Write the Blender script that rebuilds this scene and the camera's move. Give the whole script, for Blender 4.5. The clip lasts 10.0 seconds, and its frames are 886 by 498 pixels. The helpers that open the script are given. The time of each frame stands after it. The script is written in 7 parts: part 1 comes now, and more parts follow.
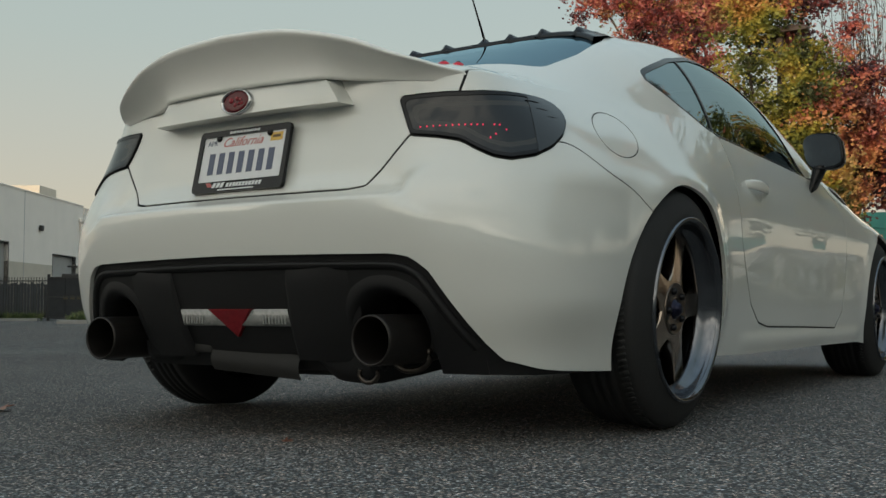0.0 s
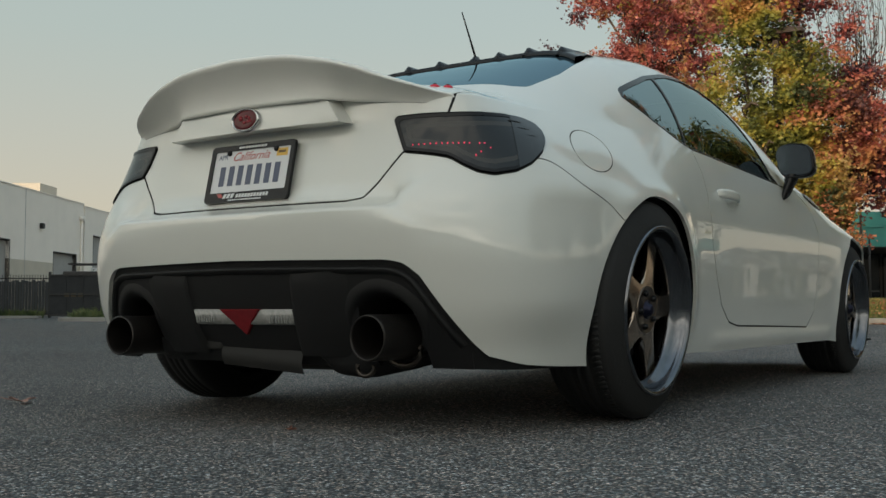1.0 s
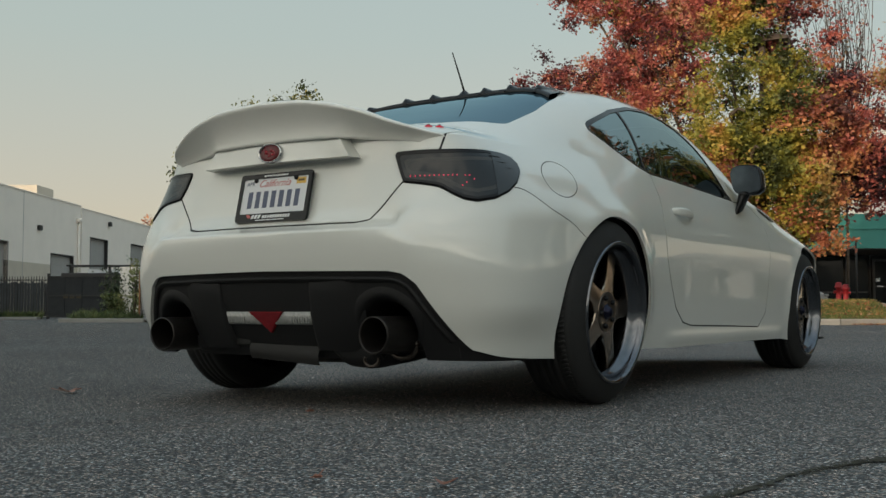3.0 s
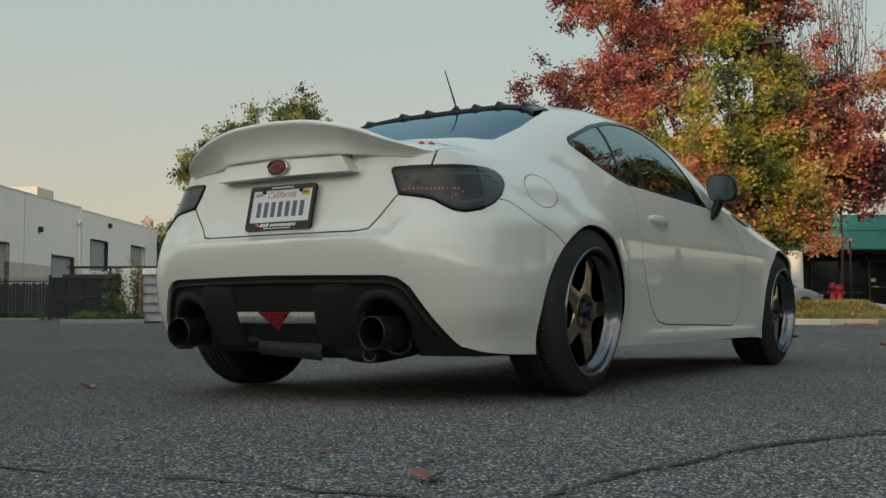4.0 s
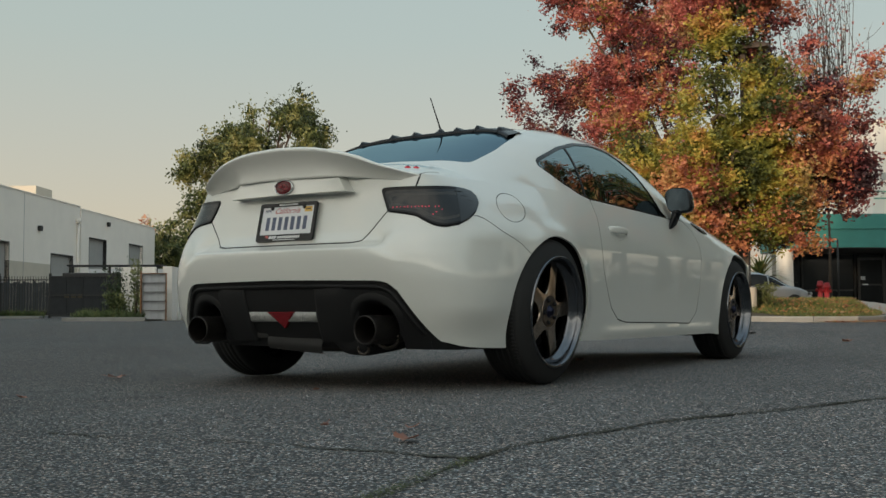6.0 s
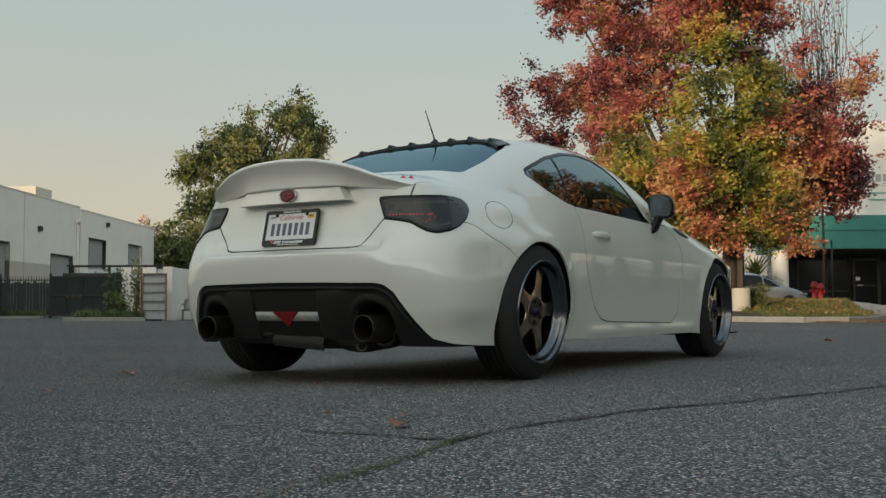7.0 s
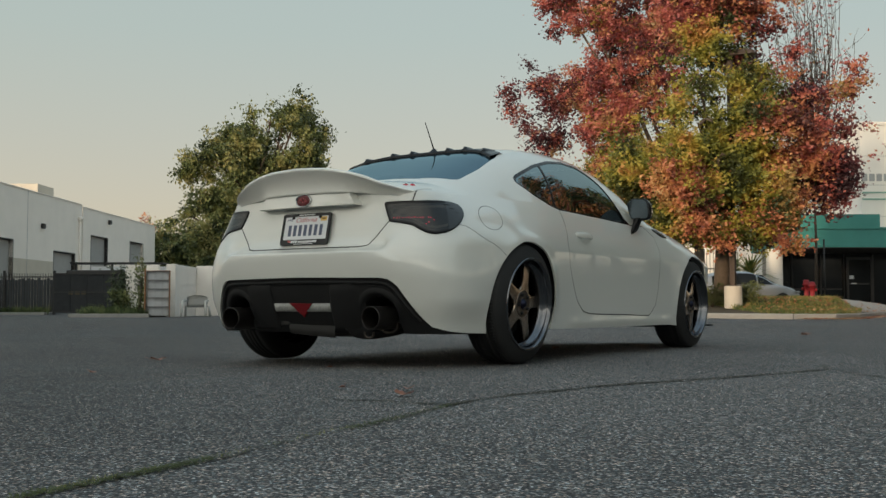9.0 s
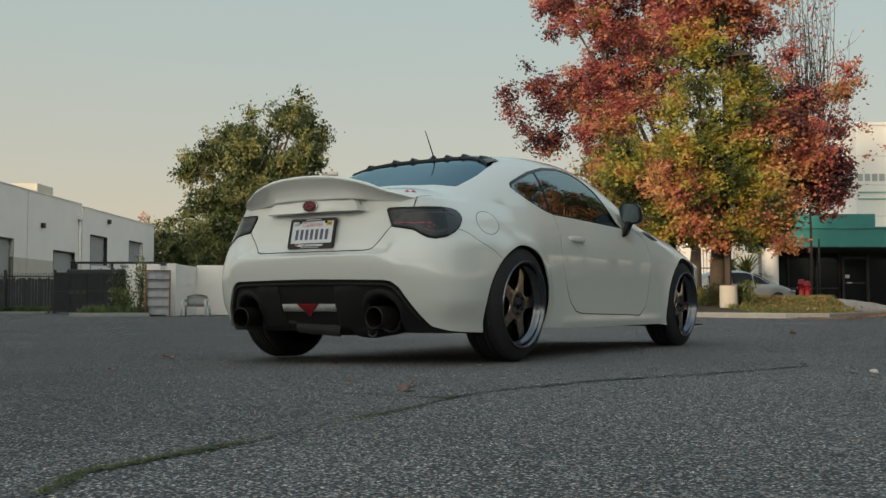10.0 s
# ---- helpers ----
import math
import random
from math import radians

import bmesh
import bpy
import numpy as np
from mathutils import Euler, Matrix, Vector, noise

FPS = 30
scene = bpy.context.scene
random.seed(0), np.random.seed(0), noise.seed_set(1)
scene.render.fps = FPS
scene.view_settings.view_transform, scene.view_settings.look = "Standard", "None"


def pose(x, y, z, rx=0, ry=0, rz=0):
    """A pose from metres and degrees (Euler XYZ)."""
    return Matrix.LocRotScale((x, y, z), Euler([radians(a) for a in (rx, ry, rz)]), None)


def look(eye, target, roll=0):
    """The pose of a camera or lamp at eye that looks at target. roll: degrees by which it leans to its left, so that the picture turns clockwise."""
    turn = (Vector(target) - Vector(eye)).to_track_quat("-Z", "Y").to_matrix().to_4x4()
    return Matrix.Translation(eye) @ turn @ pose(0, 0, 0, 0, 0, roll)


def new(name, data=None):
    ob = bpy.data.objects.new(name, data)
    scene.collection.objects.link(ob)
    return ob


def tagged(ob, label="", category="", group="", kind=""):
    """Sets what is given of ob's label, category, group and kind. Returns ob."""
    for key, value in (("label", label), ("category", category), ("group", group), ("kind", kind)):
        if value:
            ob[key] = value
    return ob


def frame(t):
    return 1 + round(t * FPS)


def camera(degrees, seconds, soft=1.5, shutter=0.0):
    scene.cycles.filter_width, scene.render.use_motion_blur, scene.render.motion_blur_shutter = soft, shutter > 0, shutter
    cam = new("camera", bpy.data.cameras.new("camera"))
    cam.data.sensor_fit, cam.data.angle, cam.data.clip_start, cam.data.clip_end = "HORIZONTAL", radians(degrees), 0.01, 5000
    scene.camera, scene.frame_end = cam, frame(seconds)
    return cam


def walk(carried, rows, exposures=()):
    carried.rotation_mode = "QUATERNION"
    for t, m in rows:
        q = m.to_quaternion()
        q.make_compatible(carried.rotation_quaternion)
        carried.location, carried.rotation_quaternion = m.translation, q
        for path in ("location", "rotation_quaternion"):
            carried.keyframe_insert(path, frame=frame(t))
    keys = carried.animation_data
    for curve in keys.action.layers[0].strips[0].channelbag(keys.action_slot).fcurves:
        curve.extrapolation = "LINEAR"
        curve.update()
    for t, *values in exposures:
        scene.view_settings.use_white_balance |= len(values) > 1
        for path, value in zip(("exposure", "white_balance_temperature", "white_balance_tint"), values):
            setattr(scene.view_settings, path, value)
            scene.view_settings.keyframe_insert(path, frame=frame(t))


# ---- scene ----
cam = camera(46.0, 10.0)
PATH = [
    (0, (1.89, -2.676, 0.318), (0.775, -1.019, 0.433), -0.1),
    (0.5, (1.969, -2.768, 0.32), (0.854, -1.111, 0.432), -0.1),
    (1, (2.05, -2.871, 0.325), (0.936, -1.214, 0.436), 0.0),
    (1.5, (2.122, -2.978, 0.328), (1.011, -1.319, 0.438), 0.0),
    (2, (2.194, -3.098, 0.329), (1.087, -1.436, 0.44), -0.0),
    (2.5, (2.275, -3.213, 0.331), (1.169, -1.551, 0.443), 0.0),
    (4, (2.58, -3.604, 0.33), (1.476, -1.94, 0.444), -0.1),
    (4.5, (2.669, -3.726, 0.33), (1.567, -2.061, 0.442), 0.0),
    (5, (2.762, -3.845, 0.33), (1.662, -2.178, 0.441), 0.1),
    (5.5, (2.862, -3.961, 0.34), (1.762, -2.295, 0.449), -0.1),
    (7, (3.167, -4.346, 0.341), (2.071, -2.677, 0.451), -0.1),
    (7.5, (3.253, -4.468, 0.33), (2.157, -2.799, 0.44), -0.0),
    (8, (3.342, -4.598, 0.314), (2.246, -2.928, 0.424), -0.0),
    (8.5, (3.425, -4.716, 0.306), (2.329, -3.047, 0.415), -0.0),
    (9, (3.503, -4.847, 0.314), (2.408, -3.176, 0.42), 0.0),
    (9.5, (3.574, -4.96, 0.319), (2.48, -3.289, 0.424), 0.0),
    (10, (3.656, -5.093, 0.322), (2.564, -3.42, 0.426), 0.0),
]
walk(cam, [(t, look(eye, target, roll)) for t, eye, target, roll in PATH])

# ---- light: dusk sky; the low sun stands behind the camera and reaches only what rises above the added buildings' shadow ----
SUN_WAY = Vector((0.06, -0.99, 0.105)).normalized()
world = bpy.data.worlds.new("dusk_sky")
scene.world = world
world.use_nodes = True
wn, wl = world.node_tree.nodes, world.node_tree.links
sky = wn.new("ShaderNodeTexSky")
sky.sky_type, sky.sun_disc = "NISHITA", False
sky.sun_elevation, sky.sun_rotation = math.asin(SUN_WAY.z), math.atan2(SUN_WAY.x, SUN_WAY.y)
sky.air_density, sky.dust_density, sky.ozone_density = 1.0, 1.0, 3.0
wco = wn.new("ShaderNodeTexCoord")
wsep = wn.new("ShaderNodeSeparateXYZ")
wl.new(wco.outputs["Generated"], wsep.inputs[0])
wramp = wn.new("ShaderNodeValToRGB")
wl.new(wsep.outputs["Z"], wramp.inputs[0])
for pos, col in ((0.0, (0.565, 0.455, 0.345)), (0.07, (0.535, 0.458, 0.342)), (0.15, (0.48, 0.458, 0.370)), (0.25, (0.42, 0.463, 0.405)), (0.36, (0.392, 0.462, 0.428)), (0.60, (0.43, 0.545, 0.57)), (1.0, (0.43, 0.575, 0.68))):
    e = wramp.color_ramp.elements[0] if pos == 0.0 else wramp.color_ramp.elements[-1] if pos == 1.0 else wramp.color_ramp.elements.new(pos)
    e.color = (*col, 1)
# thin cloud, soft and low
wmap = wn.new("ShaderNodeMapping")
wmap.inputs["Scale"].default_value = (1.0, 1.0, 4.5)
wl.new(wco.outputs["Generated"], wmap.inputs[0])
wcloud = wn.new("ShaderNodeTexNoise")
wcloud.inputs["Scale"].default_value, wcloud.inputs["Detail"].default_value, wcloud.inputs["Roughness"].default_value = 2.2, 5, 0.55
wl.new(wmap.outputs[0], wcloud.inputs["Vector"])
# warm glow round the sun's side of the horizon
wdot = wn.new("ShaderNodeVectorMath")
wdot.operation = "DOT_PRODUCT"
wdot.inputs[1].default_value = Vector((SUN_WAY.x, SUN_WAY.y, 0.05)).normalized()
wl.new(wco.outputs["Generated"], wdot.inputs[0])
wglow = wn.new("ShaderNodeMapRange")
wglow.interpolation_type = "SMOOTHSTEP"
wglow.inputs["From Min"].default_value, wglow.inputs["From Max"].default_value = -0.05, 1.0
wl.new(wdot.outputs["Value"], wglow.inputs["Value"])
wedge = wn.new("ShaderNodeMapRange")
wedge.interpolation_type = "SMOOTHSTEP"
for key, val in (("From Min", 0.40), ("From Max", 0.62), ("To Min", 0.22), ("To Max", 0.80)):
    wedge.inputs[key].default_value = val
wl.new(wcloud.outputs["Fac"], wedge.inputs["Value"])
wlow = wn.new("ShaderNodeMapRange")
wlow.interpolation_type = "SMOOTHSTEP"
for key, val in (("From Min", 0.10), ("From Max", 0.60), ("To Min", 1.0), ("To Max", 0.58)):
    wlow.inputs[key].default_value = val
wl.new(wsep.outputs["Z"], wlow.inputs["Value"])
wnear = wn.new("ShaderNodeMath")
wnear.operation = "MULTIPLY"
wl.new(wglow.outputs[0], wnear.inputs[0])
wl.new(wlow.outputs[0], wnear.inputs[1])
wmul = wn.new("ShaderNodeMath")
wmul.operation = "MULTIPLY"
wl.new(wnear.outputs[0], wmul.inputs[0])
wl.new(wedge.outputs[0], wmul.inputs[1])
wmix = wn.new("ShaderNodeMix")
wmix.data_type = "RGBA"
wl.new(wmul.outputs[0], wmix.inputs["Factor"])
wl.new(wramp.outputs["Color"], wmix.inputs["A"])
wmix.inputs["B"].default_value = (2.85, 2.58, 2.12, 1)
wadd = wn.new("ShaderNodeMix")
wadd.data_type = "RGBA"
wadd.inputs["Factor"].default_value = 0.03
wl.new(wmix.outputs["Result"], wadd.inputs["A"])
wl.new(sky.outputs[0], wadd.inputs["B"])
wl.new(wadd.outputs["Result"], wn["Background"].inputs[0])
wn["Background"].inputs[1].default_value = 1.06
sun = new("sun", bpy.data.lights.new("sun", "SUN"))
sun.data.energy, sun.data.angle, sun.data.color = 2.9, radians(3.0), (1.0, 0.76, 0.50)
sun.matrix_world = look(SUN_WAY * 50, (0, 0, 0))

# ---- tools ----
def lerp(a, b, t):
    return a + (b - a) * t


def smooth(a, b, v):
    t = min(1.0, max(0.0, (v - a) / (b - a)))
    return t * t * (3 - 2 * t)


def profile(*pairs):
    """A smooth curve through (key, value) pairs, flat beyond its ends."""
    k = np.array(pairs, float)[:, 0]
    v = np.array(pairs, float)[:, 1]
    h, d = np.diff(k), np.diff(v) / np.diff(k)
    m = np.zeros(len(k))
    for i in range(1, len(k) - 1):
        if d[i - 1] * d[i] > 0:
            w1, w2 = 2 * h[i] + h[i - 1], h[i] + 2 * h[i - 1]
            m[i] = (w1 + w2) / (w1 / d[i - 1] + w2 / d[i])
    m[0], m[-1] = d[0], d[-1]

    def at(q):
        q = min(max(q, k[0]), k[-1])
        i = min(int(np.searchsorted(k, q, "right")) - 1, len(h) - 1)
        t = (q - k[i]) / h[i]
        return float((1 + 2 * t) * (1 - t) ** 2 * v[i] + t * (1 - t) ** 2 * h[i] * m[i]
                     + t * t * (3 - 2 * t) * v[i + 1] + t * t * (t - 1) * h[i] * m[i + 1])
    return at


def outline(points, r=0.0):
    """Signed distance to a closed outline, negative inside; r rounds its corners."""
    p = [Vector(q) for q in points]
    n = len(p)
    if r:
        area = sum(p[i].cross(p[(i + 1) % n]) for i in range(n))
        s = 1 if area > 0 else -1
        inner = []
        for i in range(n):
            a, b, c = p[i - 1], p[i], p[(i + 1) % n]
            n1, n2 = (b - a).normalized(), (c - b).normalized()
            n1, n2 = Vector((-n1.y, n1.x)) * s, Vector((-n2.y, n2.x)) * s
            m = n1 + n2
            inner.append(b + m * (r / max(0.3, 1 + n1.dot(n2))))
        p = inner

    def at(x, y):
        x, y = np.asarray(x, float), np.asarray(y, float)
        best, inside = np.full(x.shape, 1e9), np.zeros(x.shape, bool)
        for i in range(n):
            a, b = p[i - 1], p[i]
            ex, ey = b.x - a.x, b.y - a.y
            t = np.clip(((x - a.x) * ex + (y - a.y) * ey) / max(ex * ex + ey * ey, 1e-12), 0, 1)
            best = np.minimum(best, (x - a.x - ex * t) ** 2 + (y - a.y - ey * t) ** 2)
            if abs(ey) > 1e-12:
                inside ^= ((a.y > y) != (b.y > y)) & (x < ex * (y - a.y) / ey + a.x)
        return np.where(inside, -1, 1) * np.sqrt(best) - r
    return at


def mesh_object(name, bm, material, parent=None, soft=True):
    me = bpy.data.meshes.new(name)
    if soft:
        for f in bm.faces:
            f.smooth = True
    bm.to_mesh(me)
    bm.free()
    for m in (material if isinstance(material, (list, tuple)) else [material]):
        me.materials.append(m)
    ob = new(name, me)
    ob.parent = parent
    return ob


def part(name, bm, material, parent, label="", soft=True):
    ob = mesh_object(name, bm, material, parent, soft)
    return tagged(ob, label) if label else ob


def thing(name, label, category, at=(0, 0, 0), turn=0.0, group="", kind=""):
    ob = new(name)
    ob.empty_display_size = 0.1
    ob.matrix_world = pose(*at, 0, 0, turn)
    return tagged(ob, label, category, group, kind)


def box(bm, lo, hi, bevel=0.0, m=None):
    c = [(a + b) / 2 for a, b in zip(lo, hi)]
    d = [abs(b - a) for a, b in zip(lo, hi)]
    t = Matrix.Translation(c) @ Matrix.Diagonal((*d, 1))
    g = bmesh.ops.create_cube(bm, size=1, matrix=(m @ t) if m else t)
    if bevel:
        es = list({e for v in g["verts"] for e in v.link_edges})
        bmesh.ops.bevel(bm, geom=es, offset=bevel, segments=2, affect="EDGES", profile=0.5)
    return g["verts"]


def lathe(bm, prof, steps=48, m=None, close=False):
    """Turn (radius, height) pairs round the z axis."""
    rings = []
    for k in range(steps):
        a = 2 * math.pi * k / steps
        ring = []
        for r, h in prof:
            v = Vector((r * math.cos(a), r * math.sin(a), h))
            ring.append(bm.verts.new(m @ v if m else v))
        rings.append(ring)
    n = len(prof)
    for k in range(steps):
        a, b = rings[k], rings[(k + 1) % steps]
        for i in range(n if close else n - 1):
            j = (i + 1) % n
            bm.faces.new((a[i], b[i], b[j], a[j]))
    return rings


def tube(bm, path, radius, sides=8, cap=True):
    """A round bar along a path; radius is a number or a function of the share of the way."""
    path = [Vector(p) for p in path]
    rings = []
    up = Vector((0, 0, 1))
    for i, p in enumerate(path):
        d = (path[min(i + 1, len(path) - 1)] - path[max(i - 1, 0)]).normalized()
        u = d.cross(up)
        u = u.normalized() if u.length > 0.05 else d.cross(Vector((0, 1, 0))).normalized()
        w = d.cross(u)
        r = radius(i / (len(path) - 1)) if callable(radius) else radius
        rings.append([bm.verts.new(p + (u * math.cos(2 * math.pi * k / sides) + w * math.sin(2 * math.pi * k / sides)) * r) for k in range(sides)])
    for a, b in zip(rings, rings[1:]):
        for k in range(sides):
            bm.faces.new((a[k], a[(k + 1) % sides], b[(k + 1) % sides], b[k]))
    if cap:
        bm.faces.new(rings[0][::-1])
        bm.faces.new(rings[-1])
    return rings


def sheet(bm, grid):
    """Faces over a grid (list of rows) of points."""
    vs = [[bm.verts.new(p) for p in row] for row in grid]
    for a, b in zip(vs, vs[1:]):
        for i in range(len(a) - 1):
            bm.faces.new((a[i], a[i + 1], b[i + 1], b[i]))
    return vs


def prism(bm, pts, depth, m):
    """A flat outline given thickness, in the frame m (outline in its x and y, depth along its z)."""
    a = [bm.verts.new(m @ Vector((x, y, 0))) for x, y in pts]
    b = [bm.verts.new(m @ Vector((x, y, depth))) for x, y in pts]
    bm.faces.new(b)
    bm.faces.new(a[::-1])
    for i in range(len(pts)):
        j = (i + 1) % len(pts)
        bm.faces.new((a[i], a[j], b[j], b[i]))


def carve(bm, field, domain, tag, among=(0,)):
    """Cut the skin along field = 0 and tag the faces where it is negative. field and domain take arrays of x, y, z."""
    lay = bm.faces.layers.int["region"]
    bm.verts.index_update()
    co = np.array([v.co[:] for v in bm.verts])
    d = field(co[:, 0], co[:, 1], co[:, 2])
    d = np.where(np.abs(d) < 1e-6, 1e-6, d)
    dist = {v: float(x) for v, x in zip(bm.verts, d)}
    ok = domain(co[:, 0], co[:, 1], co[:, 2])
    good = {v for v, x in zip(bm.verts, ok) if x}
    faces = [f for f in bm.faces if f[lay] in among and all(v in good for v in f.verts)]
    mixed = [f for f in faces if min(dist[v] for v in f.verts) < 0 < max(dist[v] for v in f.verts)]
    edges = {e for f in mixed for e in f.edges}
    for e in edges:
        a, b = e.verts
        if dist[a] * dist[b] < 0:
            t = dist[a] / (dist[a] - dist[b])
            _, v = bmesh.utils.edge_split(e, a, min(0.98, max(0.02, t)))
            dist[v] = 0.0
    made = []
    for f in mixed:
        zero = [v for v in f.verts if dist[v] == 0.0]
        while len(zero) >= 2:
            nf = None
            try:
                nf, _ = bmesh.utils.face_split(f, zero[0], zero[1])
            except ValueError:
                pass
            if nf:
                nf[lay] = f[lay]
                made.append(nf)
            zero = zero[2:]
    for f in faces + made:
        if sum(dist[v] for v in f.verts) < 0:
            f[lay] = tag


def lift(bm, lay, tags, mirror=False, both=False, flange=0.010, sink=0.0):
    """A new mesh of the faces with these tags: its own side, mirrored, or both sides joined; the rim is folded inwards."""
    out = bmesh.new()
    got = {}
    signs = (1, -1) if both else ((-1,) if mirror else (1,))
    for s in signs:
        for f in bm.faces:
            if f[lay] in tags:
                vs = []
                for v in f.verts:
                    key = (s, v.index)
                    if abs(v.co.x) < 1e-5:
                        key = (0, v.index)
                    if key not in got:
                        got[key] = out.verts.new((s * v.co.x, v.co.y, v.co.z))
                    vs.append(got[key])
                if len(set(vs)) > 2:
                    try:
                        out.faces.new(vs if s > 0 else vs[::-1])
                    except ValueError:
                        pass
    out.normal_update()
    if sink:
        for v in out.verts:
            v.co -= v.normal * sink
    if flange:
        rim = [e for e in out.edges if len(e.link_faces) == 1 and abs(e.verts[0].co.x) + abs(e.verts[1].co.x) > 1e-4]
        nor = {v: v.normal.copy() for e in rim for v in e.verts}
        g = bmesh.ops.extrude_edge_only(out, edges=rim)
        new_v = [q for q in g["geom"] if isinstance(q, bmesh.types.BMVert)]
        at = {tuple(round(c, 6) for c in v.co): n for v, n in nor.items()}
        for v in new_v:
            n = at.get(tuple(round(c, 6) for c in v.co))
            if n:
                v.co -= n * flange
        for e in rim:
            e.smooth = False
    return out

# ---- materials ----
def material(name, colour, rough=0.5, metal=0.0, coat=0.0, coat_rough=0.05, vary=0.0, scale=5.0, bump=0.0, bump_scale=50.0, spec=0.5, alpha=1.0):
    m = bpy.data.materials.new(name)
    m.use_nodes = True
    n, l = m.node_tree.nodes, m.node_tree.links
    b = n["Principled BSDF"]
    b.inputs["Base Color"].default_value = (*colour, 1)
    b.inputs["Roughness"].default_value = rough
    b.inputs["Metallic"].default_value = metal
    b.inputs["Coat Weight"].default_value = coat
    b.inputs["Coat Roughness"].default_value = coat_rough
    b.inputs["Specular IOR Level"].default_value = spec
    co = n.new("ShaderNodeTexCoord")
    if vary:
        t = n.new("ShaderNodeTexNoise")
        t.inputs["Scale"].default_value, t.inputs["Detail"].default_value = scale, 6
        l.new(co.outputs["Object"], t.inputs["Vector"])
        mix = n.new("ShaderNodeMix")
        mix.data_type = "RGBA"
        mix.inputs["A"].default_value = (*[c * (1 - vary) for c in colour], 1)
        mix.inputs["B"].default_value = (*[min(1, c * (1 + vary)) for c in colour], 1)
        l.new(t.outputs["Fac"], mix.inputs["Factor"])
        l.new(mix.outputs["Result"], b.inputs["Base Color"])
    if bump:
        t2 = n.new("ShaderNodeTexNoise")
        t2.inputs["Scale"].default_value, t2.inputs["Detail"].default_value = bump_scale, 4
        l.new(co.outputs["Object"], t2.inputs["Vector"])
        bp = n.new("ShaderNodeBump")
        bp.inputs["Strength"].default_value, bp.inputs["Distance"].default_value = bump, 0.005
        l.new(t2.outputs["Fac"], bp.inputs["Height"])
        l.new(bp.outputs["Normal"], b.inputs["Normal"])
    return m


PAINT = material("pearl_white_paint", (0.640, 0.645, 0.603), 0.40, coat=1.0, coat_rough=0.008, spec=0.1)
PAINT.node_tree.nodes["Principled BSDF"].inputs["Coat IOR"].default_value = 1.8
SATIN = material("satin_white_fibreglass", (0.76, 0.755, 0.71), 0.40, vary=0.03, scale=9)
BLACK = material("black_plastic", (0.008, 0.008, 0.0085), 0.6, vary=0.2, bump=0.15, bump_scale=400, spec=0.3)
GAP = material("dark_gap", (0.004, 0.004, 0.004), 0.9)
RUBBER = material("tyre_rubber", (0.0105, 0.0105, 0.0105), 0.75, vary=0.3, scale=12, bump=0.2, bump_scale=120)
GLASS = None
ASPHALT = None
TRIMBLACK = material("gloss_black_trim", (0.009, 0.009, 0.010), 0.25, bump=0.02, bump_scale=80, spec=0.25)
SMOKED = material("smoked_lens", (0.008, 0.008, 0.008), 0.05, spec=0.5)
REDMETAL = material("red_anodised", (0.55, 0.015, 0.035), 0.25, metal=0.3)
CHROME = material("chrome", (0.50, 0.50, 0.50), 0.14, metal=1.0, vary=0.1, scale=40)
BADGERED = material("badge_red", (0.24, 0.012, 0.022), 0.3)
BADGE = material("badge_enamel", (0.09, 0.007, 0.011), 0.22, spec=0.3)
PLATE = material("plate_white", (0.62, 0.63, 0.64), 0.38, vary=0.05, scale=30)
PLATEBLUE = material("plate_blue", (0.055, 0.07, 0.12), 0.4)
PLATERED = material("plate_red", (0.40, 0.08, 0.07), 0.4)
YELLOW = material("sticker_yellow", (0.62, 0.38, 0.06), 0.4)
BRONZEDARK = material("dark_print", (0.12, 0.07, 0.02), 0.5)
CLEARLENS = material("clear_lens", (0.26, 0.26, 0.25), 0.15, vary=0.45, scale=90)
REDLENS = material("red_lens", (0.17, 0.010, 0.014), 0.08, spec=0.5, vary=0.4, scale=60)
STEELDARK = material("dull_steel", (0.034, 0.030, 0.028), 0.42, metal=0.7, vary=0.35, scale=14, bump=0.05, bump_scale=90)
SHIELD = material("sooty_shield", (0.009, 0.0085, 0.008), 0.75, vary=0.4, scale=14)
SMOKEDSIDE = material("smoked_side_lens", (0.010, 0.010, 0.010), 0.05, spec=0.7)
BRONZE = material("brushed_bronze", (0.41, 0.325, 0.255), 0.16, metal=1.0, vary=0.25, scale=18)
HUBMETAL = material("dark_bronze_hub", (0.17, 0.14, 0.115), 0.28, metal=1.0, vary=0.25, scale=30)
LIP = material("polished_grey_lip", (0.14, 0.147, 0.160), 0.17, metal=1.0, vary=0.25, scale=25)
NUT = material("black_nut", (0.02, 0.02, 0.022), 0.35, metal=0.8)
BLUECAP = material("blue_anodised", (0.014, 0.015, 0.034), 0.3, metal=0.7)
DISC = material("brake_disc", (0.16, 0.15, 0.14), 0.35, metal=1.0, vary=0.2, scale=30)
MIRROR = material("mirror_glass", (0.30, 0.34, 0.37), 0.12, metal=1.0)
CLOTH = material("seat_cloth", (0.015, 0.015, 0.016), 0.9, vary=0.2, bump=0.1, bump_scale=200)
LED = material("red_led", (0.6, 0.02, 0.05), 0.3)
LED.node_tree.nodes["Principled BSDF"].inputs["Emission Color"].default_value = (1.0, 0.03, 0.10, 1)
LED.node_tree.nodes["Principled BSDF"].inputs["Emission Strength"].default_value = 0.85


def nodes(name):
    m = bpy.data.materials.new(name)
    m.use_nodes = True
    return m, m.node_tree.nodes, m.node_tree.links


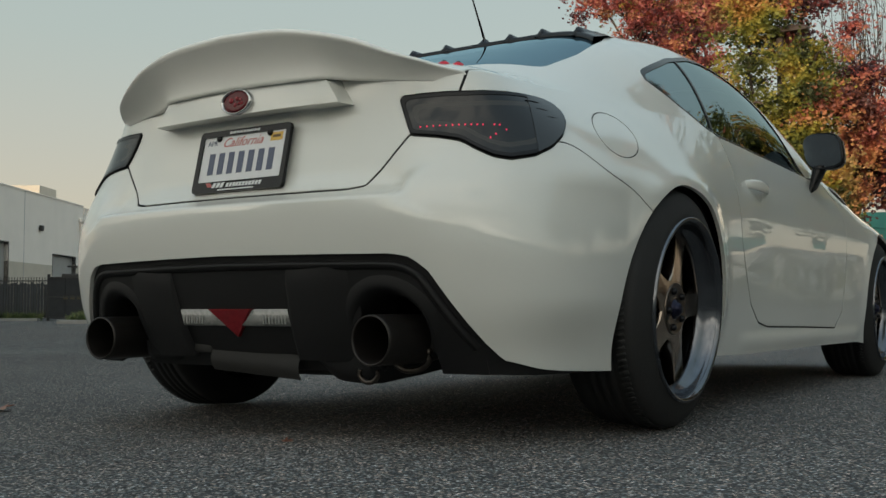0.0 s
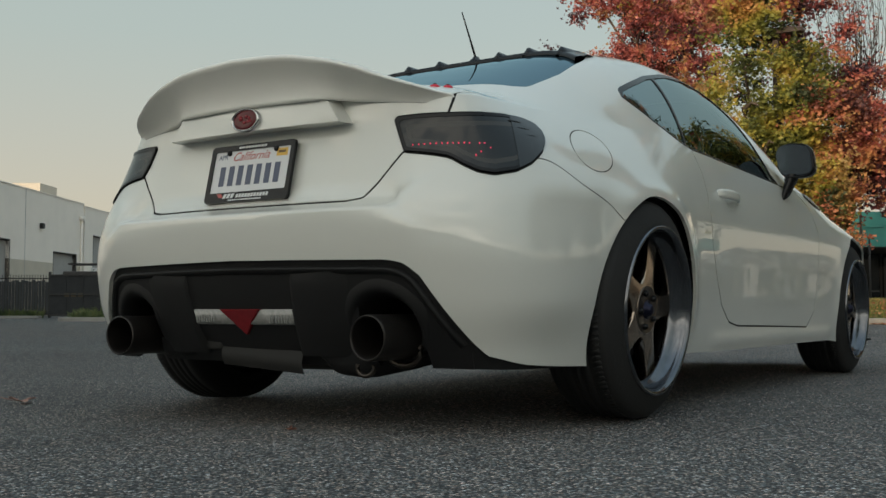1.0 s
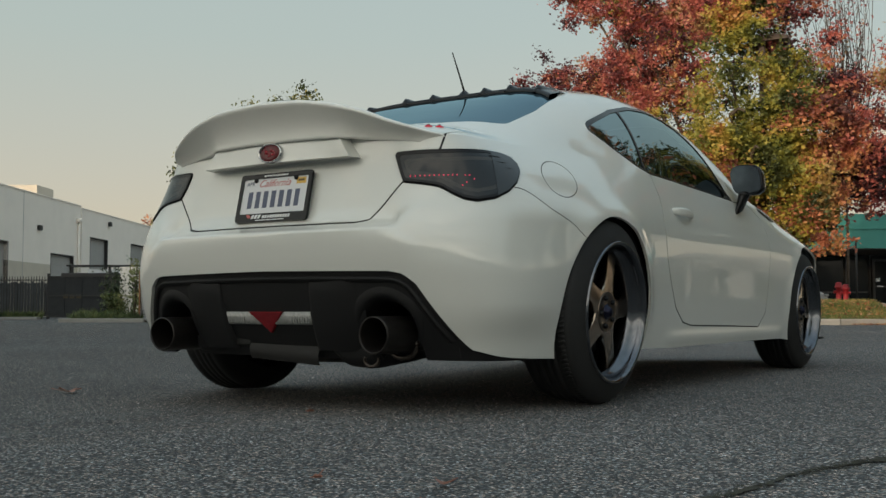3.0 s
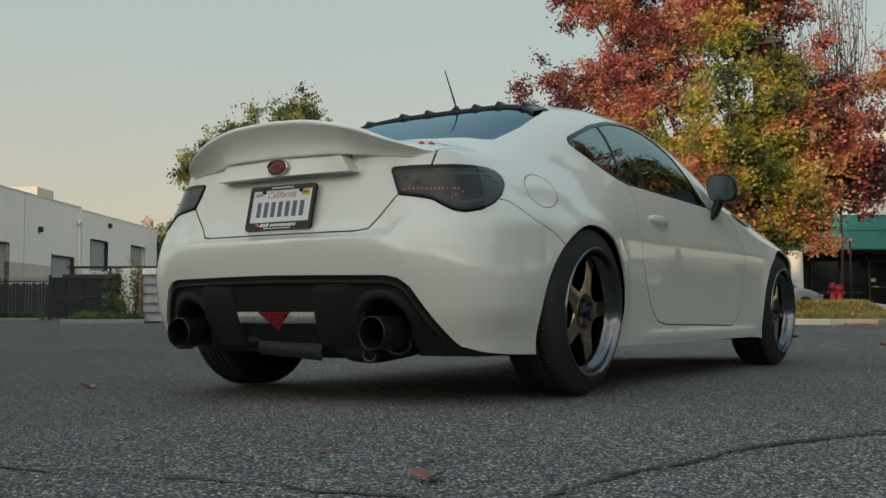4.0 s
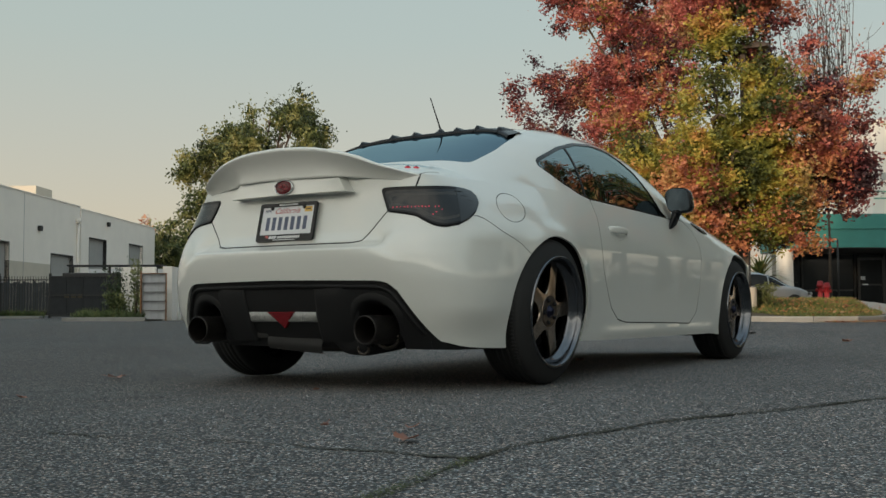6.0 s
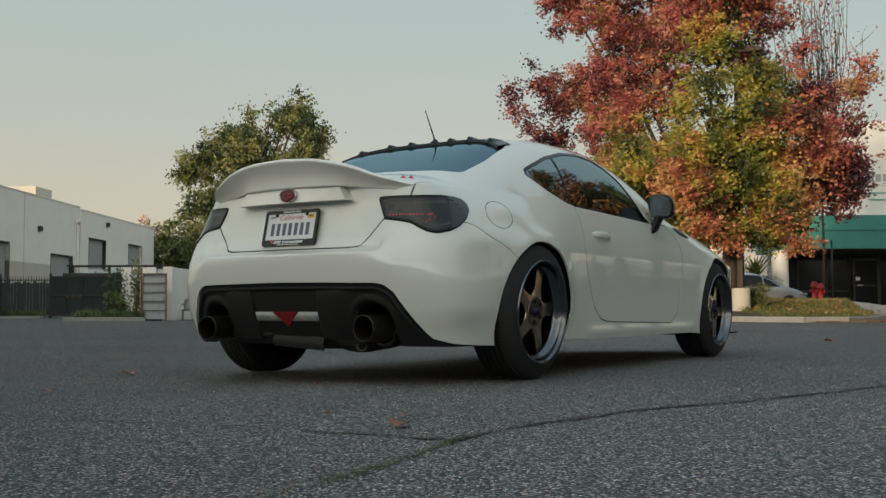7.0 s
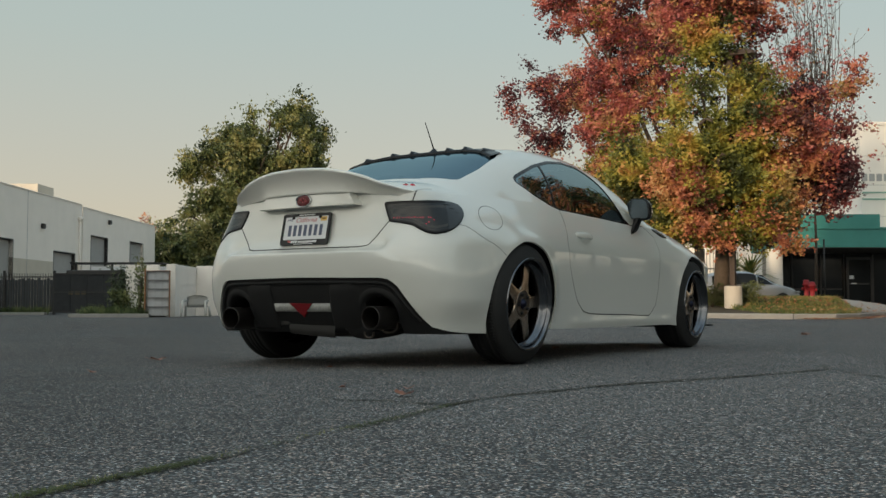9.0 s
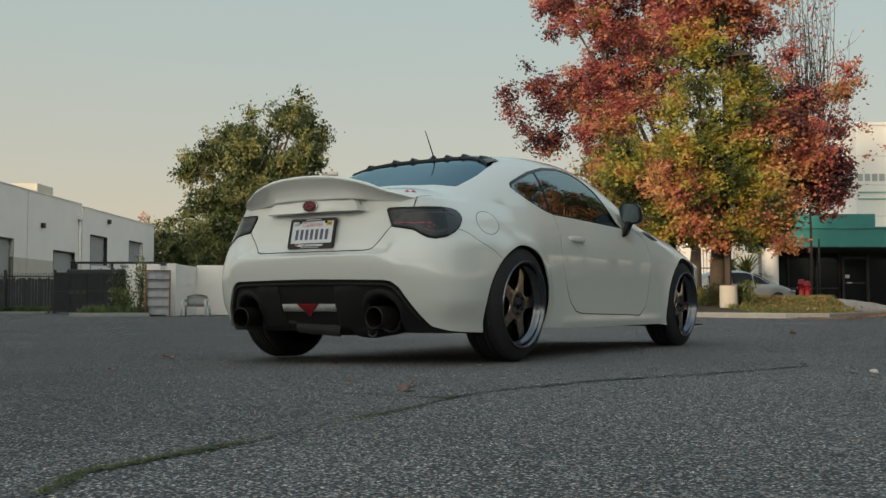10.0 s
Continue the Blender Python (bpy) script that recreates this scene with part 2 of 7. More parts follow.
def tinted_glass(name="tinted_glass", tint=(0.82, 0.98, 1.0), ior=3.7):
    """Dark film on glass: a mirror by its angle, and a dim view through."""
    m, n, l = nodes(name)
    n.remove(n["Principled BSDF"])
    clear, gloss, fr, mix = n.new("ShaderNodeBsdfTransparent"), n.new("ShaderNodeBsdfGlossy"), n.new("ShaderNodeFresnel"), n.new("ShaderNodeMixShader")
    clear.inputs["Color"].default_value = (0.08, 0.09, 0.09, 1)
    gloss.inputs["Roughness"].default_value = 0.01
    gloss.inputs["Color"].default_value = (*tint, 1)
    fr.inputs["IOR"].default_value = ior
    l.new(fr.outputs[0], mix.inputs[0])
    l.new(clear.outputs[0], mix.inputs[1])
    l.new(gloss.outputs[0], mix.inputs[2])
    l.new(mix.outputs[0], n["Material Output"].inputs[0])
    return m


def asphalt():
    """Worn asphalt: stones of several greys in dark binder, stains and polished tracks."""
    m, n, l = nodes("worn_asphalt")
    b = n["Principled BSDF"]
    co = n.new("ShaderNodeTexCoord")
    stone = n.new("ShaderNodeTexVoronoi")
    stone.inputs["Scale"].default_value, stone.inputs["Randomness"].default_value = 134, 1.0
    l.new(co.outputs["Object"], stone.inputs["Vector"])
    sep = n.new("ShaderNodeSeparateColor")
    l.new(stone.outputs["Color"], sep.inputs[0])
    ramp = n.new("ShaderNodeValToRGB")
    for pos, col in ((0.0, (0.026, 0.031, 0.034)), (0.26, (0.074, 0.084, 0.090)), (0.45, (0.135, 0.150, 0.156)), (0.62, (0.185, 0.180, 0.172)), (0.80, (0.265, 0.247, 0.230)), (0.94, (0.40, 0.375, 0.355)), (1.0, (0.52, 0.50, 0.49))):
        e = ramp.color_ramp.elements[0] if pos == 0 else ramp.color_ramp.elements[-1] if pos == 1.0 else ramp.color_ramp.elements.new(pos)
        e.color = (*col, 1)
    l.new(sep.outputs[0], ramp.inputs[0])
    hue = n.new("ShaderNodeMix")
    hue.data_type = "RGBA"
    hue.inputs["A"].default_value, hue.inputs["B"].default_value = (1.16, 0.97, 0.86, 1), (0.89, 1.01, 1.08, 1)
    l.new(sep.outputs[2], hue.inputs["Factor"])
    tone = n.new("ShaderNodeMix")
    tone.data_type, tone.blend_type = "RGBA", "MULTIPLY"
    tone.inputs["Factor"].default_value = 1.0
    l.new(ramp.outputs[0], tone.inputs["A"])
    l.new(hue.outputs["Result"], tone.inputs["B"])
    # binder between the stones
    edge = n.new("ShaderNodeMapRange")
    edge.inputs["From Min"].default_value, edge.inputs["From Max"].default_value = 0.36, 0.68
    l.new(stone.outputs["Distance"], edge.inputs["Value"])
    mix = n.new("ShaderNodeMix")
    mix.data_type = "RGBA"
    l.new(edge.outputs[0], mix.inputs["Factor"])
    l.new(tone.outputs["Result"], mix.inputs["A"])
    mix.inputs["B"].default_value = (0.028, 0.030, 0.031, 1)
    # stains and wear
    big = n.new("ShaderNodeTexNoise")
    big.inputs["Scale"].default_value, big.inputs["Detail"].default_value = 0.55, 7
    l.new(co.outputs["Object"], big.inputs["Vector"])
    mr = n.new("ShaderNodeMapRange")
    mr.inputs["From Min"].default_value, mr.inputs["From Max"].default_value, mr.inputs["To Min"].default_value, mr.inputs["To Max"].default_value = 0.3, 0.7, 1.02, 1.45
    l.new(big.outputs["Fac"], mr.inputs["Value"])
    # smooth ramp across the lot, darker towards one side, with a wavering edge
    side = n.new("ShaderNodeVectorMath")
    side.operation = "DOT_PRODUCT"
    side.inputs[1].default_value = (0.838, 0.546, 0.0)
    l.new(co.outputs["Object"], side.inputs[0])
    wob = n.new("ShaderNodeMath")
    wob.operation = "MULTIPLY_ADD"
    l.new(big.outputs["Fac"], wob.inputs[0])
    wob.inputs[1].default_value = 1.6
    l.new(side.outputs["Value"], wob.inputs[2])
    side_ramp = n.new("ShaderNodeMapRange")
    side_ramp.interpolation_type = "SMOOTHSTEP"
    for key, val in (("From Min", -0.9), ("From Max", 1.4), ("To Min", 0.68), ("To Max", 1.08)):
        side_ramp.inputs[key].default_value = val
    l.new(wob.outputs[0], side_ramp.inputs["Value"])
    wear_and_side = n.new("ShaderNodeMath")
    wear_and_side.operation = "MULTIPLY"
    l.new(mr.outputs[0], wear_and_side.inputs[0])
    l.new(side_ramp.outputs[0], wear_and_side.inputs[1])
    mul = n.new("ShaderNodeMix")
    mul.data_type, mul.blend_type = "RGBA", "MULTIPLY"
    mul.inputs["Factor"].default_value = 1.0
    # fine grit over stones and binder
    grit = n.new("ShaderNodeTexVoronoi")
    grit.inputs["Scale"].default_value = 300
    l.new(co.outputs["Object"], grit.inputs["Vector"])
    gsep = n.new("ShaderNodeSeparateColor")
    l.new(grit.outputs["Color"], gsep.inputs[0])
    gm = n.new("ShaderNodeMapRange")
    gm.inputs["To Min"].default_value, gm.inputs["To Max"].default_value = 0.28, 1.80
    l.new(gsep.outputs[0], gm.inputs["Value"])
    gmul = n.new("ShaderNodeMix")
    gmul.data_type, gmul.blend_type = "RGBA", "MULTIPLY"
    gmul.inputs["Factor"].default_value = 1.0
    l.new(mix.outputs["Result"], gmul.inputs["A"])
    l.new(gm.outputs[0], gmul.inputs["B"])
    l.new(gmul.outputs["Result"], mul.inputs["A"])
    l.new(wear_and_side.outputs[0], mul.inputs["B"])
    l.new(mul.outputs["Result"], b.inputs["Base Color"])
    b.inputs["Roughness"].default_value = 0.85
    b.inputs["Specular IOR Level"].default_value = 0.35
    h = n.new("ShaderNodeMath")
    h.operation = "MULTIPLY_ADD"
    l.new(sep.outputs[1], h.inputs[0])
    h.inputs[1].default_value = 0.6
    inv = n.new("ShaderNodeMath")
    inv.operation = "SUBTRACT"
    inv.inputs[0].default_value = 1.0
    l.new(stone.outputs["Distance"], inv.inputs[1])
    l.new(inv.outputs[0], h.inputs[2])
    bp = n.new("ShaderNodeBump")
    bp.inputs["Strength"].default_value, bp.inputs["Distance"].default_value = 0.9, 0.008
    l.new(h.outputs[0], bp.inputs["Height"])
    l.new(bp.outputs[0], b.inputs["Normal"])
    return m


def leaf_material(name, colours, scale=0.45, shift=(0, 0, 0), jitter=0.045):
    """Leaves whose colour drifts through the crown and differs from leaf to leaf; light shines through them."""
    m, n, l = nodes(name)
    b = n["Principled BSDF"]
    co, geo = n.new("ShaderNodeTexCoord"), n.new("ShaderNodeNewGeometry")
    mp = n.new("ShaderNodeMapping")
    mp.inputs["Location"].default_value = shift
    l.new(co.outputs["Object"], mp.inputs[0])
    t = n.new("ShaderNodeTexNoise")
    t.inputs["Scale"].default_value, t.inputs["Detail"].default_value = scale, 3
    l.new(mp.outputs[0], t.inputs["Vector"])
    s = n.new("ShaderNodeMath")
    s.operation = "MULTIPLY_ADD"
    l.new(geo.outputs["Random Per Island"], s.inputs[0])
    s.inputs[1].default_value = jitter
    clump = n.new("ShaderNodeTexNoise")
    clump.inputs["Scale"].default_value, clump.inputs["Detail"].default_value = scale * 2.6, 1
    l.new(mp.outputs[0], clump.inputs["Vector"])
    both = n.new("ShaderNodeMix")
    both.inputs["Factor"].default_value = 0.6
    l.new(t.outputs["Fac"], both.inputs["A"])
    l.new(clump.outputs["Fac"], both.inputs["B"])
    l.new(both.outputs["Result"], s.inputs[2])
    mr = n.new("ShaderNodeMapRange")
    mr.inputs["From Min"].default_value, mr.inputs["From Max"].default_value = 0.41, 0.66
    l.new(s.outputs[0], mr.inputs["Value"])
    ramp = n.new("ShaderNodeValToRGB")
    k = len(colours)
    for i, col in enumerate(colours):
        e = ramp.color_ramp.elements[0] if i == 0 else ramp.color_ramp.elements[-1] if i == k - 1 else ramp.color_ramp.elements.new(i / (k - 1))
        grey = 0.3 * col[0] + 0.6 * col[1] + 0.1 * col[2]
        e.color = (*[1.12 * lerp(grey, c, 0.87) for c in col], 1)
    l.new(mr.outputs[0], ramp.inputs[0])
    l.new(ramp.outputs[0], b.inputs["Base Color"])
    b.inputs["Roughness"].default_value = 0.5
    tr = n.new("ShaderNodeBsdfTranslucent")
    l.new(ramp.outputs[0], tr.inputs["Color"])
    mx = n.new("ShaderNodeMixShader")
    mx.inputs[0].default_value = 0.24
    l.new(b.outputs[0], mx.inputs[1])
    l.new(tr.outputs[0], mx.inputs[2])
    l.new(mx.outputs[0], n["Material Output"].inputs[0])
    return m


GLASS = tinted_glass()
REAR_GLASS = tinted_glass("blue_tinted_glass", (0.56, 0.80, 0.94), 2.6)
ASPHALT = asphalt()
RED_LEAF = leaf_material("red_leaf", [(0.085, 0.028, 0.034), (0.18, 0.043, 0.046), (0.32, 0.070, 0.064), (0.46, 0.110, 0.090), (0.54, 0.165, 0.115), (0.50, 0.22, 0.10), (0.32, 0.19, 0.07)], 0.42, (3, 1, 7), 0.06)
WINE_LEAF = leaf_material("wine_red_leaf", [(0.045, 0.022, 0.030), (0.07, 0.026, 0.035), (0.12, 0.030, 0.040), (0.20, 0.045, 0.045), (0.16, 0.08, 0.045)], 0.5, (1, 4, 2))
MIXED_LEAF = leaf_material("turning_leaf", [(0.040, 0.052, 0.014), (0.10, 0.12, 0.016), (0.22, 0.220, 0.018), (0.36, 0.31, 0.024), (0.46, 0.32, 0.034), (0.48, 0.22, 0.045)], 0.5, (9, 2, 0))
ORANGE_LEAF = leaf_material("orange_leaf", [(0.12, 0.040, 0.034), (0.26, 0.075, 0.045), (0.44, 0.14, 0.065), (0.56, 0.22, 0.085), (0.55, 0.28, 0.09), (0.36, 0.24, 0.07)], 0.5, (5, 5, 5))
GREEN_LEAF = leaf_material("green_leaf", [(0.040, 0.058, 0.020), (0.075, 0.10, 0.028), (0.14, 0.17, 0.042), (0.22, 0.225, 0.060), (0.31, 0.28, 0.085)], 0.5, jitter=0.09)
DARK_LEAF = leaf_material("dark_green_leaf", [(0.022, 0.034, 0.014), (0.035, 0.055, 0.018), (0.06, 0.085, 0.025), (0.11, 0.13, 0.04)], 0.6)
LITTER = leaf_material("fallen_leaf", [(0.20, 0.06, 0.04), (0.42, 0.11, 0.05), (0.55, 0.22, 0.08), (0.50, 0.32, 0.11), (0.28, 0.15, 0.07)], 1.5)
GRASS = leaf_material("grass", [(0.055, 0.085, 0.016), (0.11, 0.145, 0.024), (0.20, 0.20, 0.034), (0.32, 0.25, 0.05)], 1.2)
WEED = leaf_material("green_weed", [(0.03, 0.05, 0.014), (0.05, 0.085, 0.02), (0.085, 0.12, 0.03), (0.13, 0.15, 0.04)], 1.2)
DRY_LEAF = leaf_material("dry_leaf", [(0.13, 0.045, 0.03), (0.24, 0.075, 0.04), (0.30, 0.12, 0.055), (0.20, 0.10, 0.055)], 1.5)
MOSS = material("moss", (0.070, 0.088, 0.034), 0.95, vary=0.5, scale=30, bump=0.6, bump_scale=300)
DIRT = material("olive_dirt", (0.048, 0.047, 0.033), 0.95, vary=0.5, scale=40)
BARK = material("bark", (0.085, 0.064, 0.048), 0.9, vary=0.45, scale=9, bump=0.7, bump_scale=25)
CRACK = material("crack", (0.046, 0.046, 0.034), 0.95, vary=0.4, scale=40)
STUCCO = material("white_concrete_wall", (0.79, 0.75, 0.70), 0.85, vary=0.10, scale=1.2, bump=0.15, bump_scale=60)
WAREWALL = material("warm_white_wall", (0.88, 0.82, 0.755), 0.85, vary=0.07, scale=0.9, bump=0.15, bump_scale=60)
BEIGE = material("beige_painted_wall", (0.56, 0.51, 0.43), 0.85, vary=0.10, scale=1.5)
SHUTTER = material("grey_roller_door", (0.36, 0.36, 0.355), 0.6, vary=0.10, scale=3)
IRON = material("black_iron", (0.02, 0.02, 0.021), 0.6, vary=0.3)
SCREEN_BLACK = material("black_screen", (0.020, 0.023, 0.026), 0.9, vary=0.4, scale=4)
OLDKERB = material("grey_kerb", (0.23, 0.225, 0.21), 0.9, vary=0.25, scale=5, bump=0.3, bump_scale=90)
DARKSLAT = material("weathered_dark_slat", (0.055, 0.062, 0.070), 0.85, vary=0.45, scale=2.5)
KERB = material("concrete_kerb", (0.36, 0.335, 0.30), 0.9, vary=0.22, scale=5, bump=0.3, bump_scale=90)
PAVING = material("concrete_paving", (0.37, 0.34, 0.31), 0.9, vary=0.2, scale=2, bump=0.2, bump_scale=60)
WHITEPLASTIC = material("weathered_white_plastic", (0.47, 0.47, 0.45), 0.6, vary=0.12, scale=6)
CORRUGATED = material("white_sheet_metal", (0.62, 0.64, 0.66), 0.5, vary=0.14, scale=5)
RUST = material("rusty_steel", (0.23, 0.11, 0.05), 0.85, vary=0.4, scale=14)
TEAL = material("teal_painted_fascia", (0.035, 0.20, 0.18), 0.55, vary=0.12, scale=2)
DARKGLASS = material("dark_shop_glass", (0.008, 0.009, 0.010), 0.08, spec=0.25)
ALU = material("brushed_frame", (0.05, 0.05, 0.05), 0.4, metal=0.7)
SILVERPAINT = material("silver_car_paint", (0.30, 0.31, 0.325), 0.35, metal=0.4, coat=1.0)
REDPAINT = material("red_painted_iron", (0.27, 0.012, 0.02), 0.6, vary=0.2, scale=12)
POLE = material("brown_painted_pole", (0.055, 0.038, 0.030), 0.6, vary=0.2, scale=6)
CONCRETE = material("pale_concrete", (0.56, 0.52, 0.46), 0.9, vary=0.14, scale=4, bump=0.2, bump_scale=60)
SOIL = material("soil", (0.07, 0.055, 0.035), 0.95, vary=0.4, scale=6, bump=0.5, bump_scale=40)
SIGNGREEN = material("sign_green", (0.20, 0.36, 0.29), 0.6)
WORNSTEEL = material("worn_steel", (0.07, 0.06, 0.052), 0.38, metal=0.9, vary=0.4, scale=40)
SMOKEDBAND = material("smoked_light_guide", (0.045, 0.0445, 0.042), 0.12, spec=0.35)

# ---- car: the skin ----
AXLE_R, AXLE_F, HUB = -0.045, 2.53, 0.315
rear_y = profile((0.15, -0.735), (0.22, -0.775), (0.30, -0.815), (0.40, -0.845), (0.50, -0.864), (0.556, -0.869), (0.5705, -0.8685), (0.5755, -0.860), (0.5825, -0.840), (0.594, -0.816),
                 (0.608, -0.800), (0.70, -0.772), (0.80, -0.752), (0.88, -0.742))
corner_y = profile((0.15, -0.735), (0.22, -0.775), (0.30, -0.815), (0.40, -0.844), (0.48, -0.859), (0.54, -0.861), (0.58, -0.854), (0.62, -0.836), (0.66, -0.815), (0.70, -0.795), (0.80, -0.757), (0.88, -0.742))
rear_bow = profile((0.15, 0.14), (0.50, 0.14), (0.60, 0.16), (0.88, 0.16))
width = profile((-0.8, 0.74), (-0.6, 0.805), (-0.38, 0.862), (-0.1, 0.894), (0.1, 0.893), (0.35, 0.876), (0.6, 0.862), (0.9, 0.856), (1.5, 0.856),
                (2.0, 0.866), (2.4, 0.878), (2.62, 0.872), (2.85, 0.825), (3.0, 0.785), (3.4, 0.70))
shoulder = profile((-0.5, 0.20), (-0.38, 0.20), (-0.2, 0.19), (0.0, 0.165), (0.3, 0.10), (0.75, 0.066), (1.5, 0.066), (2.0, 0.085), (2.4, 0.14), (2.8, 0.17), (3.2, 0.2))
tuck = profile((-0.5, 0.055), (-0.2, 0.05), (0.4, 0.026), (0.9, 0.020), (1.9, 0.020), (2.4, 0.03), (3.2, 0.06))
belt_z = profile((-0.7, 0.872), (-0.38, 0.872), (0.0, 0.878), (0.3, 0.878), (0.75, 0.858), (1.46, 0.843), (1.9, 0.832), (2.4, 0.80), (2.8, 0.755), (3.1, 0.69), (3.4, 0.60))
ridge_z = profile((-0.75, 0.89), (-0.6, 0.915), (-0.42, 0.955), (-0.2, 1.035), (0.0, 1.11), (0.2, 1.178), (0.4, 1.229), (0.7, 1.26), (1.0, 1.262), (1.3, 1.236),
                  (1.6, 1.162), (1.9, 1.05), (2.15, 0.955), (2.3, 0.915), (2.6, 0.875), (3.0, 0.80), (3.25, 0.72), (3.45, 0.62))
crown = profile((-0.75, 2.2), (-0.42, 3.4), (-0.2, 4.2), (0.1, 4.6), (0.5, 5.2), (0.9, 6.2), (1.6, 5.8), (2.0, 3.6), (2.3, 2.5), (3.0, 2.2))
foot_z = profile((-0.8, 0.165), (-0.3, 0.165), (0.3, 0.18), (0.6, 0.175), (2.0, 0.175), (2.3, 0.16), (3.4, 0.14))


def side_x(y, z):
    top = belt_z(y)
    x = width(y)
    if z > 0.60:
        x -= shoulder(y) * ((z - 0.60) / (top - 0.60)) ** 1.6
    else:
        x -= tuck(y) * ((0.60 - z) / 0.42) ** 2
    for axle in (AXLE_R, AXLE_F):
        r = math.hypot(y - axle, z - HUB)
        x += 0.012 * math.exp(-(((r - 0.335) / 0.05) ** 2)) * smooth(0.2, 0.35, z)
    if 0.5 < y < 2.2:
        x -= 0.003 * math.exp(-(((z - 0.43) / 0.09) ** 2)) * smooth(0.5, 0.8, y) * (1 - smooth(1.9, 2.2, y))
        x += 0.0065 * math.exp(-(((z - 0.210) / 0.030) ** 2)) * smooth(0.45, 0.6, y) * (1 - smooth(2.0, 2.15, y))
    return x


def tail_base(x, z):
    return corner_y(z) + rear_bow(z) * x * x


def tail_step(x, z):
    """The flat tail stands proud of the rounded corners below the lid, and the lid lies in a step above; the edge between them runs slantwise."""
    if z < 0.60:
        at, soft = lerp(0.585, 0.505, smooth(0.515, 0.575, z)), 0.021
    else:
        at, soft = 0.505, lerp(0.021, 0.09, smooth(0.60, 0.66, z))
    return (rear_y(z) - corner_y(z)) * (1 - smooth(at - soft, at + soft, abs(x)))


def rear_face(x, z):
    y = tail_base(x, z) + tail_step(x, z)
    # hollow round the number plate
    wall = lerp(0.385, 0.335, smooth(0.64, 0.80, z))
    y += 0.0075 * (1 - smooth(wall - 0.11, wall + 0.03, abs(x))) * smooth(0.612, 0.650, z) * (1 - smooth(0.806, 0.815, z))
    return y


N_REAR, N_CORNER, N_SIDE, N_NOSE, N_V, N_U = 72, 40, 150, 20, 150, 40
X_A, Y_B, Y_C = 0.40, -0.36, 2.95


def corner_slope(z):
    """How fast the side narrows towards the tail where the corner begins."""
    def slope(h):
        return (side_x(Y_B + 0.02, h) - side_x(Y_B - 0.02, h)) / 0.04
    if 0.34 < z < 0.66:
        return lerp(slope(0.34), slope(0.66), (z - 0.34) / 0.32)
    return slope(z)


def skin_point(i, z):
    """Plan position of the skin at station i and height z."""
    if i <= N_REAR:
        x = X_A * i / N_REAR
        return x, rear_face(x, z)
    if i <= N_REAR + N_CORNER:
        t = (i - N_REAR) / N_CORNER
        ax, ay = X_A, tail_base(X_A, z)
        bx, by = side_x(Y_B, z), Y_B
        sa = 2 * rear_bow(z) * X_A
        sb = corner_slope(z)
        da = lerp(0.34, 0.29, smooth(0.40, 0.76, z))
        db = lerp(0.31, 0.26, smooth(0.40, 0.76, z))
        p0, p1, p2, p3 = (ax, ay), (ax + da, ay + da * sa), (bx - db * sb, by - db), (bx, by)
        u = 1 - t
        x, y = (u ** 3 * a + 3 * u * u * t * b + 3 * u * t * t * c + t ** 3 * d for a, b, c, d in zip(p0, p1, p2, p3))
        return x, y + tail_step(x, z)
    if i <= N_REAR + N_CORNER + N_SIDE:
        y = lerp(Y_B, Y_C, (i - N_REAR - N_CORNER) / N_SIDE)
        return side_x(y, z), y
    t = (i - N_REAR - N_CORNER - N_SIDE) / N_NOSE
    bx = side_x(Y_C, z)
    return bx * math.cos(t * math.pi / 2) ** 0.7, Y_C + (0.46 - 0.25 * max(0, z - 0.5)) * math.sin(t * math.pi / 2)


def build_skin():
    bm = bmesh.new()
    total = N_REAR + N_CORNER + N_SIDE + N_NOSE
    rows = []
    for i in range(total + 1):
        x0, y0 = skin_point(i, 0.80)
        zt, zf = belt_z(y0), foot_z(y0)
        row = []
        for j in range(N_V + 1):
            z = lerp(zf, zt, j / N_V)
            x, y = skin_point(i, z)
            row.append((x, y, z))
        bx, by, bz = row[-1]
        s = min(1, i / (N_REAR + N_CORNER))
        if i < N_REAR + N_CORNER:
            yin = lerp(-0.70, Y_B, s)
        elif i > N_REAR + N_CORNER + N_SIDE:
            yin = lerp(Y_C, by, 0.9)
        else:
            yin = by
        p = crown(yin)
        for j in range(1, N_U + 1):
            w = j / N_U
            k = 1 - (1 - w) ** 1.0
            x, y = bx * (1 - k), lerp(by, yin, k)
            z = bz + (ridge_z(yin) - bz) * (1 - (1 - k) ** p) if bx > 1e-4 else lerp(bz, ridge_z(yin), k)
            row.append((x, y, z))
        rows.append(row)
    vs = [[bm.verts.new(p) for p in row] for row in rows]
    for a, b in zip(vs, vs[1:]):
        for j in range(len(a) - 1):
            bm.faces.new((a[j], b[j], b[j + 1], a[j + 1]))
    bmesh.ops.remove_doubles(bm, verts=bm.verts, dist=1e-5)
    bmesh.ops.recalc_face_normals(bm, faces=bm.faces)
    return bm

# ---- car: panels cut from the skin ----
car = thing("car", "white two-door sports coupe with a ducktail spoiler, parked on asphalt", "car")
(BODY, BUMPER, TRUNK, LIGHT, FUEL, TRIM, DOORGLASS, QUARTERGLASS, DOOR, DIFFUSER, REARGLASS, SCREEN, GAPS, HOLE, SKIRT, HOOD, SIDELIGHT, LENS, GUIDE, NEWGAP, VALANCE) = range(21)
skin = build_skin()
region = skin.faces.layers.int.new("region")
G = 0.0030


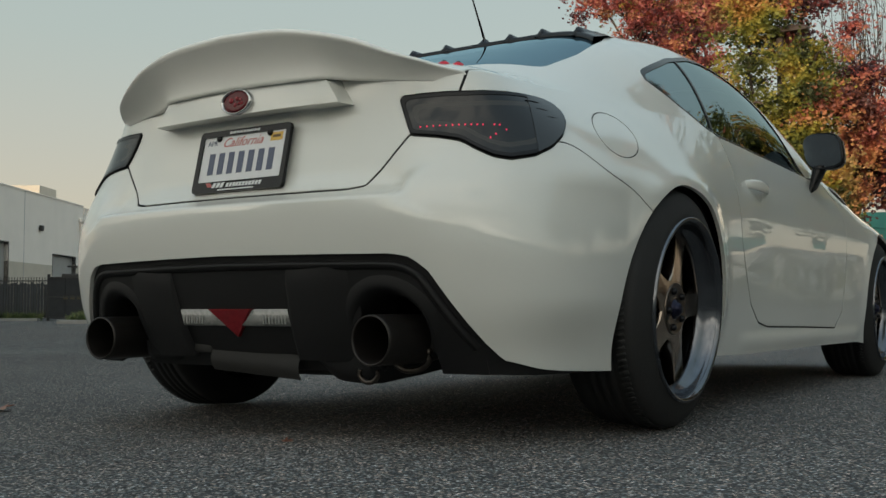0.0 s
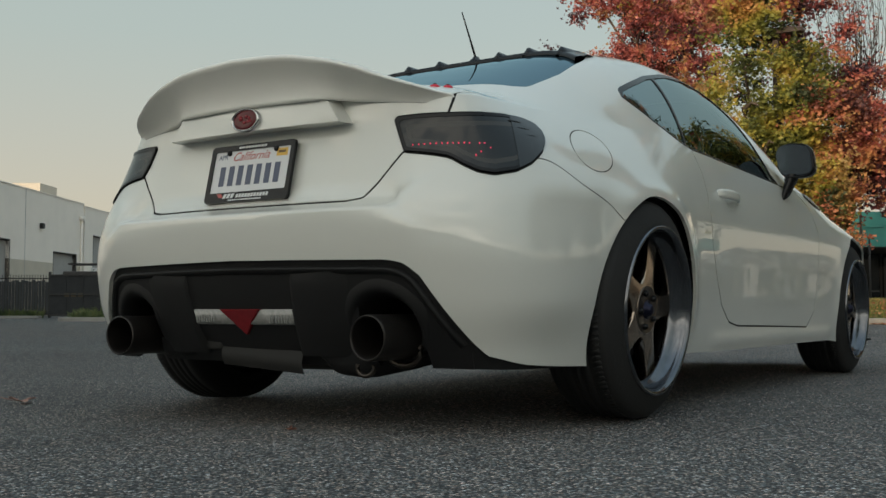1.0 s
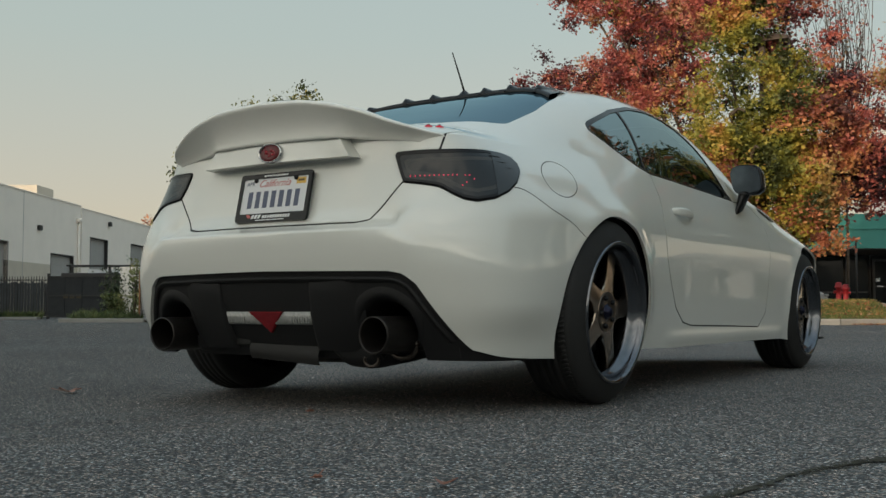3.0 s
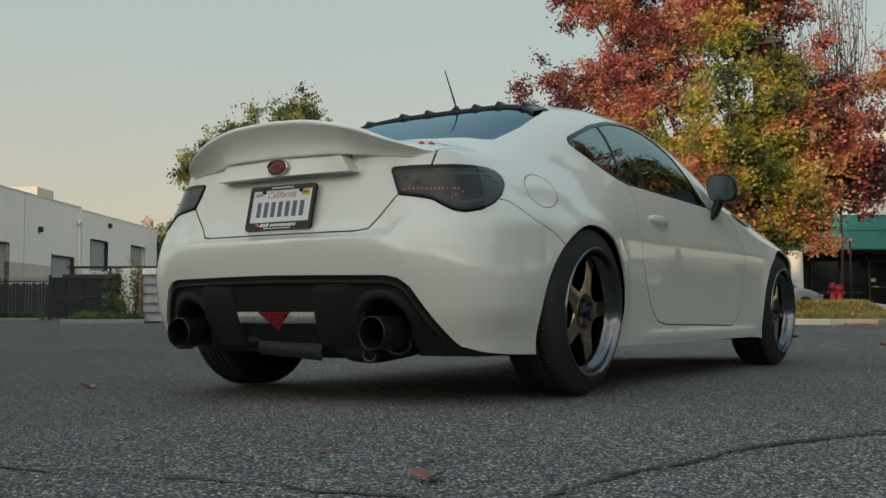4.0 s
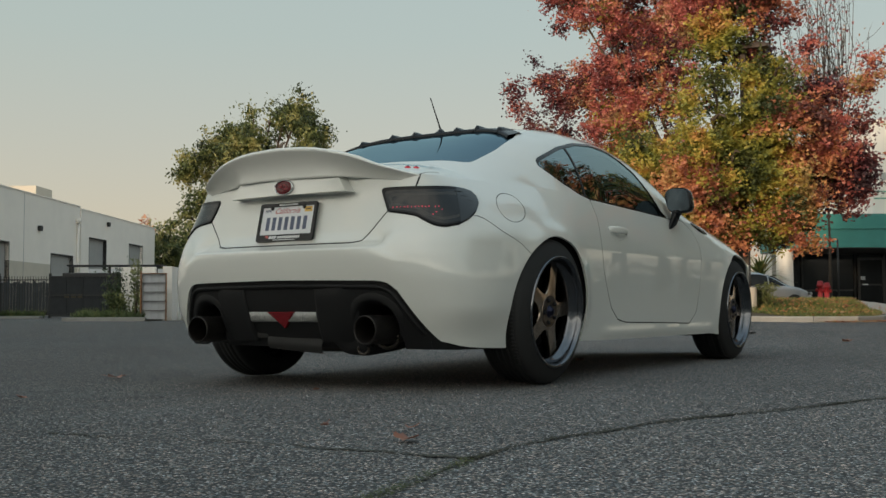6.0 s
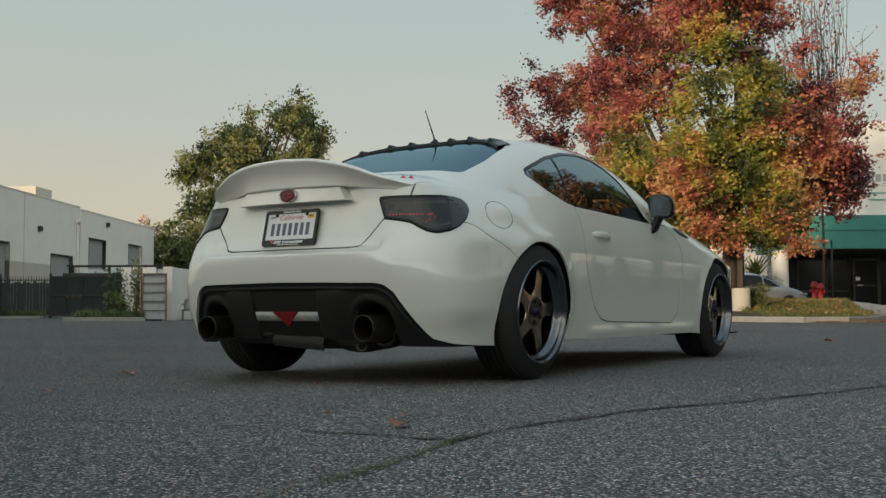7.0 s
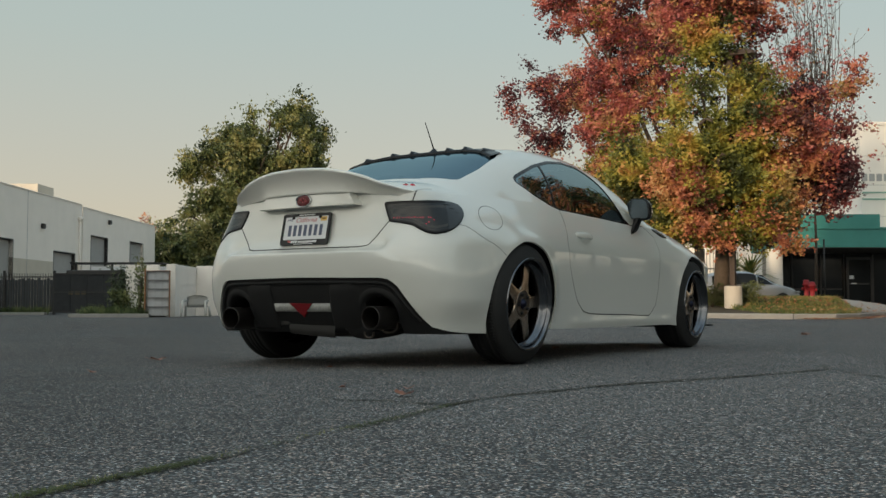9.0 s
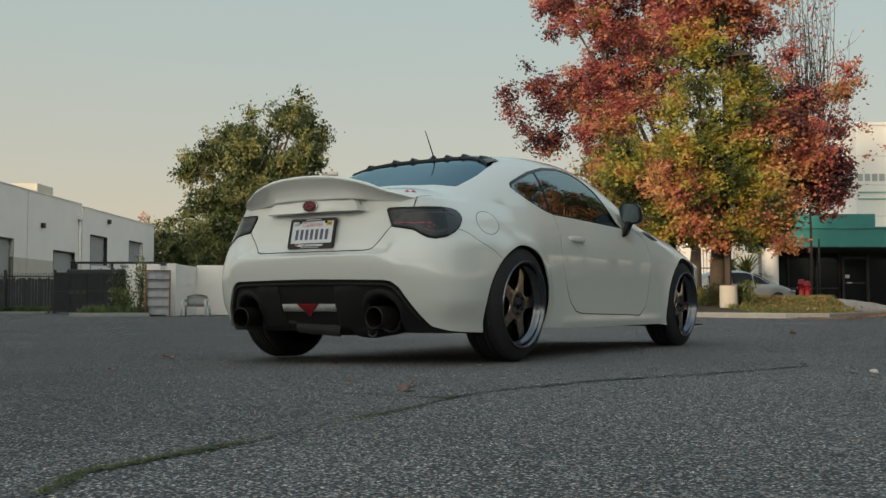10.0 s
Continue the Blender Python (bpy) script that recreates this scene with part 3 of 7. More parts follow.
def seam(field, domain, tag, among=(0,), g=G):
    carve(skin, lambda x, y, z: field(x, y, z) - g, domain, NEWGAP, among)
    carve(skin, lambda x, y, z: field(x, y, z) + g, domain, tag, (NEWGAP,))
    for f in skin.faces:
        if f[region] == NEWGAP:
            f[region] = GAPS
    return field


# wheel arches
for ay, az, ar in ((-0.043, 0.308, 0.334), (2.52, 0.312, 0.352)):
    carve(skin, lambda x, y, z: np.hypot(y - ay, z - az) - ar, lambda x, y, z: (x > 0.5) & (np.abs(y - ay) < 0.45) & (z < 0.74), HOLE)
# tail lights
light_edge = outline([(-0.267, 0.816), (-0.187, 0.818), (-0.056, 0.8185), (0.121, 0.824), (0.20, 0.822), (0.252, 0.812), (0.283, 0.790), (0.288, 0.760), (0.258, 0.722),
                      (0.206, 0.688), (0.139, 0.664), (0.056, 0.653), (0.0, 0.659), (-0.055, 0.679), (-0.092, 0.698), (-0.15, 0.707), (-0.238, 0.719)], 0.006)
at_back = lambda x, y, z: (y < -0.2) & (z < 0.95)
seam(lambda x, y, z: light_edge(x + y, z), lambda x, y, z: (y < -0.40) & (z > 0.60) & (z < 0.86), LIGHT)
carve(skin, lambda x, y, z: 0.148 + (0.75 - z) * 0.03 - (x + y) * 1.0, lambda x, y, z: y < -0.4, SIDELIGHT, (LIGHT,))
carve(skin, lambda x, y, z: light_edge(x + y, z) + 0.0115, lambda x, y, z: y < -0.4, LENS, (LIGHT,))
carve(skin, lambda x, y, z: light_edge(x + y, z) + 0.026, lambda x, y, z: y < -0.4, GUIDE, (LENS,))
carve(skin, lambda x, y, z: light_edge(x + y, z) + 0.038, lambda x, y, z: y < -0.4, LENS, (GUIDE,))
# diffuser
diffuser_edge = outline([(-0.1, 0.450), (0.242, 0.446), (0.502, 0.442), (0.544, 0.433), (0.580, 0.403), (0.608, 0.355), (0.642, 0.298), (0.675, 0.241), (0.694, 0.214), (0.704, 0.203), (0.704, 0.1), (-0.1, 0.1)])
hem_z = profile((0.60, 0.212), (0.704, 0.203), (0.725, 0.196), (0.76, 0.181), (0.84, 0.164), (1.0, 0.15))
carve(skin, lambda x, y, z: z - np.array([hem_z(q) for q in np.ravel(x)]), lambda x, y, z: (x > 0.66) & (y < -0.3) & (z < 0.25), VALANCE)
carve(skin, lambda x, y, z: diffuser_edge(x, z), lambda x, y, z: (y < -0.45) & (z < 0.52), DIFFUSER)
carve(skin, lambda x, y, z: np.minimum(np.hypot(x - 0.458, (z - 0.262) / 1.02) - 0.098, np.maximum(np.abs(x - 0.480) - 0.076, z - 0.262)), lambda x, y, z: (y < -0.5) & (z < 0.45) & (x > 0.3), HOLE, (DIFFUSER,))
# boot lid
lid_edge = outline([(-0.1, 0.597), (0.350, 0.597), (0.395, 0.604), (0.425, 0.640), (0.490, 0.719), (0.592, 0.815), (0.598, 0.85), (0.605, 0.95), (-0.1, 0.95)], 0.008)
seam(lambda x, y, z: lid_edge(x, z), lambda x, y, z: (y < -0.52) & (z < 0.93), TRUNK)
# rear bumper
bump_top = profile((-0.95, 0.597), (-0.455, 0.597), (-0.391, 0.604), (-0.333, 0.640), (-0.283, 0.683), (-0.239, 0.719), (0.0, 0.70), (0.246, 0.704), (0.44, 0.637), (0.552, 0.598), (0.601, 0.569), (0.66, 0.54))
bump_field = lambda x, y, z: z - np.array([bump_top(q) for q in np.ravel(x + y)])
seam(bump_field, lambda x, y, z: (y < -0.2) & (z < 0.76), BUMPER, g=0.0017)
# fuel flap
seam(lambda x, y, z: 0.075 * (np.hypot((y + 0.275 - 0.6 * (z - 0.755)) / 0.087, (z - 0.755) / 0.066) - 1), lambda x, y, z: (x > 0.6) & (y > -0.45) & (y < 0), FUEL, g=0.0018)
# side windows
glass_edge = outline([(0.163, 0.999), (0.20, 1.030), (0.288, 1.062), (0.471, 1.122), (0.692, 1.172), (0.911, 1.193), (1.08, 1.180), (1.20, 1.138), (1.30, 1.080), (1.375, 0.990),
                      (1.44, 0.892), (1.51, 0.830), (1.135, 0.840), (0.793, 0.847), (0.501, 0.852), (0.403, 0.869), (0.269, 0.916), (0.195, 0.966)], 0.004)
on_side = lambda x, y, z: (x > 0.5) & (y > 0.0) & (y < 1.9) & (z > 0.7)
carve(skin, lambda x, y, z: glass_edge(y, z), on_side, TRIM)
carve(skin, lambda x, y, z: glass_edge(y, z) + 0.010 + 0.004 * (z > 1.0), on_side, DOORGLASS, (TRIM,))
pillar = lambda x, y, z: (y - (0.462 + 0.30 * (z - 0.852)))
carve(skin, lambda x, y, z: pillar(x, y, z) - 0.007, on_side, TRIM, (DOORGLASS,))
carve(skin, lambda x, y, z: pillar(x, y, z) + 0.007, on_side, QUARTERGLASS, (TRIM,))
# pillar strip keeps the trim only inside the outline
for f in skin.faces:
    if f[region] == QUARTERGLASS:
        c = f.calc_center_median()
        if float(glass_edge(c.y, c.z)) > -(0.009 + 0.004 * (c.z > 1.0)):
            f[region] = TRIM
# doors
door_edge = outline([(0.497, 0.852), (0.505, 0.765), (0.478, 0.640), (0.496, 0.529), (0.549, 0.425), (0.612, 0.330), (0.70, 0.273), (0.80, 0.258), (1.25, 0.250), (1.70, 0.240),
                     (1.80, 0.300), (1.845, 0.42), (1.868, 0.587), (1.882, 0.671), (1.872, 0.770), (1.74, 0.835), (1.51, 0.830), (1.2, 0.90), (0.7, 0.90)], 0.012)
seam(lambda x, y, z: door_edge(y, z), lambda x, y, z: (x > 0.5) & (z < 0.9) & (y > 0.4) & (y < 2.0), DOOR)
for f in skin.faces:
    if f[region] == GAPS:
        c = f.calc_center_median()
        if c.z > 0.845 and 0.52 < c.y < 1.49:
            f[region] = DOOR
carve(skin, lambda x, y, z: z - 0.2305, lambda x, y, z: (x > 0.5) & (y > 0.3) & (y < 2.1), SKIRT)
# rear window and windscreen
rear_glass = outline([(-0.1, -0.335), (0.36, -0.315), (0.53, -0.235), (0.555, -0.20), (0.545, 0.02), (0.52, 0.24), (0.49, 0.335), (0.30, 0.365), (-0.1, 0.375)], 0.01)
carve(skin, lambda x, y, z: rear_glass(x, y), lambda x, y, z: (z > 0.9) & (y < 0.6), REARGLASS)
screen = outline([(-0.1, 1.42), (0.45, 1.38), (0.55, 1.40), (0.66, 1.85), (0.62, 2.15), (-0.1, 2.27)], 0.01)
carve(skin, lambda x, y, z: screen(x, y), lambda x, y, z: (z > 0.85) & (y > 1.2), SCREEN)
bonnet = outline([(-0.1, 2.30), (0.58, 2.20), (0.66, 2.30), (0.62, 2.9), (0.5, 3.2), (-0.1, 3.25)], 0.01)
seam(lambda x, y, z: bonnet(x, y), lambda x, y, z: (z > 0.68) & (y > 2.1), HOOD)

skin.verts.index_update()
L = lambda *tags, **kw: lift(skin, region, tags, **kw)
part("body_shell", L(BODY, both=True), PAINT, car, "pearl white painted steel body")
bumper = part("rear_bumper", L(BUMPER, both=True, flange=0.014), PAINT, car)
trunk = part("trunk_lid", L(TRUNK, both=True), PAINT, car)
part("hood", L(HOOD, both=True), PAINT, car)
part("rear_window", L(REARGLASS, both=True, flange=0.0, sink=0.002), REAR_GLASS, car, "dark blue-tinted rear window")
part("windscreen", L(SCREEN, both=True, flange=0.0, sink=0.002), GLASS, car, "tinted windscreen")
part("panel_gap", L(GAPS, both=True, flange=0.0, sink=0.0015), GAP, car, "dark gap between the panels")
diffuser = part("diffuser", L(DIFFUSER, both=True, flange=0.03, sink=0.012), BLACK, car, "matte black plastic rear diffuser")
doors, lamps = {}, {}
for s, mir in ((1, False), (-1, True)):
    doors[s] = part("door", L(DOOR, mirror=mir), PAINT, car)
    part("side_skirt", L(SKIRT, mirror=mir), PAINT, car)
    part("lower_valance", L(VALANCE, mirror=mir, flange=0.01, sink=0.014), BLACK, car, "black plastic strip under the bumper")
    part("fuel_flap" if s > 0 else "fender_cap", L(FUEL, mirror=mir), PAINT, car)
    part("window_trim", L(TRIM, mirror=mir, flange=0.006), TRIMBLACK, car, "gloss black window trim")
    part("window", L(DOORGLASS, mirror=mir, flange=0.0, sink=0.003), GLASS, car, "tinted door window")
    part("quarter_window", L(QUARTERGLASS, mirror=mir, flange=0.0, sink=0.003), GLASS, car, "tinted quarter window")
    lamps[s] = part("tail_light", L(LIGHT, mirror=mir, flange=0.02, sink=-0.006), TRIMBLACK, car, "smoked dark tail light with a gloss black rim")
    part("lens", L(LENS, mirror=mir, flange=0.012, sink=-0.0045), SMOKED, lamps[s], "smoked grey lens")
    part("light_guide", L(GUIDE, mirror=mir, flange=0.0, sink=-0.0045), SMOKEDBAND, lamps[s], "paler smoked light guide")
    part("side_lens", L(SIDELIGHT, mirror=mir, flange=0.012, sink=-0.006), SMOKEDSIDE, lamps[s], "glossy smoked side marker lens")
skin.free()

# ---- car: details ----
SIDES = (1, -1)


def swept(bm, xs, lower, upper, thick, fore):
    """The ducktail: at each x a section from the lid up a hollow face to the lip, over it and down to the lid in front."""
    rows = []
    for x in xs:
        a = abs(x)
        ly, lz, ty, tz, fy, fz = lower(a)[0], lower(a)[1], upper(a)[0], upper(a)[1], fore(a)[0], fore(a)[1]
        row = [(x, ly + 0.05, lz + 0.006)]
        for k in range(13):
            t = k / 12
            y = lerp(ly, ty, t ** 1.15) + 0.012 * math.sin(math.pi * t) * min(1, (tz - lz) / 0.08)
            row.append((x, y, lerp(lz, tz, t ** 0.92)))
        h = thick * min(1, max(0.45, (tz - lz) / 0.07))
        row.append((x, ty + 0.001, tz + h * 0.55))
        row.append((x, ty + 0.006, tz + h))
        row.append((x, ty + 0.014, tz + h * 1.12))
        for k in range(1, 15):
            t = k / 14
            row.append((x, lerp(ty + 0.014, fy, t), lerp(tz + h * 1.12, fz, 1 - (1 - t) ** 1.35)))
        row.append((x, fy + 0.004, fz - 0.02))
        rows.append(row)
    sheet(bm, rows)


low_y = profile((0, -0.797), (0.20, -0.793), (0.27, -0.784), (0.305, -0.760), (0.34, -0.742), (0.45, -0.713), (0.53, -0.697), (0.575, -0.672), (0.60, -0.655))
low_z = profile((0, 0.874), (0.20, 0.871), (0.28, 0.869), (0.36, 0.863), (0.44, 0.856), (0.5, 0.850), (0.58, 0.843), (0.60, 0.843))
top_y = profile((0, -0.858), (0.2, -0.852), (0.32, -0.832), (0.42, -0.800), (0.5, -0.760), (0.56, -0.705), (0.60, -0.658))
top_z = profile((0, 0.989), (0.15, 0.982), (0.28, 0.962), (0.38, 0.936), (0.46, 0.906), (0.53, 0.884), (0.575, 0.870), (0.592, 0.866), (0.60, 0.858))
fore_y = profile((0, -0.50), (0.35, -0.50), (0.5, -0.52), (0.57, -0.56), (0.60, -0.60))
bm = bmesh.new()
xs = [0.60 * math.sin(math.pi / 2 * (k / 44 - 1)) if k < 44 else 0.60 * math.sin(math.pi / 2 * (k / 44 - 1)) for k in range(89)]
swept(bm, xs, lambda a: (low_y(a), low_z(a)), lambda a: (top_y(a), top_z(a)), 0.012,
      lambda a: (fore_y(a), ridge_z(fore_y(a)) + 0.012 - 0.11 * (a / 0.6) ** 2.2))
bmesh.ops.recalc_face_normals(bm, faces=bm.faces)
spoiler = part("spoiler", bm, SATIN, car, "satin white fibreglass ducktail spoiler")
for s in SIDES:
    for k, (bx, by) in enumerate(((0.500, -0.605), (0.523, -0.578))):
        bm = bmesh.new()
        m = pose(s * bx, by, 0.899, -6, 0, 0)
        lathe(bm, [(0.0, -0.02), (0.016, -0.02), (0.016, 0.009), (0.012, 0.014), (0.008, 0.016), (0.0, 0.016)], 20, m)
        washer = part("spoiler_bolt", bm, REDMETAL, spoiler, "red anodised washer with a black bolt")
        bm = bmesh.new()
        lathe(bm, [(0.0, 0.014), (0.006, 0.014), (0.006, 0.018), (0.004, 0.020), (0.0, 0.020)], 6, m)
        part("bolt_head", bm, TRIMBLACK, spoiler)

# panel over the number plate, sharp along its lower edge
LEDGE = 0.047
bm = bmesh.new()
rows = []
for k in range(45):
    u = min(1.0, max(-1.0, (k - 22) / 21))
    end = k in (0, 44)
    row = []
    for t, out in ((0.02, -0.10), (0.0, 0.93), (0.03, 1.0), (0.25, 1.01), (0.5, 1.01), (0.75, 1.0), (0.95, 1.0), (1.08, 0.98), (1.16, -0.1)):
        z = lerp(0.808, 0.870, t)
        x = u * lerp(0.319, 0.275, t) + (0.010 * u if end else 0.0)
        row.append((x, rear_y(z) + rear_bow(z) * x * x - LEDGE * (-0.15 if end else out), z))
    rows.append(row)
vs = sheet(bm, rows)
bmesh.ops.recalc_face_normals(bm, faces=bm.faces)
for e in bm.edges:
    if len(e.link_faces) == 2 and e.calc_face_angle(0) > 0.6:
        e.smooth = False
part("plate_ledge", bm, PAINT, trunk)
# oval badge on the boot lid
bm = bmesh.new()
bd = pose(0, -0.7985, 0.841, 86, 0, 0)
lathe(bm, [(0.0, 0.004), (0.034, 0.006), (0.0465, 0.004), (0.0465, -0.004)], 48, bd @ Matrix.Diagonal((1, 0.62, 1, 1)))
badge = part("badge", bm, BADGE, trunk, "dark oval badge with red marks")
bm = bmesh.new()
lathe(bm, [(0.0445, 0.003), (0.047, 0.008), (0.0505, 0.008), (0.053, 0.002), (0.053, -0.006)], 48, bd @ Matrix.Diagonal((1, 0.62, 1, 1)))
part("badge_rim", bm, CHROME, trunk, "chrome oval rim")
for bx, bz, br in ((-0.016, 0.004, 0.0075), (0.004, 0.008, 0.005), (0.016, 0.004, 0.005), (0.012, -0.006, 0.005), (-0.002, -0.008, 0.005), (0.022, -0.004, 0.0045)):
    bm = bmesh.new()
    lathe(bm, [(0.0, 0.0068), (br, 0.0064), (br, 0.004)], 10, bd @ Matrix.Translation((bx, bz, 0)))
    part("badge_mark", bm, BADGERED, trunk)

# ---- number plate ----
PL = Matrix.Translation((0, -0.7800, 0.6990)) @ pose(0, 0, 0, 77.5, 0, 0)


def rounded(w, h, r, n=6):
    pts = []
    for cx, cy, a0 in ((w - r, h - r, 0), (-w + r, h - r, 90), (-w + r, -h + r, 180), (w - r, -h + r, 270)):
        pts += [(cx + r * math.cos(radians(a0 + 90 * k / n)), cy + r * math.sin(radians(a0 + 90 * k / n))) for k in range(n + 1)]
    return pts


def flat(name, x, y, w, h, mat, z=0.0022, parent=None, slant=0.0):
    bm = bmesh.new()
    prism(bm, [(x - w / 2 - slant * h / 2, y - h / 2), (x + w / 2 - slant * h / 2, y - h / 2), (x + w / 2 + slant * h / 2, y + h / 2), (x - w / 2 + slant * h / 2, y + h / 2)], 0.0007, PL @ Matrix.Translation((0, 0, z)))
    return part(name, bm, mat, parent or plate, soft=False)


bm = bmesh.new()
prism(bm, rounded(0.152, 0.076, 0.01), 0.002, PL)
plate = part("number_plate", bm, PLATE, car, "white number plate in a black frame", soft=False)
bm = bmesh.new()
ring_o, ring_i = rounded(0.159, 0.0855, 0.012), rounded(0.143, 0.066, 0.004)
for lo, hi in ((-0.003, 0.006),):
    o0 = [bm.verts.new(PL @ Vector((x, y - 0.002, lo))) for x, y in ring_o]
    o1 = [bm.verts.new(PL @ Vector((x * 0.992, (y - 0.002) * 0.985, hi))) for x, y in ring_o]
    i1 = [bm.verts.new(PL @ Vector((x, y + (0.0 if y > 0 else 0.009), hi - 0.0005))) for x, y in ring_i]
    i0 = [bm.verts.new(PL @ Vector((x, y + (0.0 if y > 0 else 0.009), 0.0021))) for x, y in ring_i]
    n = len(ring_o)
    for k in range(n):
        j = (k + 1) % n
        bm.faces.new((o0[k], o0[j], o1[j], o1[k]))
        bm.faces.new((o1[k], o1[j], i1[j], i1[k]))
        bm.faces.new((i1[k], i1[j], i0[j], i0[k]))
part("plate_frame", bm, TRIMBLACK, plate, "black plastic plate frame", soft=False)
# number as plain bars
for k in range(7):
    flat("number_bar", -0.105 + 0.0345 * k, -0.008, 0.020, 0.058, PLATEBLUE)
flat("sticker", 0.112, 0.050, 0.040, 0.022, YELLOW)
flat("sticker_print", 0.112, 0.051, 0.026, 0.007, BRONZEDARK, 0.003)


def lettering(name, text, x, y, size, mat, z=0.0024, slant=0.0, parent=None, m=None, squeeze=1.0):
    cu = bpy.data.curves.new(name, "FONT")
    cu.body, cu.size, cu.shear, cu.extrude, cu.align_x, cu.align_y = text, size, slant, 0.0004, "CENTER", "CENTER"
    cu.resolution_u = 3
    tmp = new(name, cu)
    me = bpy.data.meshes.new_from_object(tmp.evaluated_get(bpy.context.evaluated_depsgraph_get()))
    bpy.data.objects.remove(tmp)
    me.transform((m or PL) @ Matrix.Translation((x, y, z)) @ Matrix.Diagonal((squeeze, 1, 1, 1)))
    me.materials.clear()
    me.materials.append(mat)
    ob = new(name, me)
    ob.parent = parent or plate
    return ob


lettering("state_name", "California", -0.006, 0.047, 0.036, PLATERED, slant=0.45)
lettering("month", "APR", -0.112, 0.049, 0.020, PLATEBLUE)
# makers' lines on the frame as plain bars
for k in range(9):
    flat("frame_bar", -0.048 + 0.012 * k, 0.0735, 0.009, 0.006, PLATE, 0.0056, slant=0.2)
for k in range(11):
    flat("frame_bar", -0.030 + 0.0112 * k, -0.0690, 0.0080, 0.0105, PLATE, 0.0056, slant=0.3)
for k in range(3):
    flat("frame_bar", -0.078 + 0.0145 * k, -0.0680, 0.0105, 0.0130, PLATE, 0.0056, slant=0.5)
for k in range(16):
    flat("frame_bar", -0.060 + 0.0080 * k, -0.0805, 0.0060, 0.0035, PLATE, 0.0056)
flat("frame_mark", -0.097, -0.066, 0.016, 0.011, PLATERED, 0.0057, slant=-0.8)
for bx in (-0.089, 0.089):
    bm = bmesh.new()
    lathe(bm, [(0.0, 0.010), (0.006, 0.009), (0.008, 0.005), (0.008, 0.002)], 14, PL @ Matrix.Translation((bx, 0.060, 0)))
    part("plate_screw", bm, TRIMBLACK, plate)

# ---- diffuser details ----
def skin_y(x, z):
    """Depth of the tail's skin at that width and height."""
    lo, hi = 0.0, float(N_REAR + N_CORNER)
    for _ in range(30):
        mid = (lo + hi) / 2
        lo, hi = (mid, hi) if skin_point(mid, z)[0] < x else (lo, mid)
    return skin_point(lo, z)[1]


def diff_y(x, z):
    return rear_y(z) + rear_bow(z) * x * x + 0.012


# raised rim that follows the diffuser's edge, inside a groove
RIM_LINE = [(0.0, 0.448), (0.12, 0.447), (0.242, 0.446), (0.36, 0.444), (0.44, 0.443), (0.49, 0.4415), (0.515, 0.438), (0.536, 0.431), (0.556, 0.420), (0.574, 0.404), (0.592, 0.378), (0.608, 0.350), (0.625, 0.321), (0.642, 0.292), (0.658, 0.264), (0.672, 0.240)]
for s in SIDES:
    bm = bmesh.new()
    rows = []
    for k, (x, z) in enumerate(RIM_LINE):
        (xa, za), (xb, zb) = RIM_LINE[max(k - 1, 0)], RIM_LINE[min(k + 1, len(RIM_LINE) - 1)]
        n = Vector((zb - za, xa - xb)).normalized() if k else Vector((0, -1))
        fade = 1 - smooth(13.5, 15.0, k)
        row = []
        for o, d in ((0.0145, 0.018), (0.0150, 0.0125), (0.0205, 0.0005 + 0.008 * (1 - fade)), (0.0255, 0.0000 + 0.008 * (1 - fade)), (0.034, 0.0065 + 0.004 * (1 - fade)), (0.036, 0.020)):
            px, pz = max(0.0, x + n.x * o), z + n.y * o
            row.append((s * px, skin_y(px, pz) + d, pz))
        rows.append(row)
    sheet(bm, rows)
    bmesh.ops.recalc_face_normals(bm, faces=bm.faces)
    part("diffuser_rim", bm, BLACK, diffuser)
for s in SIDES:
    # upright blades that frame the middle
    bm = bmesh.new()
    rows = []
    for k in range(13):
        z = lerp(0.418, 0.195, k / 12)
        x0 = lerp(0.195, 0.178, k / 12)
        y = diff_y(x0, z)
        d = 0.009 * smooth(0.425, 0.385, z) + 0.009 * smooth(0.33, 0.22, z)
        rows.append([(s * (x0 + 0.0), y + 0.02, z), (s * (x0 + 0.004), y - d * 0.9, z), (s * (x0 + 0.014), y - d, z), (s * (x0 + 0.07), y - d * 0.85, z), (s * (x0 + 0.13), y - d * 0.45, z), (s * (x0 + 0.20), y + 0.022, z)])
    sheet(bm, rows)
    bmesh.ops.recalc_face_normals(bm, faces=bm.faces)
    part("diffuser_blade", bm, BLACK, diffuser)
    # hollow round each tailpipe
    bm = bmesh.new()
    rows = []
    for k in range(33):
        a = radians(lerp(-12, 222, k / 32))
        c, sn = math.cos(a), math.sin(a)
        swell = smooth(-0.2, 0.5, sn)
        row = []
        for r, d in ((0.134, 0.002), (0.127, -0.0008), (0.119, -0.0030), (0.111, -0.0048), (0.105, -0.0046), (0.1000, -0.0015), (0.096, 0.005), (0.091, 0.016), (0.088, 0.035), (0.086, 0.15)):
            r = r if r < 0.103 else 0.1005 + (r - 0.1005) * (0.3 + 0.7 * swell)
            d = d if d > 0 else d * swell - 0.0005
            x, z = 0.458 + r * c, 0.262 + r * sn * 1.02
            q = max(r, 0.100)
            row.append((s * x, skin_y(0.458 + q * c, max(0.262 + q * 1.02 * sn, 0.166)) + 0.012 + d, z))
        rows.append(row)
    sheet(bm, rows)
    bmesh.ops.recalc_face_normals(bm, faces=bm.faces)
    part("pipe_surround", bm, BLACK, diffuser)
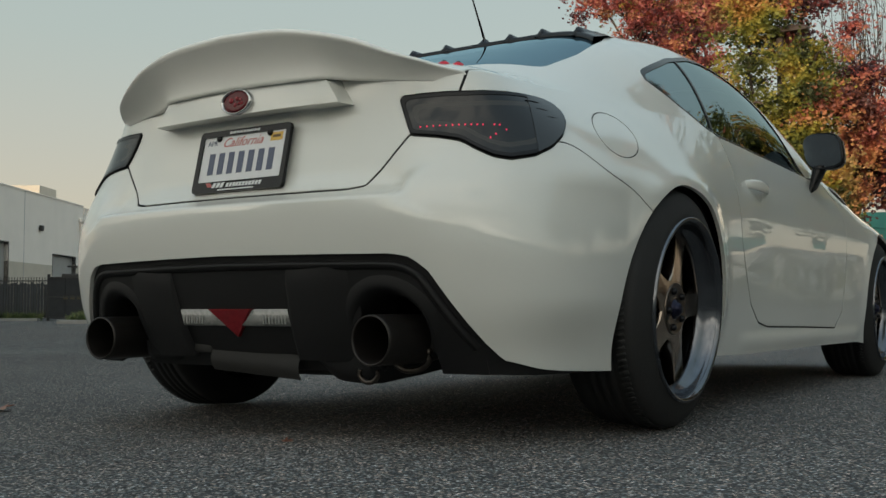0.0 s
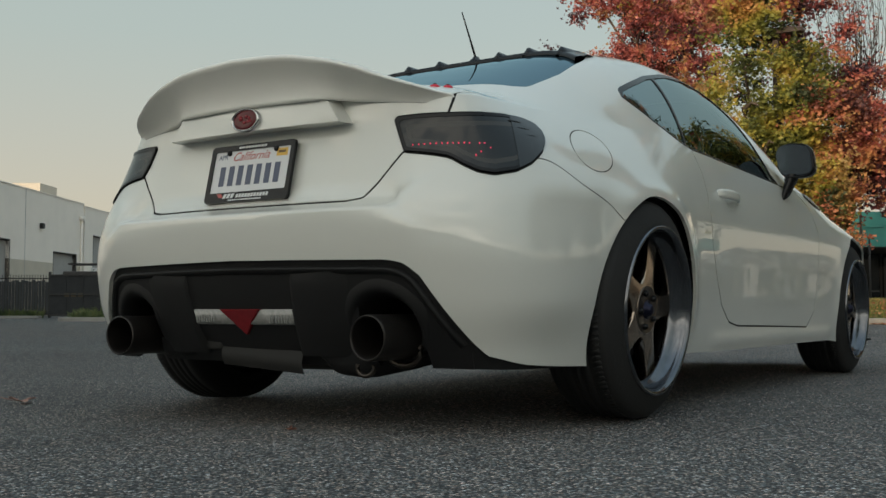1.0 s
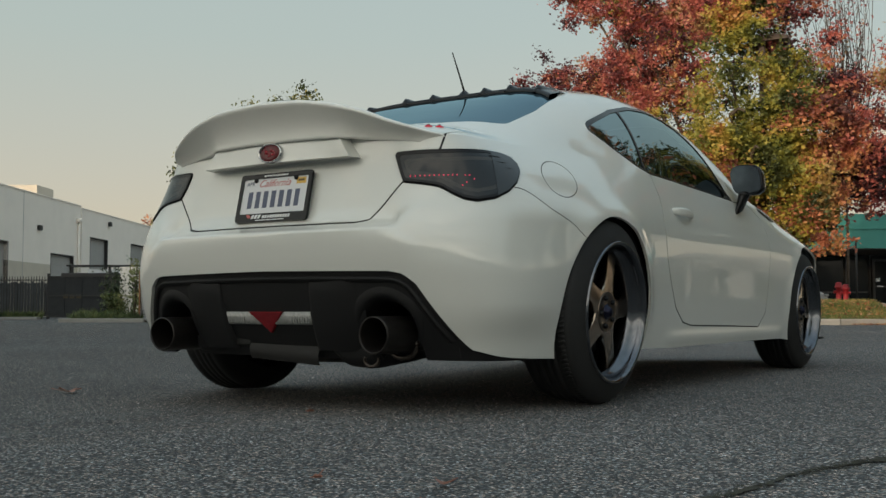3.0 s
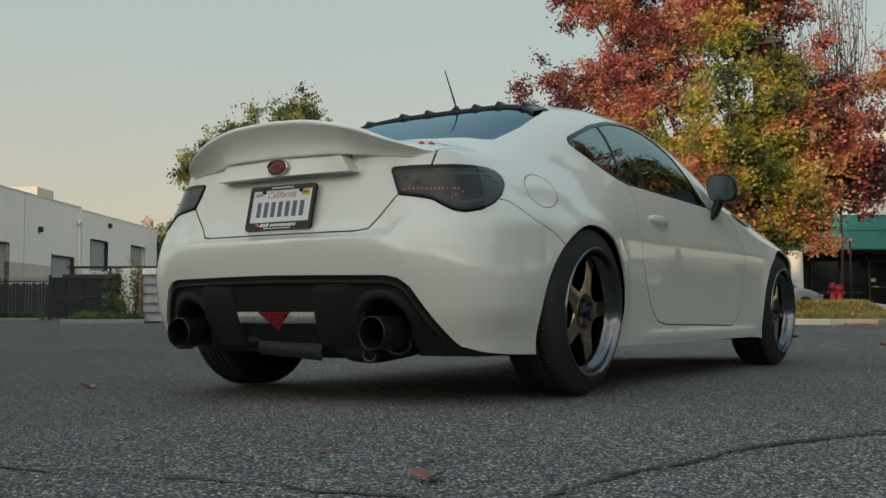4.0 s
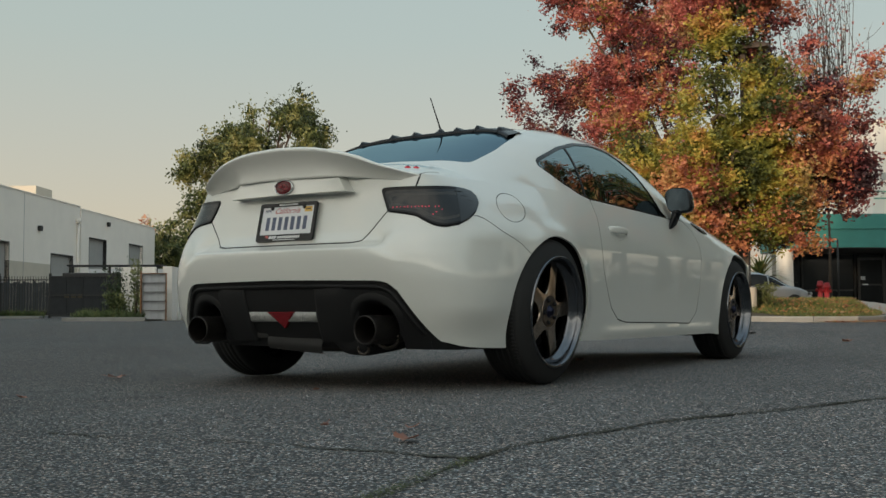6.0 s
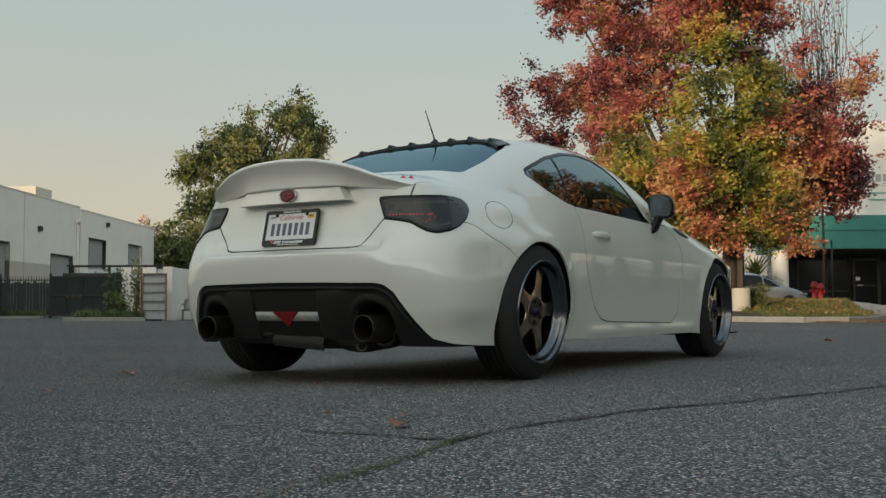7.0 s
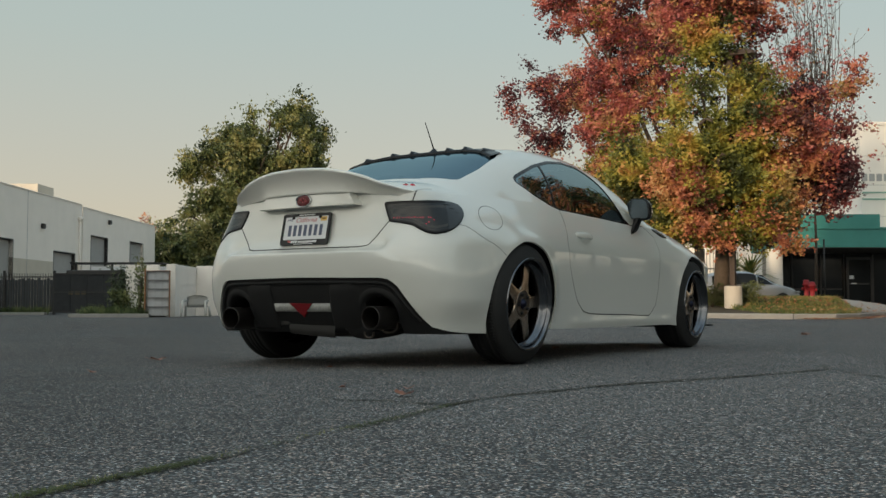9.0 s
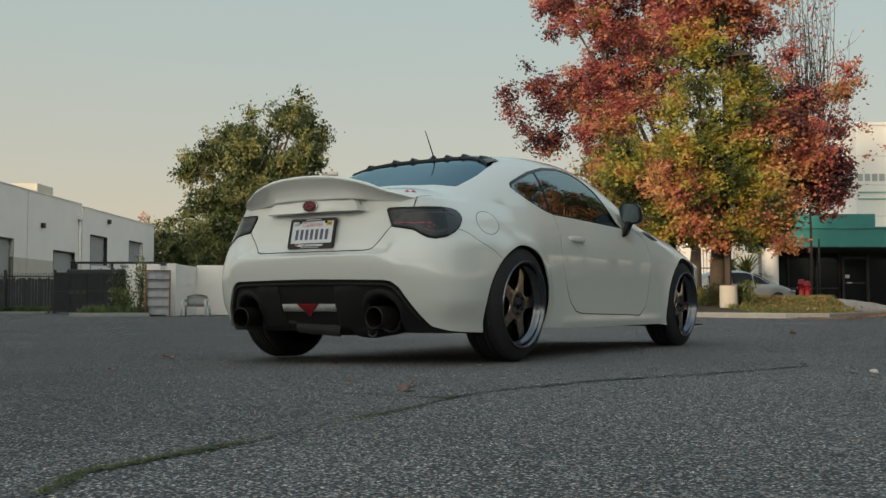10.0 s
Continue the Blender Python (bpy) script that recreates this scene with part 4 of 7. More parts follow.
# fog and reversing lights
bm = bmesh.new()
rows = []
for k in range(13):
    x = lerp(-0.185, 0.185, k / 12)
    rows.append([(x, diff_y(x, 0.318) + 0.004, 0.320), (x, diff_y(x, 0.316) - 0.006, 0.317), (x, diff_y(x, 0.28) - 0.007, 0.279), (x, diff_y(x, 0.276) + 0.004, 0.276)])
sheet(bm, rows)
bmesh.ops.recalc_face_normals(bm, faces=bm.faces)
rev = part("reversing_light", bm, CLEARLENS, diffuser, "clear ribbed reversing light")
bm = bmesh.new()
tri = [(-0.076, 0.319), (0.076, 0.319), (0.0, 0.250)]
a = [bm.verts.new((x, diff_y(x, z) - 0.0085, z)) for x, z in tri]
b = [bm.verts.new((x * 0.92, diff_y(x, z) - 0.0115, 0.297 + (z - 0.297) * 0.90)) for x, z in tri]
c = [bm.verts.new((x, diff_y(x, z) + 0.01, z)) for x, z in tri]
bm.faces.new(b)
for k in range(3):
    j = (k + 1) % 3
    bm.faces.new((a[k], a[j], b[j], b[k]))
    bm.faces.new((c[k], c[j], a[j], a[k]))
bmesh.ops.recalc_face_normals(bm, faces=bm.faces)
part("fog_light", bm, REDLENS, diffuser, "red triangular rear fog light", soft=False)
for s in SIDES:
    for k in range(8):
        bm = bmesh.new()
        x = s * (0.105 + 0.010 * k)
        box(bm, (x - 0.0022, diff_y(x, 0.298) - 0.0090, 0.282), (x + 0.0022, diff_y(x, 0.298) - 0.005, 0.314), 0.001)
        part("lens_rib", bm, CLEARLENS, rev)
# lower hump of the diffuser and tow flap
bm = bmesh.new()
rows = []
for k in range(65):
    x = lerp(-0.60, 0.60, k / 64)
    a = abs(x)
    zb = 0.200 - (0.056 if x > 0 else 0.022) * math.exp(-((a - 0.335) / 0.095) ** 4) + 0.012 * smooth(0.5, 0.6, a)
    yb = diff_y(min(a, 0.43), 0.22) + max(0, a - 0.43) * 0.32 + 0.16 * smooth(0.40, 0.42, a) * (1 - smooth(0.555, 0.575, a))
    rows.append([(x, yb - 0.002, 0.235), (x, yb + 0.004, lerp(0.235, zb, 0.6)), (x, yb + 0.018, zb + 0.002), (x, yb + 0.06, zb - 0.004), (x, yb + 0.25, zb + 0.01)])
sheet(bm, rows)
bmesh.ops.recalc_face_normals(bm, faces=bm.faces)
part("diffuser_lip", bm, BLACK, diffuser)

# ---- exhaust ----
bm = bmesh.new()
lathe(bm, [(0.0, 0), (0.060, 0.0), (0.085, 0.03), (0.088, 0.06), (0.088, 0.48), (0.085, 0.51), (0.06, 0.54), (0, 0.54)], 32, pose(-0.16, -0.60, 0.235, 0, 90, 4))
exhaust = part("silencer", bm, STEELDARK, car, "dull grey exhaust silencer")
for s in SIDES:
    bm = bmesh.new()
    m = pose(s * 0.462, -0.845, 0.249 if s > 0 else 0.241, -90, 0, s * -3)
    lathe(bm, [(0.050, 0.20), (0.0515, 0.01), (0.0520, 0.003), (0.0545, 0.0), (0.0575, 0.003), (0.0578, 0.01), (0.0575, 0.20), (0.052, 0.23), (0.036, 0.26)], 48, m)
    pipe = part("tailpipe", bm, STEELDARK, exhaust, "wide dark steel tailpipe")
    bm = bmesh.new()
    bmesh.ops.create_circle(bm, cap_ends=True, segments=32, radius=0.050, matrix=m @ pose(0, 0, 0.19))
    part("pipe_end", bm, GAP, exhaust)
    bm = bmesh.new()
    tube(bm, [(s * 0.448, -0.60, 0.247), (s * 0.44, -0.50, 0.247), (s * 0.36, -0.42, 0.245), (s * 0.20, -0.44, 0.24)], 0.032, 16)
    part("pipe", bm, STEELDARK, exhaust)
bm = bmesh.new()
tube(bm, [(0.47 + 0.055 * math.cos(a), -0.70, 0.215 + 0.04 * math.sin(a)) for a in np.linspace(math.pi * 1.0, math.pi * 2.1, 16)], 0.008, 10)
part("hanger", bm, WORNSTEEL, exhaust, "worn bright exhaust hanger")
bm = bmesh.new()
tube(bm, [(0.405 + 0.027 * math.cos(a), -0.775, 0.172 + 0.022 * math.sin(a)) for a in np.linspace(math.pi * 0.9, math.pi * 2.1, 14)], 0.006, 10)
part("tow_eye", bm, WORNSTEEL, exhaust, "bare steel tow eye")
# tray in front of the silencer and the floor
bm = bmesh.new()
sheet(bm, [[(x, -0.752 - 0.012 * math.sin(math.pi * t), lerp(0.222, 0.162, t) - 0.06 * (x + 0.09)) for t in np.linspace(0, 1, 8)] for x in (-0.12, -0.04, 0.04, 0.11, 0.18)])
box(bm, (-0.20, -0.762, 0.205), (-0.12, -0.72, 0.24), 0.006)
part("heat_shield", bm, SHIELD, exhaust, "dull grey heat shield")
bm = bmesh.new()
box(bm, (-0.60, -0.70, 0.21), (0.60, 3.1, 0.30), 0.02)
box(bm, (-0.78, 0.40, 0.205), (0.78, 2.10, 0.30), 0.02)
box(bm, (-0.70, -0.60, 0.215), (-0.40, -0.40, 0.30), 0.02)
box(bm, (0.40, -0.60, 0.215), (0.70, -0.40, 0.30), 0.02)
part("underbody", bm, BLACK, car, "dark underbody")
for s in SIDES:
    for ay, ar, xo in ((-0.043, 0.348, 0.868), (2.52, 0.366, 0.79)):
        bm = bmesh.new()
        rows = []
        for k in range(33):
            a = radians(lerp(-25, 205, k / 32))
            lip = min(xo, side_x(ay + ar * math.cos(a), max(0.18, 0.31 + ar * math.sin(a))) - 0.02)
            rows.append([(s * x, ay + ar * math.cos(a) * q, 0.31 + ar * math.sin(a) * q) for x, q in ((lip, 0.985), (lip - 0.03, 1.0), (0.52, 1.0), (0.50, 0.3))])
        sheet(bm, rows)
        part("wheel_arch_liner", bm, GAP, car)

# ---- car: wheels ----
def tyre_mesh(w_in, w_out):
    """Stretched tyre; the axis is z, the outer face up."""
    bm = bmesh.new()
    prof = [(0.226, w_out - 0.006), (0.240, w_out - 0.001), (0.252, w_out - 0.004), (0.270, w_out - 0.012), (0.288, w_out - 0.020), (0.300, w_out - 0.027), (0.308, w_out - 0.036),
            (0.3125, w_out - 0.050)]
    groove = 0.3118
    span = (w_out - 0.050, w_in + 0.050)
    for c in (0.22, 0.42, 0.60, 0.80):
        y = lerp(span[0], span[1], c)
        prof += [(0.3145, y + 0.006), (groove, y + 0.005), (groove, y - 0.005), (0.3145, y - 0.006)]
    prof += [(0.3125, w_in + 0.050), (0.306, w_in + 0.034), (0.285, w_in + 0.016), (0.255, w_in + 0.002), (0.226, w_in + 0.006)]
    lathe(bm, prof, 120)
    bmesh.ops.recalc_face_normals(bm, faces=bm.faces)
    # slanted tread cuts
    for k in range(0, 120):
        a = 2 * math.pi * k / 120
        m = pose(0, 0, 0, 0, 0, math.degrees(a)) @ pose(0.3142, 0, w_out - 0.058, 18, 0, 0)
        box(bm, (-0.0015, -0.0045, -0.012), (0.0003, 0.0045, 0.014), 0.0, m)
    return bm


def rim_mesh(w_out, face):
    """Barrel and lip; the spoke star stands at the height called face."""
    bm = bmesh.new()
    lathe(bm, [(0.2425, w_out - 0.004), (0.2425, w_out + 0.004), (0.238, w_out + 0.006), (0.232, w_out + 0.003), (0.227, w_out - 0.006), (0.224, w_out - 0.016), (0.2215, w_out - 0.030),
               (0.214, w_out - 0.036), (0.211, w_out - 0.040), (0.206, face + 0.010), (0.203, face + 0.004), (0.200, face - 0.01), (0.204, face - 0.05), (0.215, -0.12), (0.232, -0.13)], 96)
    bmesh.ops.recalc_face_normals(bm, faces=bm.faces)
    return bm


def star_mesh(face):
    """Five broad flat spokes with hollows between them, as one casting."""
    bm = bmesh.new()
    n = 5
    inner = []
    for k in range(n):
        a0 = 2 * math.pi * k / n
        for da, r in ((-9, 0.203), (-3, 0.204), (3, 0.204), (9, 0.203), (11, 0.160), (15, 0.122), (23, 0.094), (36, 0.083), (49, 0.094), (57, 0.122), (61, 0.160)):
            a = a0 + radians(da)
            inner.append((r * math.cos(a), r * math.sin(a), r))
    top, mid, low = [], [], []
    for x, y, r in inner:
        h = face + 0.012 * (1 - r / 0.2)
        s = 1 - 0.004 / r
        top.append(bm.verts.new((x * s, y * s, h + 0.004)))
        mid.append(bm.verts.new((x, y, h)))
        low.append(bm.verts.new((x, y, h - 0.034)))
    c = bm.verts.new((0, 0, face + 0.016))
    ring = []
    for x, y, r in inner:
        a = math.atan2(y, x)
        ring.append(bm.verts.new((0.066 * math.cos(a), 0.066 * math.sin(a), face + 0.0135)))
    m = len(inner)
    for k in range(m):
        j = (k + 1) % m
        bm.faces.new((c, ring[k], ring[j]))
        bm.faces.new((ring[k], top[k], top[j], ring[j]))
        bm.faces.new((top[k], mid[k], mid[j], top[j]))
        bm.faces.new((mid[k], low[k], low[j], mid[j]))
    bmesh.ops.recalc_face_normals(bm, faces=bm.faces)
    for e in bm.edges:
        if len(e.link_faces) == 2 and e.calc_face_angle(0) > 0.5:
            e.smooth = False
    return bm


def build_wheel(w_out, face, spin):
    """A wheel whose outer side looks along its own z."""
    wheel = part("wheel", rim_mesh(w_out, face), LIP, car, "five-spoke wheel with a deep polished lip")
    part("tyre", tyre_mesh(w_out - 0.245, w_out), RUBBER, wheel, "black stretched low-profile tyre")
    star = star_mesh(face)
    star.transform(pose(0, 0, 0, 0, 0, spin))
    part("spokes", star, BRONZE, wheel, "brushed bronze five-spoke centre")
    for k in range(5):
        bm = bmesh.new()
        a = radians(spin + 36 + 72 * k)
        m = Matrix.Translation((0.050 * math.cos(a), 0.050 * math.sin(a), face + 0.004))
        lathe(bm, [(0.0, -0.012), (0.0165, -0.012), (0.0165, 0.004), (0.0125, 0.004), (0.0120, -0.006)], 18, m)
        lathe(bm, [(0.0, 0.022), (0.006, 0.021), (0.0095, 0.016), (0.0095, -0.008)], 6, m)
        part("lug_nut", bm, NUT, wheel)
    bm = bmesh.new()
    lathe(bm, [(0.0, 0.030), (0.012, 0.029), (0.017, 0.024), (0.020, 0.016), (0.027, 0.014), (0.028, 0.0)], 28, Matrix.Translation((0, 0, face + 0.004)))
    hub_face = bmesh.new()
    lathe(hub_face, [(0.030, face + 0.0150), (0.062, face + 0.0140), (0.066, face + 0.0165), (0.069, face + 0.0150), (0.070, face + 0.008)], 40)
    part("hub_face", hub_face, HUBMETAL, wheel, "dark recessed hub face")
    part("centre_cap", bm, BLUECAP, wheel, "dark blue centre cap")
    bm = bmesh.new()
    lathe(bm, [(0.05, face - 0.055), (0.155, face - 0.055), (0.156, face - 0.060), (0.156, face - 0.078), (0.05, face - 0.08)], 48)
    part("brake_disc", bm, DISC, wheel)
    bm = bmesh.new()
    lathe(bm, [(0.0, face - 0.095), (0.203, face - 0.10)], 48)
    part("backing_plate", bm, GAP, wheel)
    return wheel


X_LIP_R, X_LIP_F = 0.903, 0.880
DIP = -0.020   # the asphalt falls away under the far side
for s in SIDES:
    for y, xl, camber, spin in ((AXLE_R, X_LIP_R, 3.0, -50), (AXLE_F, X_LIP_F, 1.5, -59)):
        w = build_wheel(0.0, -0.054, spin if s > 0 else spin + 180)
        w.matrix_basis = Matrix.Translation((s * (xl - 0.006) - (0.055 if s < 0 else 0.0), y, HUB + (DIP if s < 0 else 0.0))) @ pose(0, 0, 0, 0, s * (90 + camber), 0)

# ---- car: mirrors, handles, vents, antenna, fins ----
def mirror_shell(s):
    bm = bmesh.new()
    rows = []
    outline_pts = []
    for k in range(32):
        a = 2 * math.pi * k / 32
        c, n = math.cos(a), math.sin(a)
        r = (abs(c) ** 3.2 + abs(n) ** 3.2) ** (-1 / 3.2)
        outline_pts.append((0.076 * r * c + 0.004 - 0.010 * n * c * c, (0.075 if n > 0 else 0.066) * r * n - 0.006 * c))
    for y, q in ((-0.006, 0.93), (-0.010, 1.0), (0.02, 1.03), (0.06, 0.98), (0.10, 0.82), (0.13, 0.55), (0.14, 0.2)):
        rows.append([(s * (0.862 + x * q), 1.50 + y - x * 0.24, 0.925 + z * q) for x, z in outline_pts + outline_pts[:1]])
    sheet(bm, rows)
    bmesh.ops.remove_doubles(bm, verts=bm.verts, dist=1e-4)
    bmesh.ops.recalc_face_normals(bm, faces=bm.faces)
    shell = part("door_mirror", bm, TRIMBLACK, car, "gloss black door mirror")
    bm = bmesh.new()
    vs = [bm.verts.new((s * (0.862 + x * 0.93), 1.499 + x * 0.16 - z * 0.20, 0.925 + z * 0.93)) for x, z in outline_pts]
    bm.faces.new(vs)
    bmesh.ops.recalc_face_normals(bm, faces=bm.faces)
    if bm.faces[:][0].normal.y > 0:
        bmesh.ops.reverse_faces(bm, faces=bm.faces[:])
    part("mirror_glass", bm, MIRROR, shell, "mirror glass", soft=False)
    bm = bmesh.new()
    rows = []
    for k in range(9):
        t = k / 8
        c = Vector((s * lerp(0.815, 0.846, t), lerp(1.535, 1.535, t), lerp(0.785, 0.875, t)))
        wx, wy = lerp(0.014, 0.030, t), lerp(0.060, 0.034, t)
        rows.append([c + Vector((wx * math.cos(a), wy * math.sin(a), 0.02 * math.sin(a) * (1 - t))) for a in np.linspace(0, 2 * math.pi, 17)])
    sheet(bm, rows)
    bmesh.ops.remove_doubles(bm, verts=bm.verts, dist=1e-4)
    bmesh.ops.recalc_face_normals(bm, faces=bm.faces)
    part("mirror_foot", bm, TRIMBLACK, shell)


for s in SIDES:
    mirror_shell(s)
    # pull handle
    bm = bmesh.new()
    rows = []
    for k in range(17):
        t = k / 16
        y = lerp(0.615, 0.835, t)
        b = math.sin(math.pi * min(1, max(0, t))) ** 0.45
        xo = side_x(y, 0.71) - 0.006 + 0.036 * b
        h = 0.011 + 0.008 * b * (1 - 0.4 * t)
        zc = 0.716 - 0.006 * t
        rows.append([(s * (xo + 0.006 * math.cos(a) - 0.004), y, zc + h * math.sin(a)) for a in np.linspace(0, 2 * math.pi, 15)])
    sheet(bm, rows)
    bmesh.ops.remove_doubles(bm, verts=bm.verts, dist=1e-4)
    bmesh.ops.recalc_face_normals(bm, faces=bm.faces)
    part("door_handle", bm, PAINT, doors[s])
    bm = bmesh.new()
    rows = []
    for r, d in ((1.0, 0.0012), (0.94, 0.0006), (0.88, -0.001)):
        rows.append([(s * (side_x(0.735 + 0.052 * r * math.cos(a), 0.708 + 0.043 * r * math.sin(a)) + d), 0.735 + 0.052 * r * math.cos(a), 0.708 + 0.043 * r * math.sin(a)) for a in np.linspace(0, 2 * math.pi, 29)])
    rows.append([(s * (side_x(0.735, 0.708) - 0.004), 0.735, 0.708)] * 29)
    sheet(bm, rows)
    bmesh.ops.remove_doubles(bm, verts=bm.verts, dist=1e-5)
    bmesh.ops.recalc_face_normals(bm, faces=bm.faces)
    part("handle_recess", bm, PAINT, doors[s])
    # fender vent
    bm = bmesh.new()
    rows = []
    for k in range(11):
        t = k / 10
        y = lerp(1.90, 2.15, t)
        z0 = lerp(0.826, 0.782, t)
        w = 0.020 * math.sin(math.pi * min(1, t * 0.9 + 0.05)) + 0.003
        rows.append([(s * (side_x(y, z) + d), y, z) for z, d in ((z0 - w, 0.0), (z0 - w * 0.9, 0.004), (z0, 0.003), (z0 + w * 0.9, 0.004), (z0 + w, 0.0))])
    sheet(bm, rows)
    part("fender_vent", bm, TRIMBLACK, car, "dark grey fender vent")
    # rows of small red diodes and the ribs of the side lens
    for x, z in [(0.520 + 0.0138 * k, 0.736) for k in range(13)] + [(0.694, 0.724), (0.685, 0.713), (0.674, 0.704)] if s > 0 else ():
        best = min(range(N_REAR, N_REAR + N_CORNER), key=lambda i: abs(skin_point(i, z)[0] - x))
        px, py = skin_point(best, z)
        bm = bmesh.new()
        lathe(bm, [(0.0, 0.0008), (0.0016, 0.0007), (0.0023, 0.0)], 8, pose(s * (px + 0.003), py - 0.0052, z, 90, 0, 0))
        part("diode", bm, LED, lamps[s])
    for k, z in enumerate((0.806, 0.788, 0.770)):
        bm = bmesh.new()
        pts = []
        for i in range(N_REAR + N_CORNER - 13 + k, N_REAR + N_CORNER - 7 + k):
            px, py = skin_point(i, z)
            pts.append((s * (px + 0.006), py - 0.005, z - 0.001 * (i - N_REAR - N_CORNER + 13)))
        tube(bm, pts, lambda t: 0.0006 + 0.0032 * math.sin(math.pi * t), 8)
        part("lens_rib", bm, TRIMBLACK, lamps[s])
    # wiper-less rear strip of the sill
    bm = bmesh.new()
    box(bm, (s * 0.80 - 0.03, 2.92, 0.150), (s * 0.80 + 0.035, 3.0, 0.162), 0.002)
    part("front_lip_fin", bm, BLACK, car, "small black lip fin")

bm = bmesh.new()
lathe(bm, [(0.0, 0.036), (0.010, 0.034), (0.020, 0.022), (0.036, 0.008), (0.040, -0.01)], 24, Matrix.Translation((0, 0.40, 1.225)) @ Matrix.Diagonal((0.8, 1.25, 1, 1)))
antenna = part("antenna", bm, TRIMBLACK, car, "thin black roof antenna")
bm = bmesh.new()
tube(bm, [(0, 0.402, 1.245), (0, 0.36, 1.315), (0, 0.303, 1.406)], lambda t: 0.0046 - 0.0022 * t, 10)
part("antenna_rod", bm, TRIMBLACK, antenna)
# strip with fins along the rear edge of the roof
def roof_z(x, y):
    b = side_x(y, belt_z(y))
    return belt_z(y) + (ridge_z(y) - belt_z(y)) * (1 - (abs(x) / b) ** crown(y))


bm = bmesh.new()
rows = []
for k in range(49):
    x = lerp(-0.505, 0.505, k / 48)
    yr = 0.345 - 0.12 * (abs(x) / 0.5) ** 3
    rows.append([(x, yr - 0.012, roof_z(x, yr) - 0.004), (x, yr - 0.010, roof_z(x, yr) + 0.010), (x, yr + 0.01, roof_z(x, yr + 0.01) + 0.013), (x, yr + 0.10, roof_z(x, yr + 0.10) + 0.009), (x, yr + 0.14, roof_z(x, yr + 0.14) - 0.002)])
sheet(bm, rows)
bmesh.ops.recalc_face_normals(bm, faces=bm.faces)
strip = part("roof_fin_strip", bm, TRIMBLACK, car, "black strip of small fins along the rear roof edge")
for x in (-0.42, -0.262, -0.130, 0.130, 0.262, 0.42):
    bm = bmesh.new()
    yr = 0.345 - 0.12 * (abs(x) / 0.5) ** 3
    zb = roof_z(x, yr + 0.02)
    rows = []
    for k in range(9):
        t = k / 8
        w = lerp(0.022, 0.033, t)
        y = lerp(yr - 0.012, yr + 0.10, t)
        h = 0.028 * (1 - t) ** 0.7 * min(1, t * 9 + 0.25)
        zb = roof_z(x, y) + 0.004
        rows.append([(x - w, y, zb), (x - w * 0.55, y, zb + h * 0.55), (x - w * 0.12, y, zb + h), (x + w * 0.12, y, zb + h), (x + w * 0.55, y, zb + h * 0.55), (x + w, y, zb)])
    sheet(bm, rows)
    bm.faces.new([v for v in bm.verts][:6])
    bmesh.ops.recalc_face_normals(bm, faces=bm.faces)
    part("roof_fin", bm, TRIMBLACK, strip)

# ---- car: cabin ----
bm = bmesh.new()
box(bm, (-0.70, -0.25, 0.30), (0.70, 2.1, 0.42), 0.03)
box(bm, (-0.62, -0.30, 0.42), (0.62, 0.15, 0.80), 0.08)
box(bm, (-0.70, 1.75, 0.42), (0.70, 2.2, 0.86), 0.08)
part("cabin_trim", bm, CLOTH, car, "black cabin trim")
for s in SIDES:
    bm = bmesh.new()
    box(bm, (-0.24, -0.25, 0.0), (0.24, 0.26, 0.16), 0.05)
    box(bm, (-0.23, -0.36, 0.10), (0.23, -0.20, 0.62), 0.06, pose(0, 0, 0, 14, 0, 0))
    box(bm, (-0.12, -0.37, 0.62), (0.12, -0.25, 0.80), 0.05, pose(0, 0, 0, 14, 0, 0))
    bm.transform(pose(s * 0.36, 1.00, 0.36))
    part("seat", bm, CLOTH, car, "black bucket seat")
bm = bmesh.new()
rings = [(0.185 * math.cos(a), 0, 0.185 * math.sin(a)) for a in np.linspace(0, 2 * math.pi, 33)]
tube(bm, rings, 0.014, 8, cap=False)
box(bm, (-0.17, -0.01, -0.03), (0.17, 0.02, 0.03), 0.01)
bm.transform(pose(-0.36, 1.55, 0.80, -20, 0, 0))
part("steering_wheel", bm, CLOTH, car)

# ---- ground ----
VIEW = pose(3.656, -5.093, 0, 0, 0, 33.13)   # x to the side, y away from the end of the walk


def place(x, d, z=0.0):
    return VIEW @ Vector((x, d, z))


def ground_z(x, y):
    """The lot falls a hand's width towards the far end."""
    q = VIEW.inverted() @ Vector((x, y, 0))
    return -0.13 * smooth(14, 34, q.y) * (1 - smooth(-6, 3, q.x)) + DIP * (1 - smooth(-0.60, 0.55, x)) * smooth(-3.0, -0.9, y) * (1 - smooth(6, 14, y)) * smooth(-12, -6, x)


bm = bmesh.new()
cells = sorted(set([-600, -300, -150, -100] + [-80 + 4 * k for k in range(41)] + [-4 + 0.25 * k for k in range(37)] + [100, 150, 300, 600]))
vs = [[bm.verts.new((x, y, ground_z(x, y))) for x in cells] for y in cells]
for a, b in zip(vs, vs[1:]):
    for i in range(len(cells) - 1):
        bm.faces.new((a[i], a[i + 1], b[i + 1], b[i]))
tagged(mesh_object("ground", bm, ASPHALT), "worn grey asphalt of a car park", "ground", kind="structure")


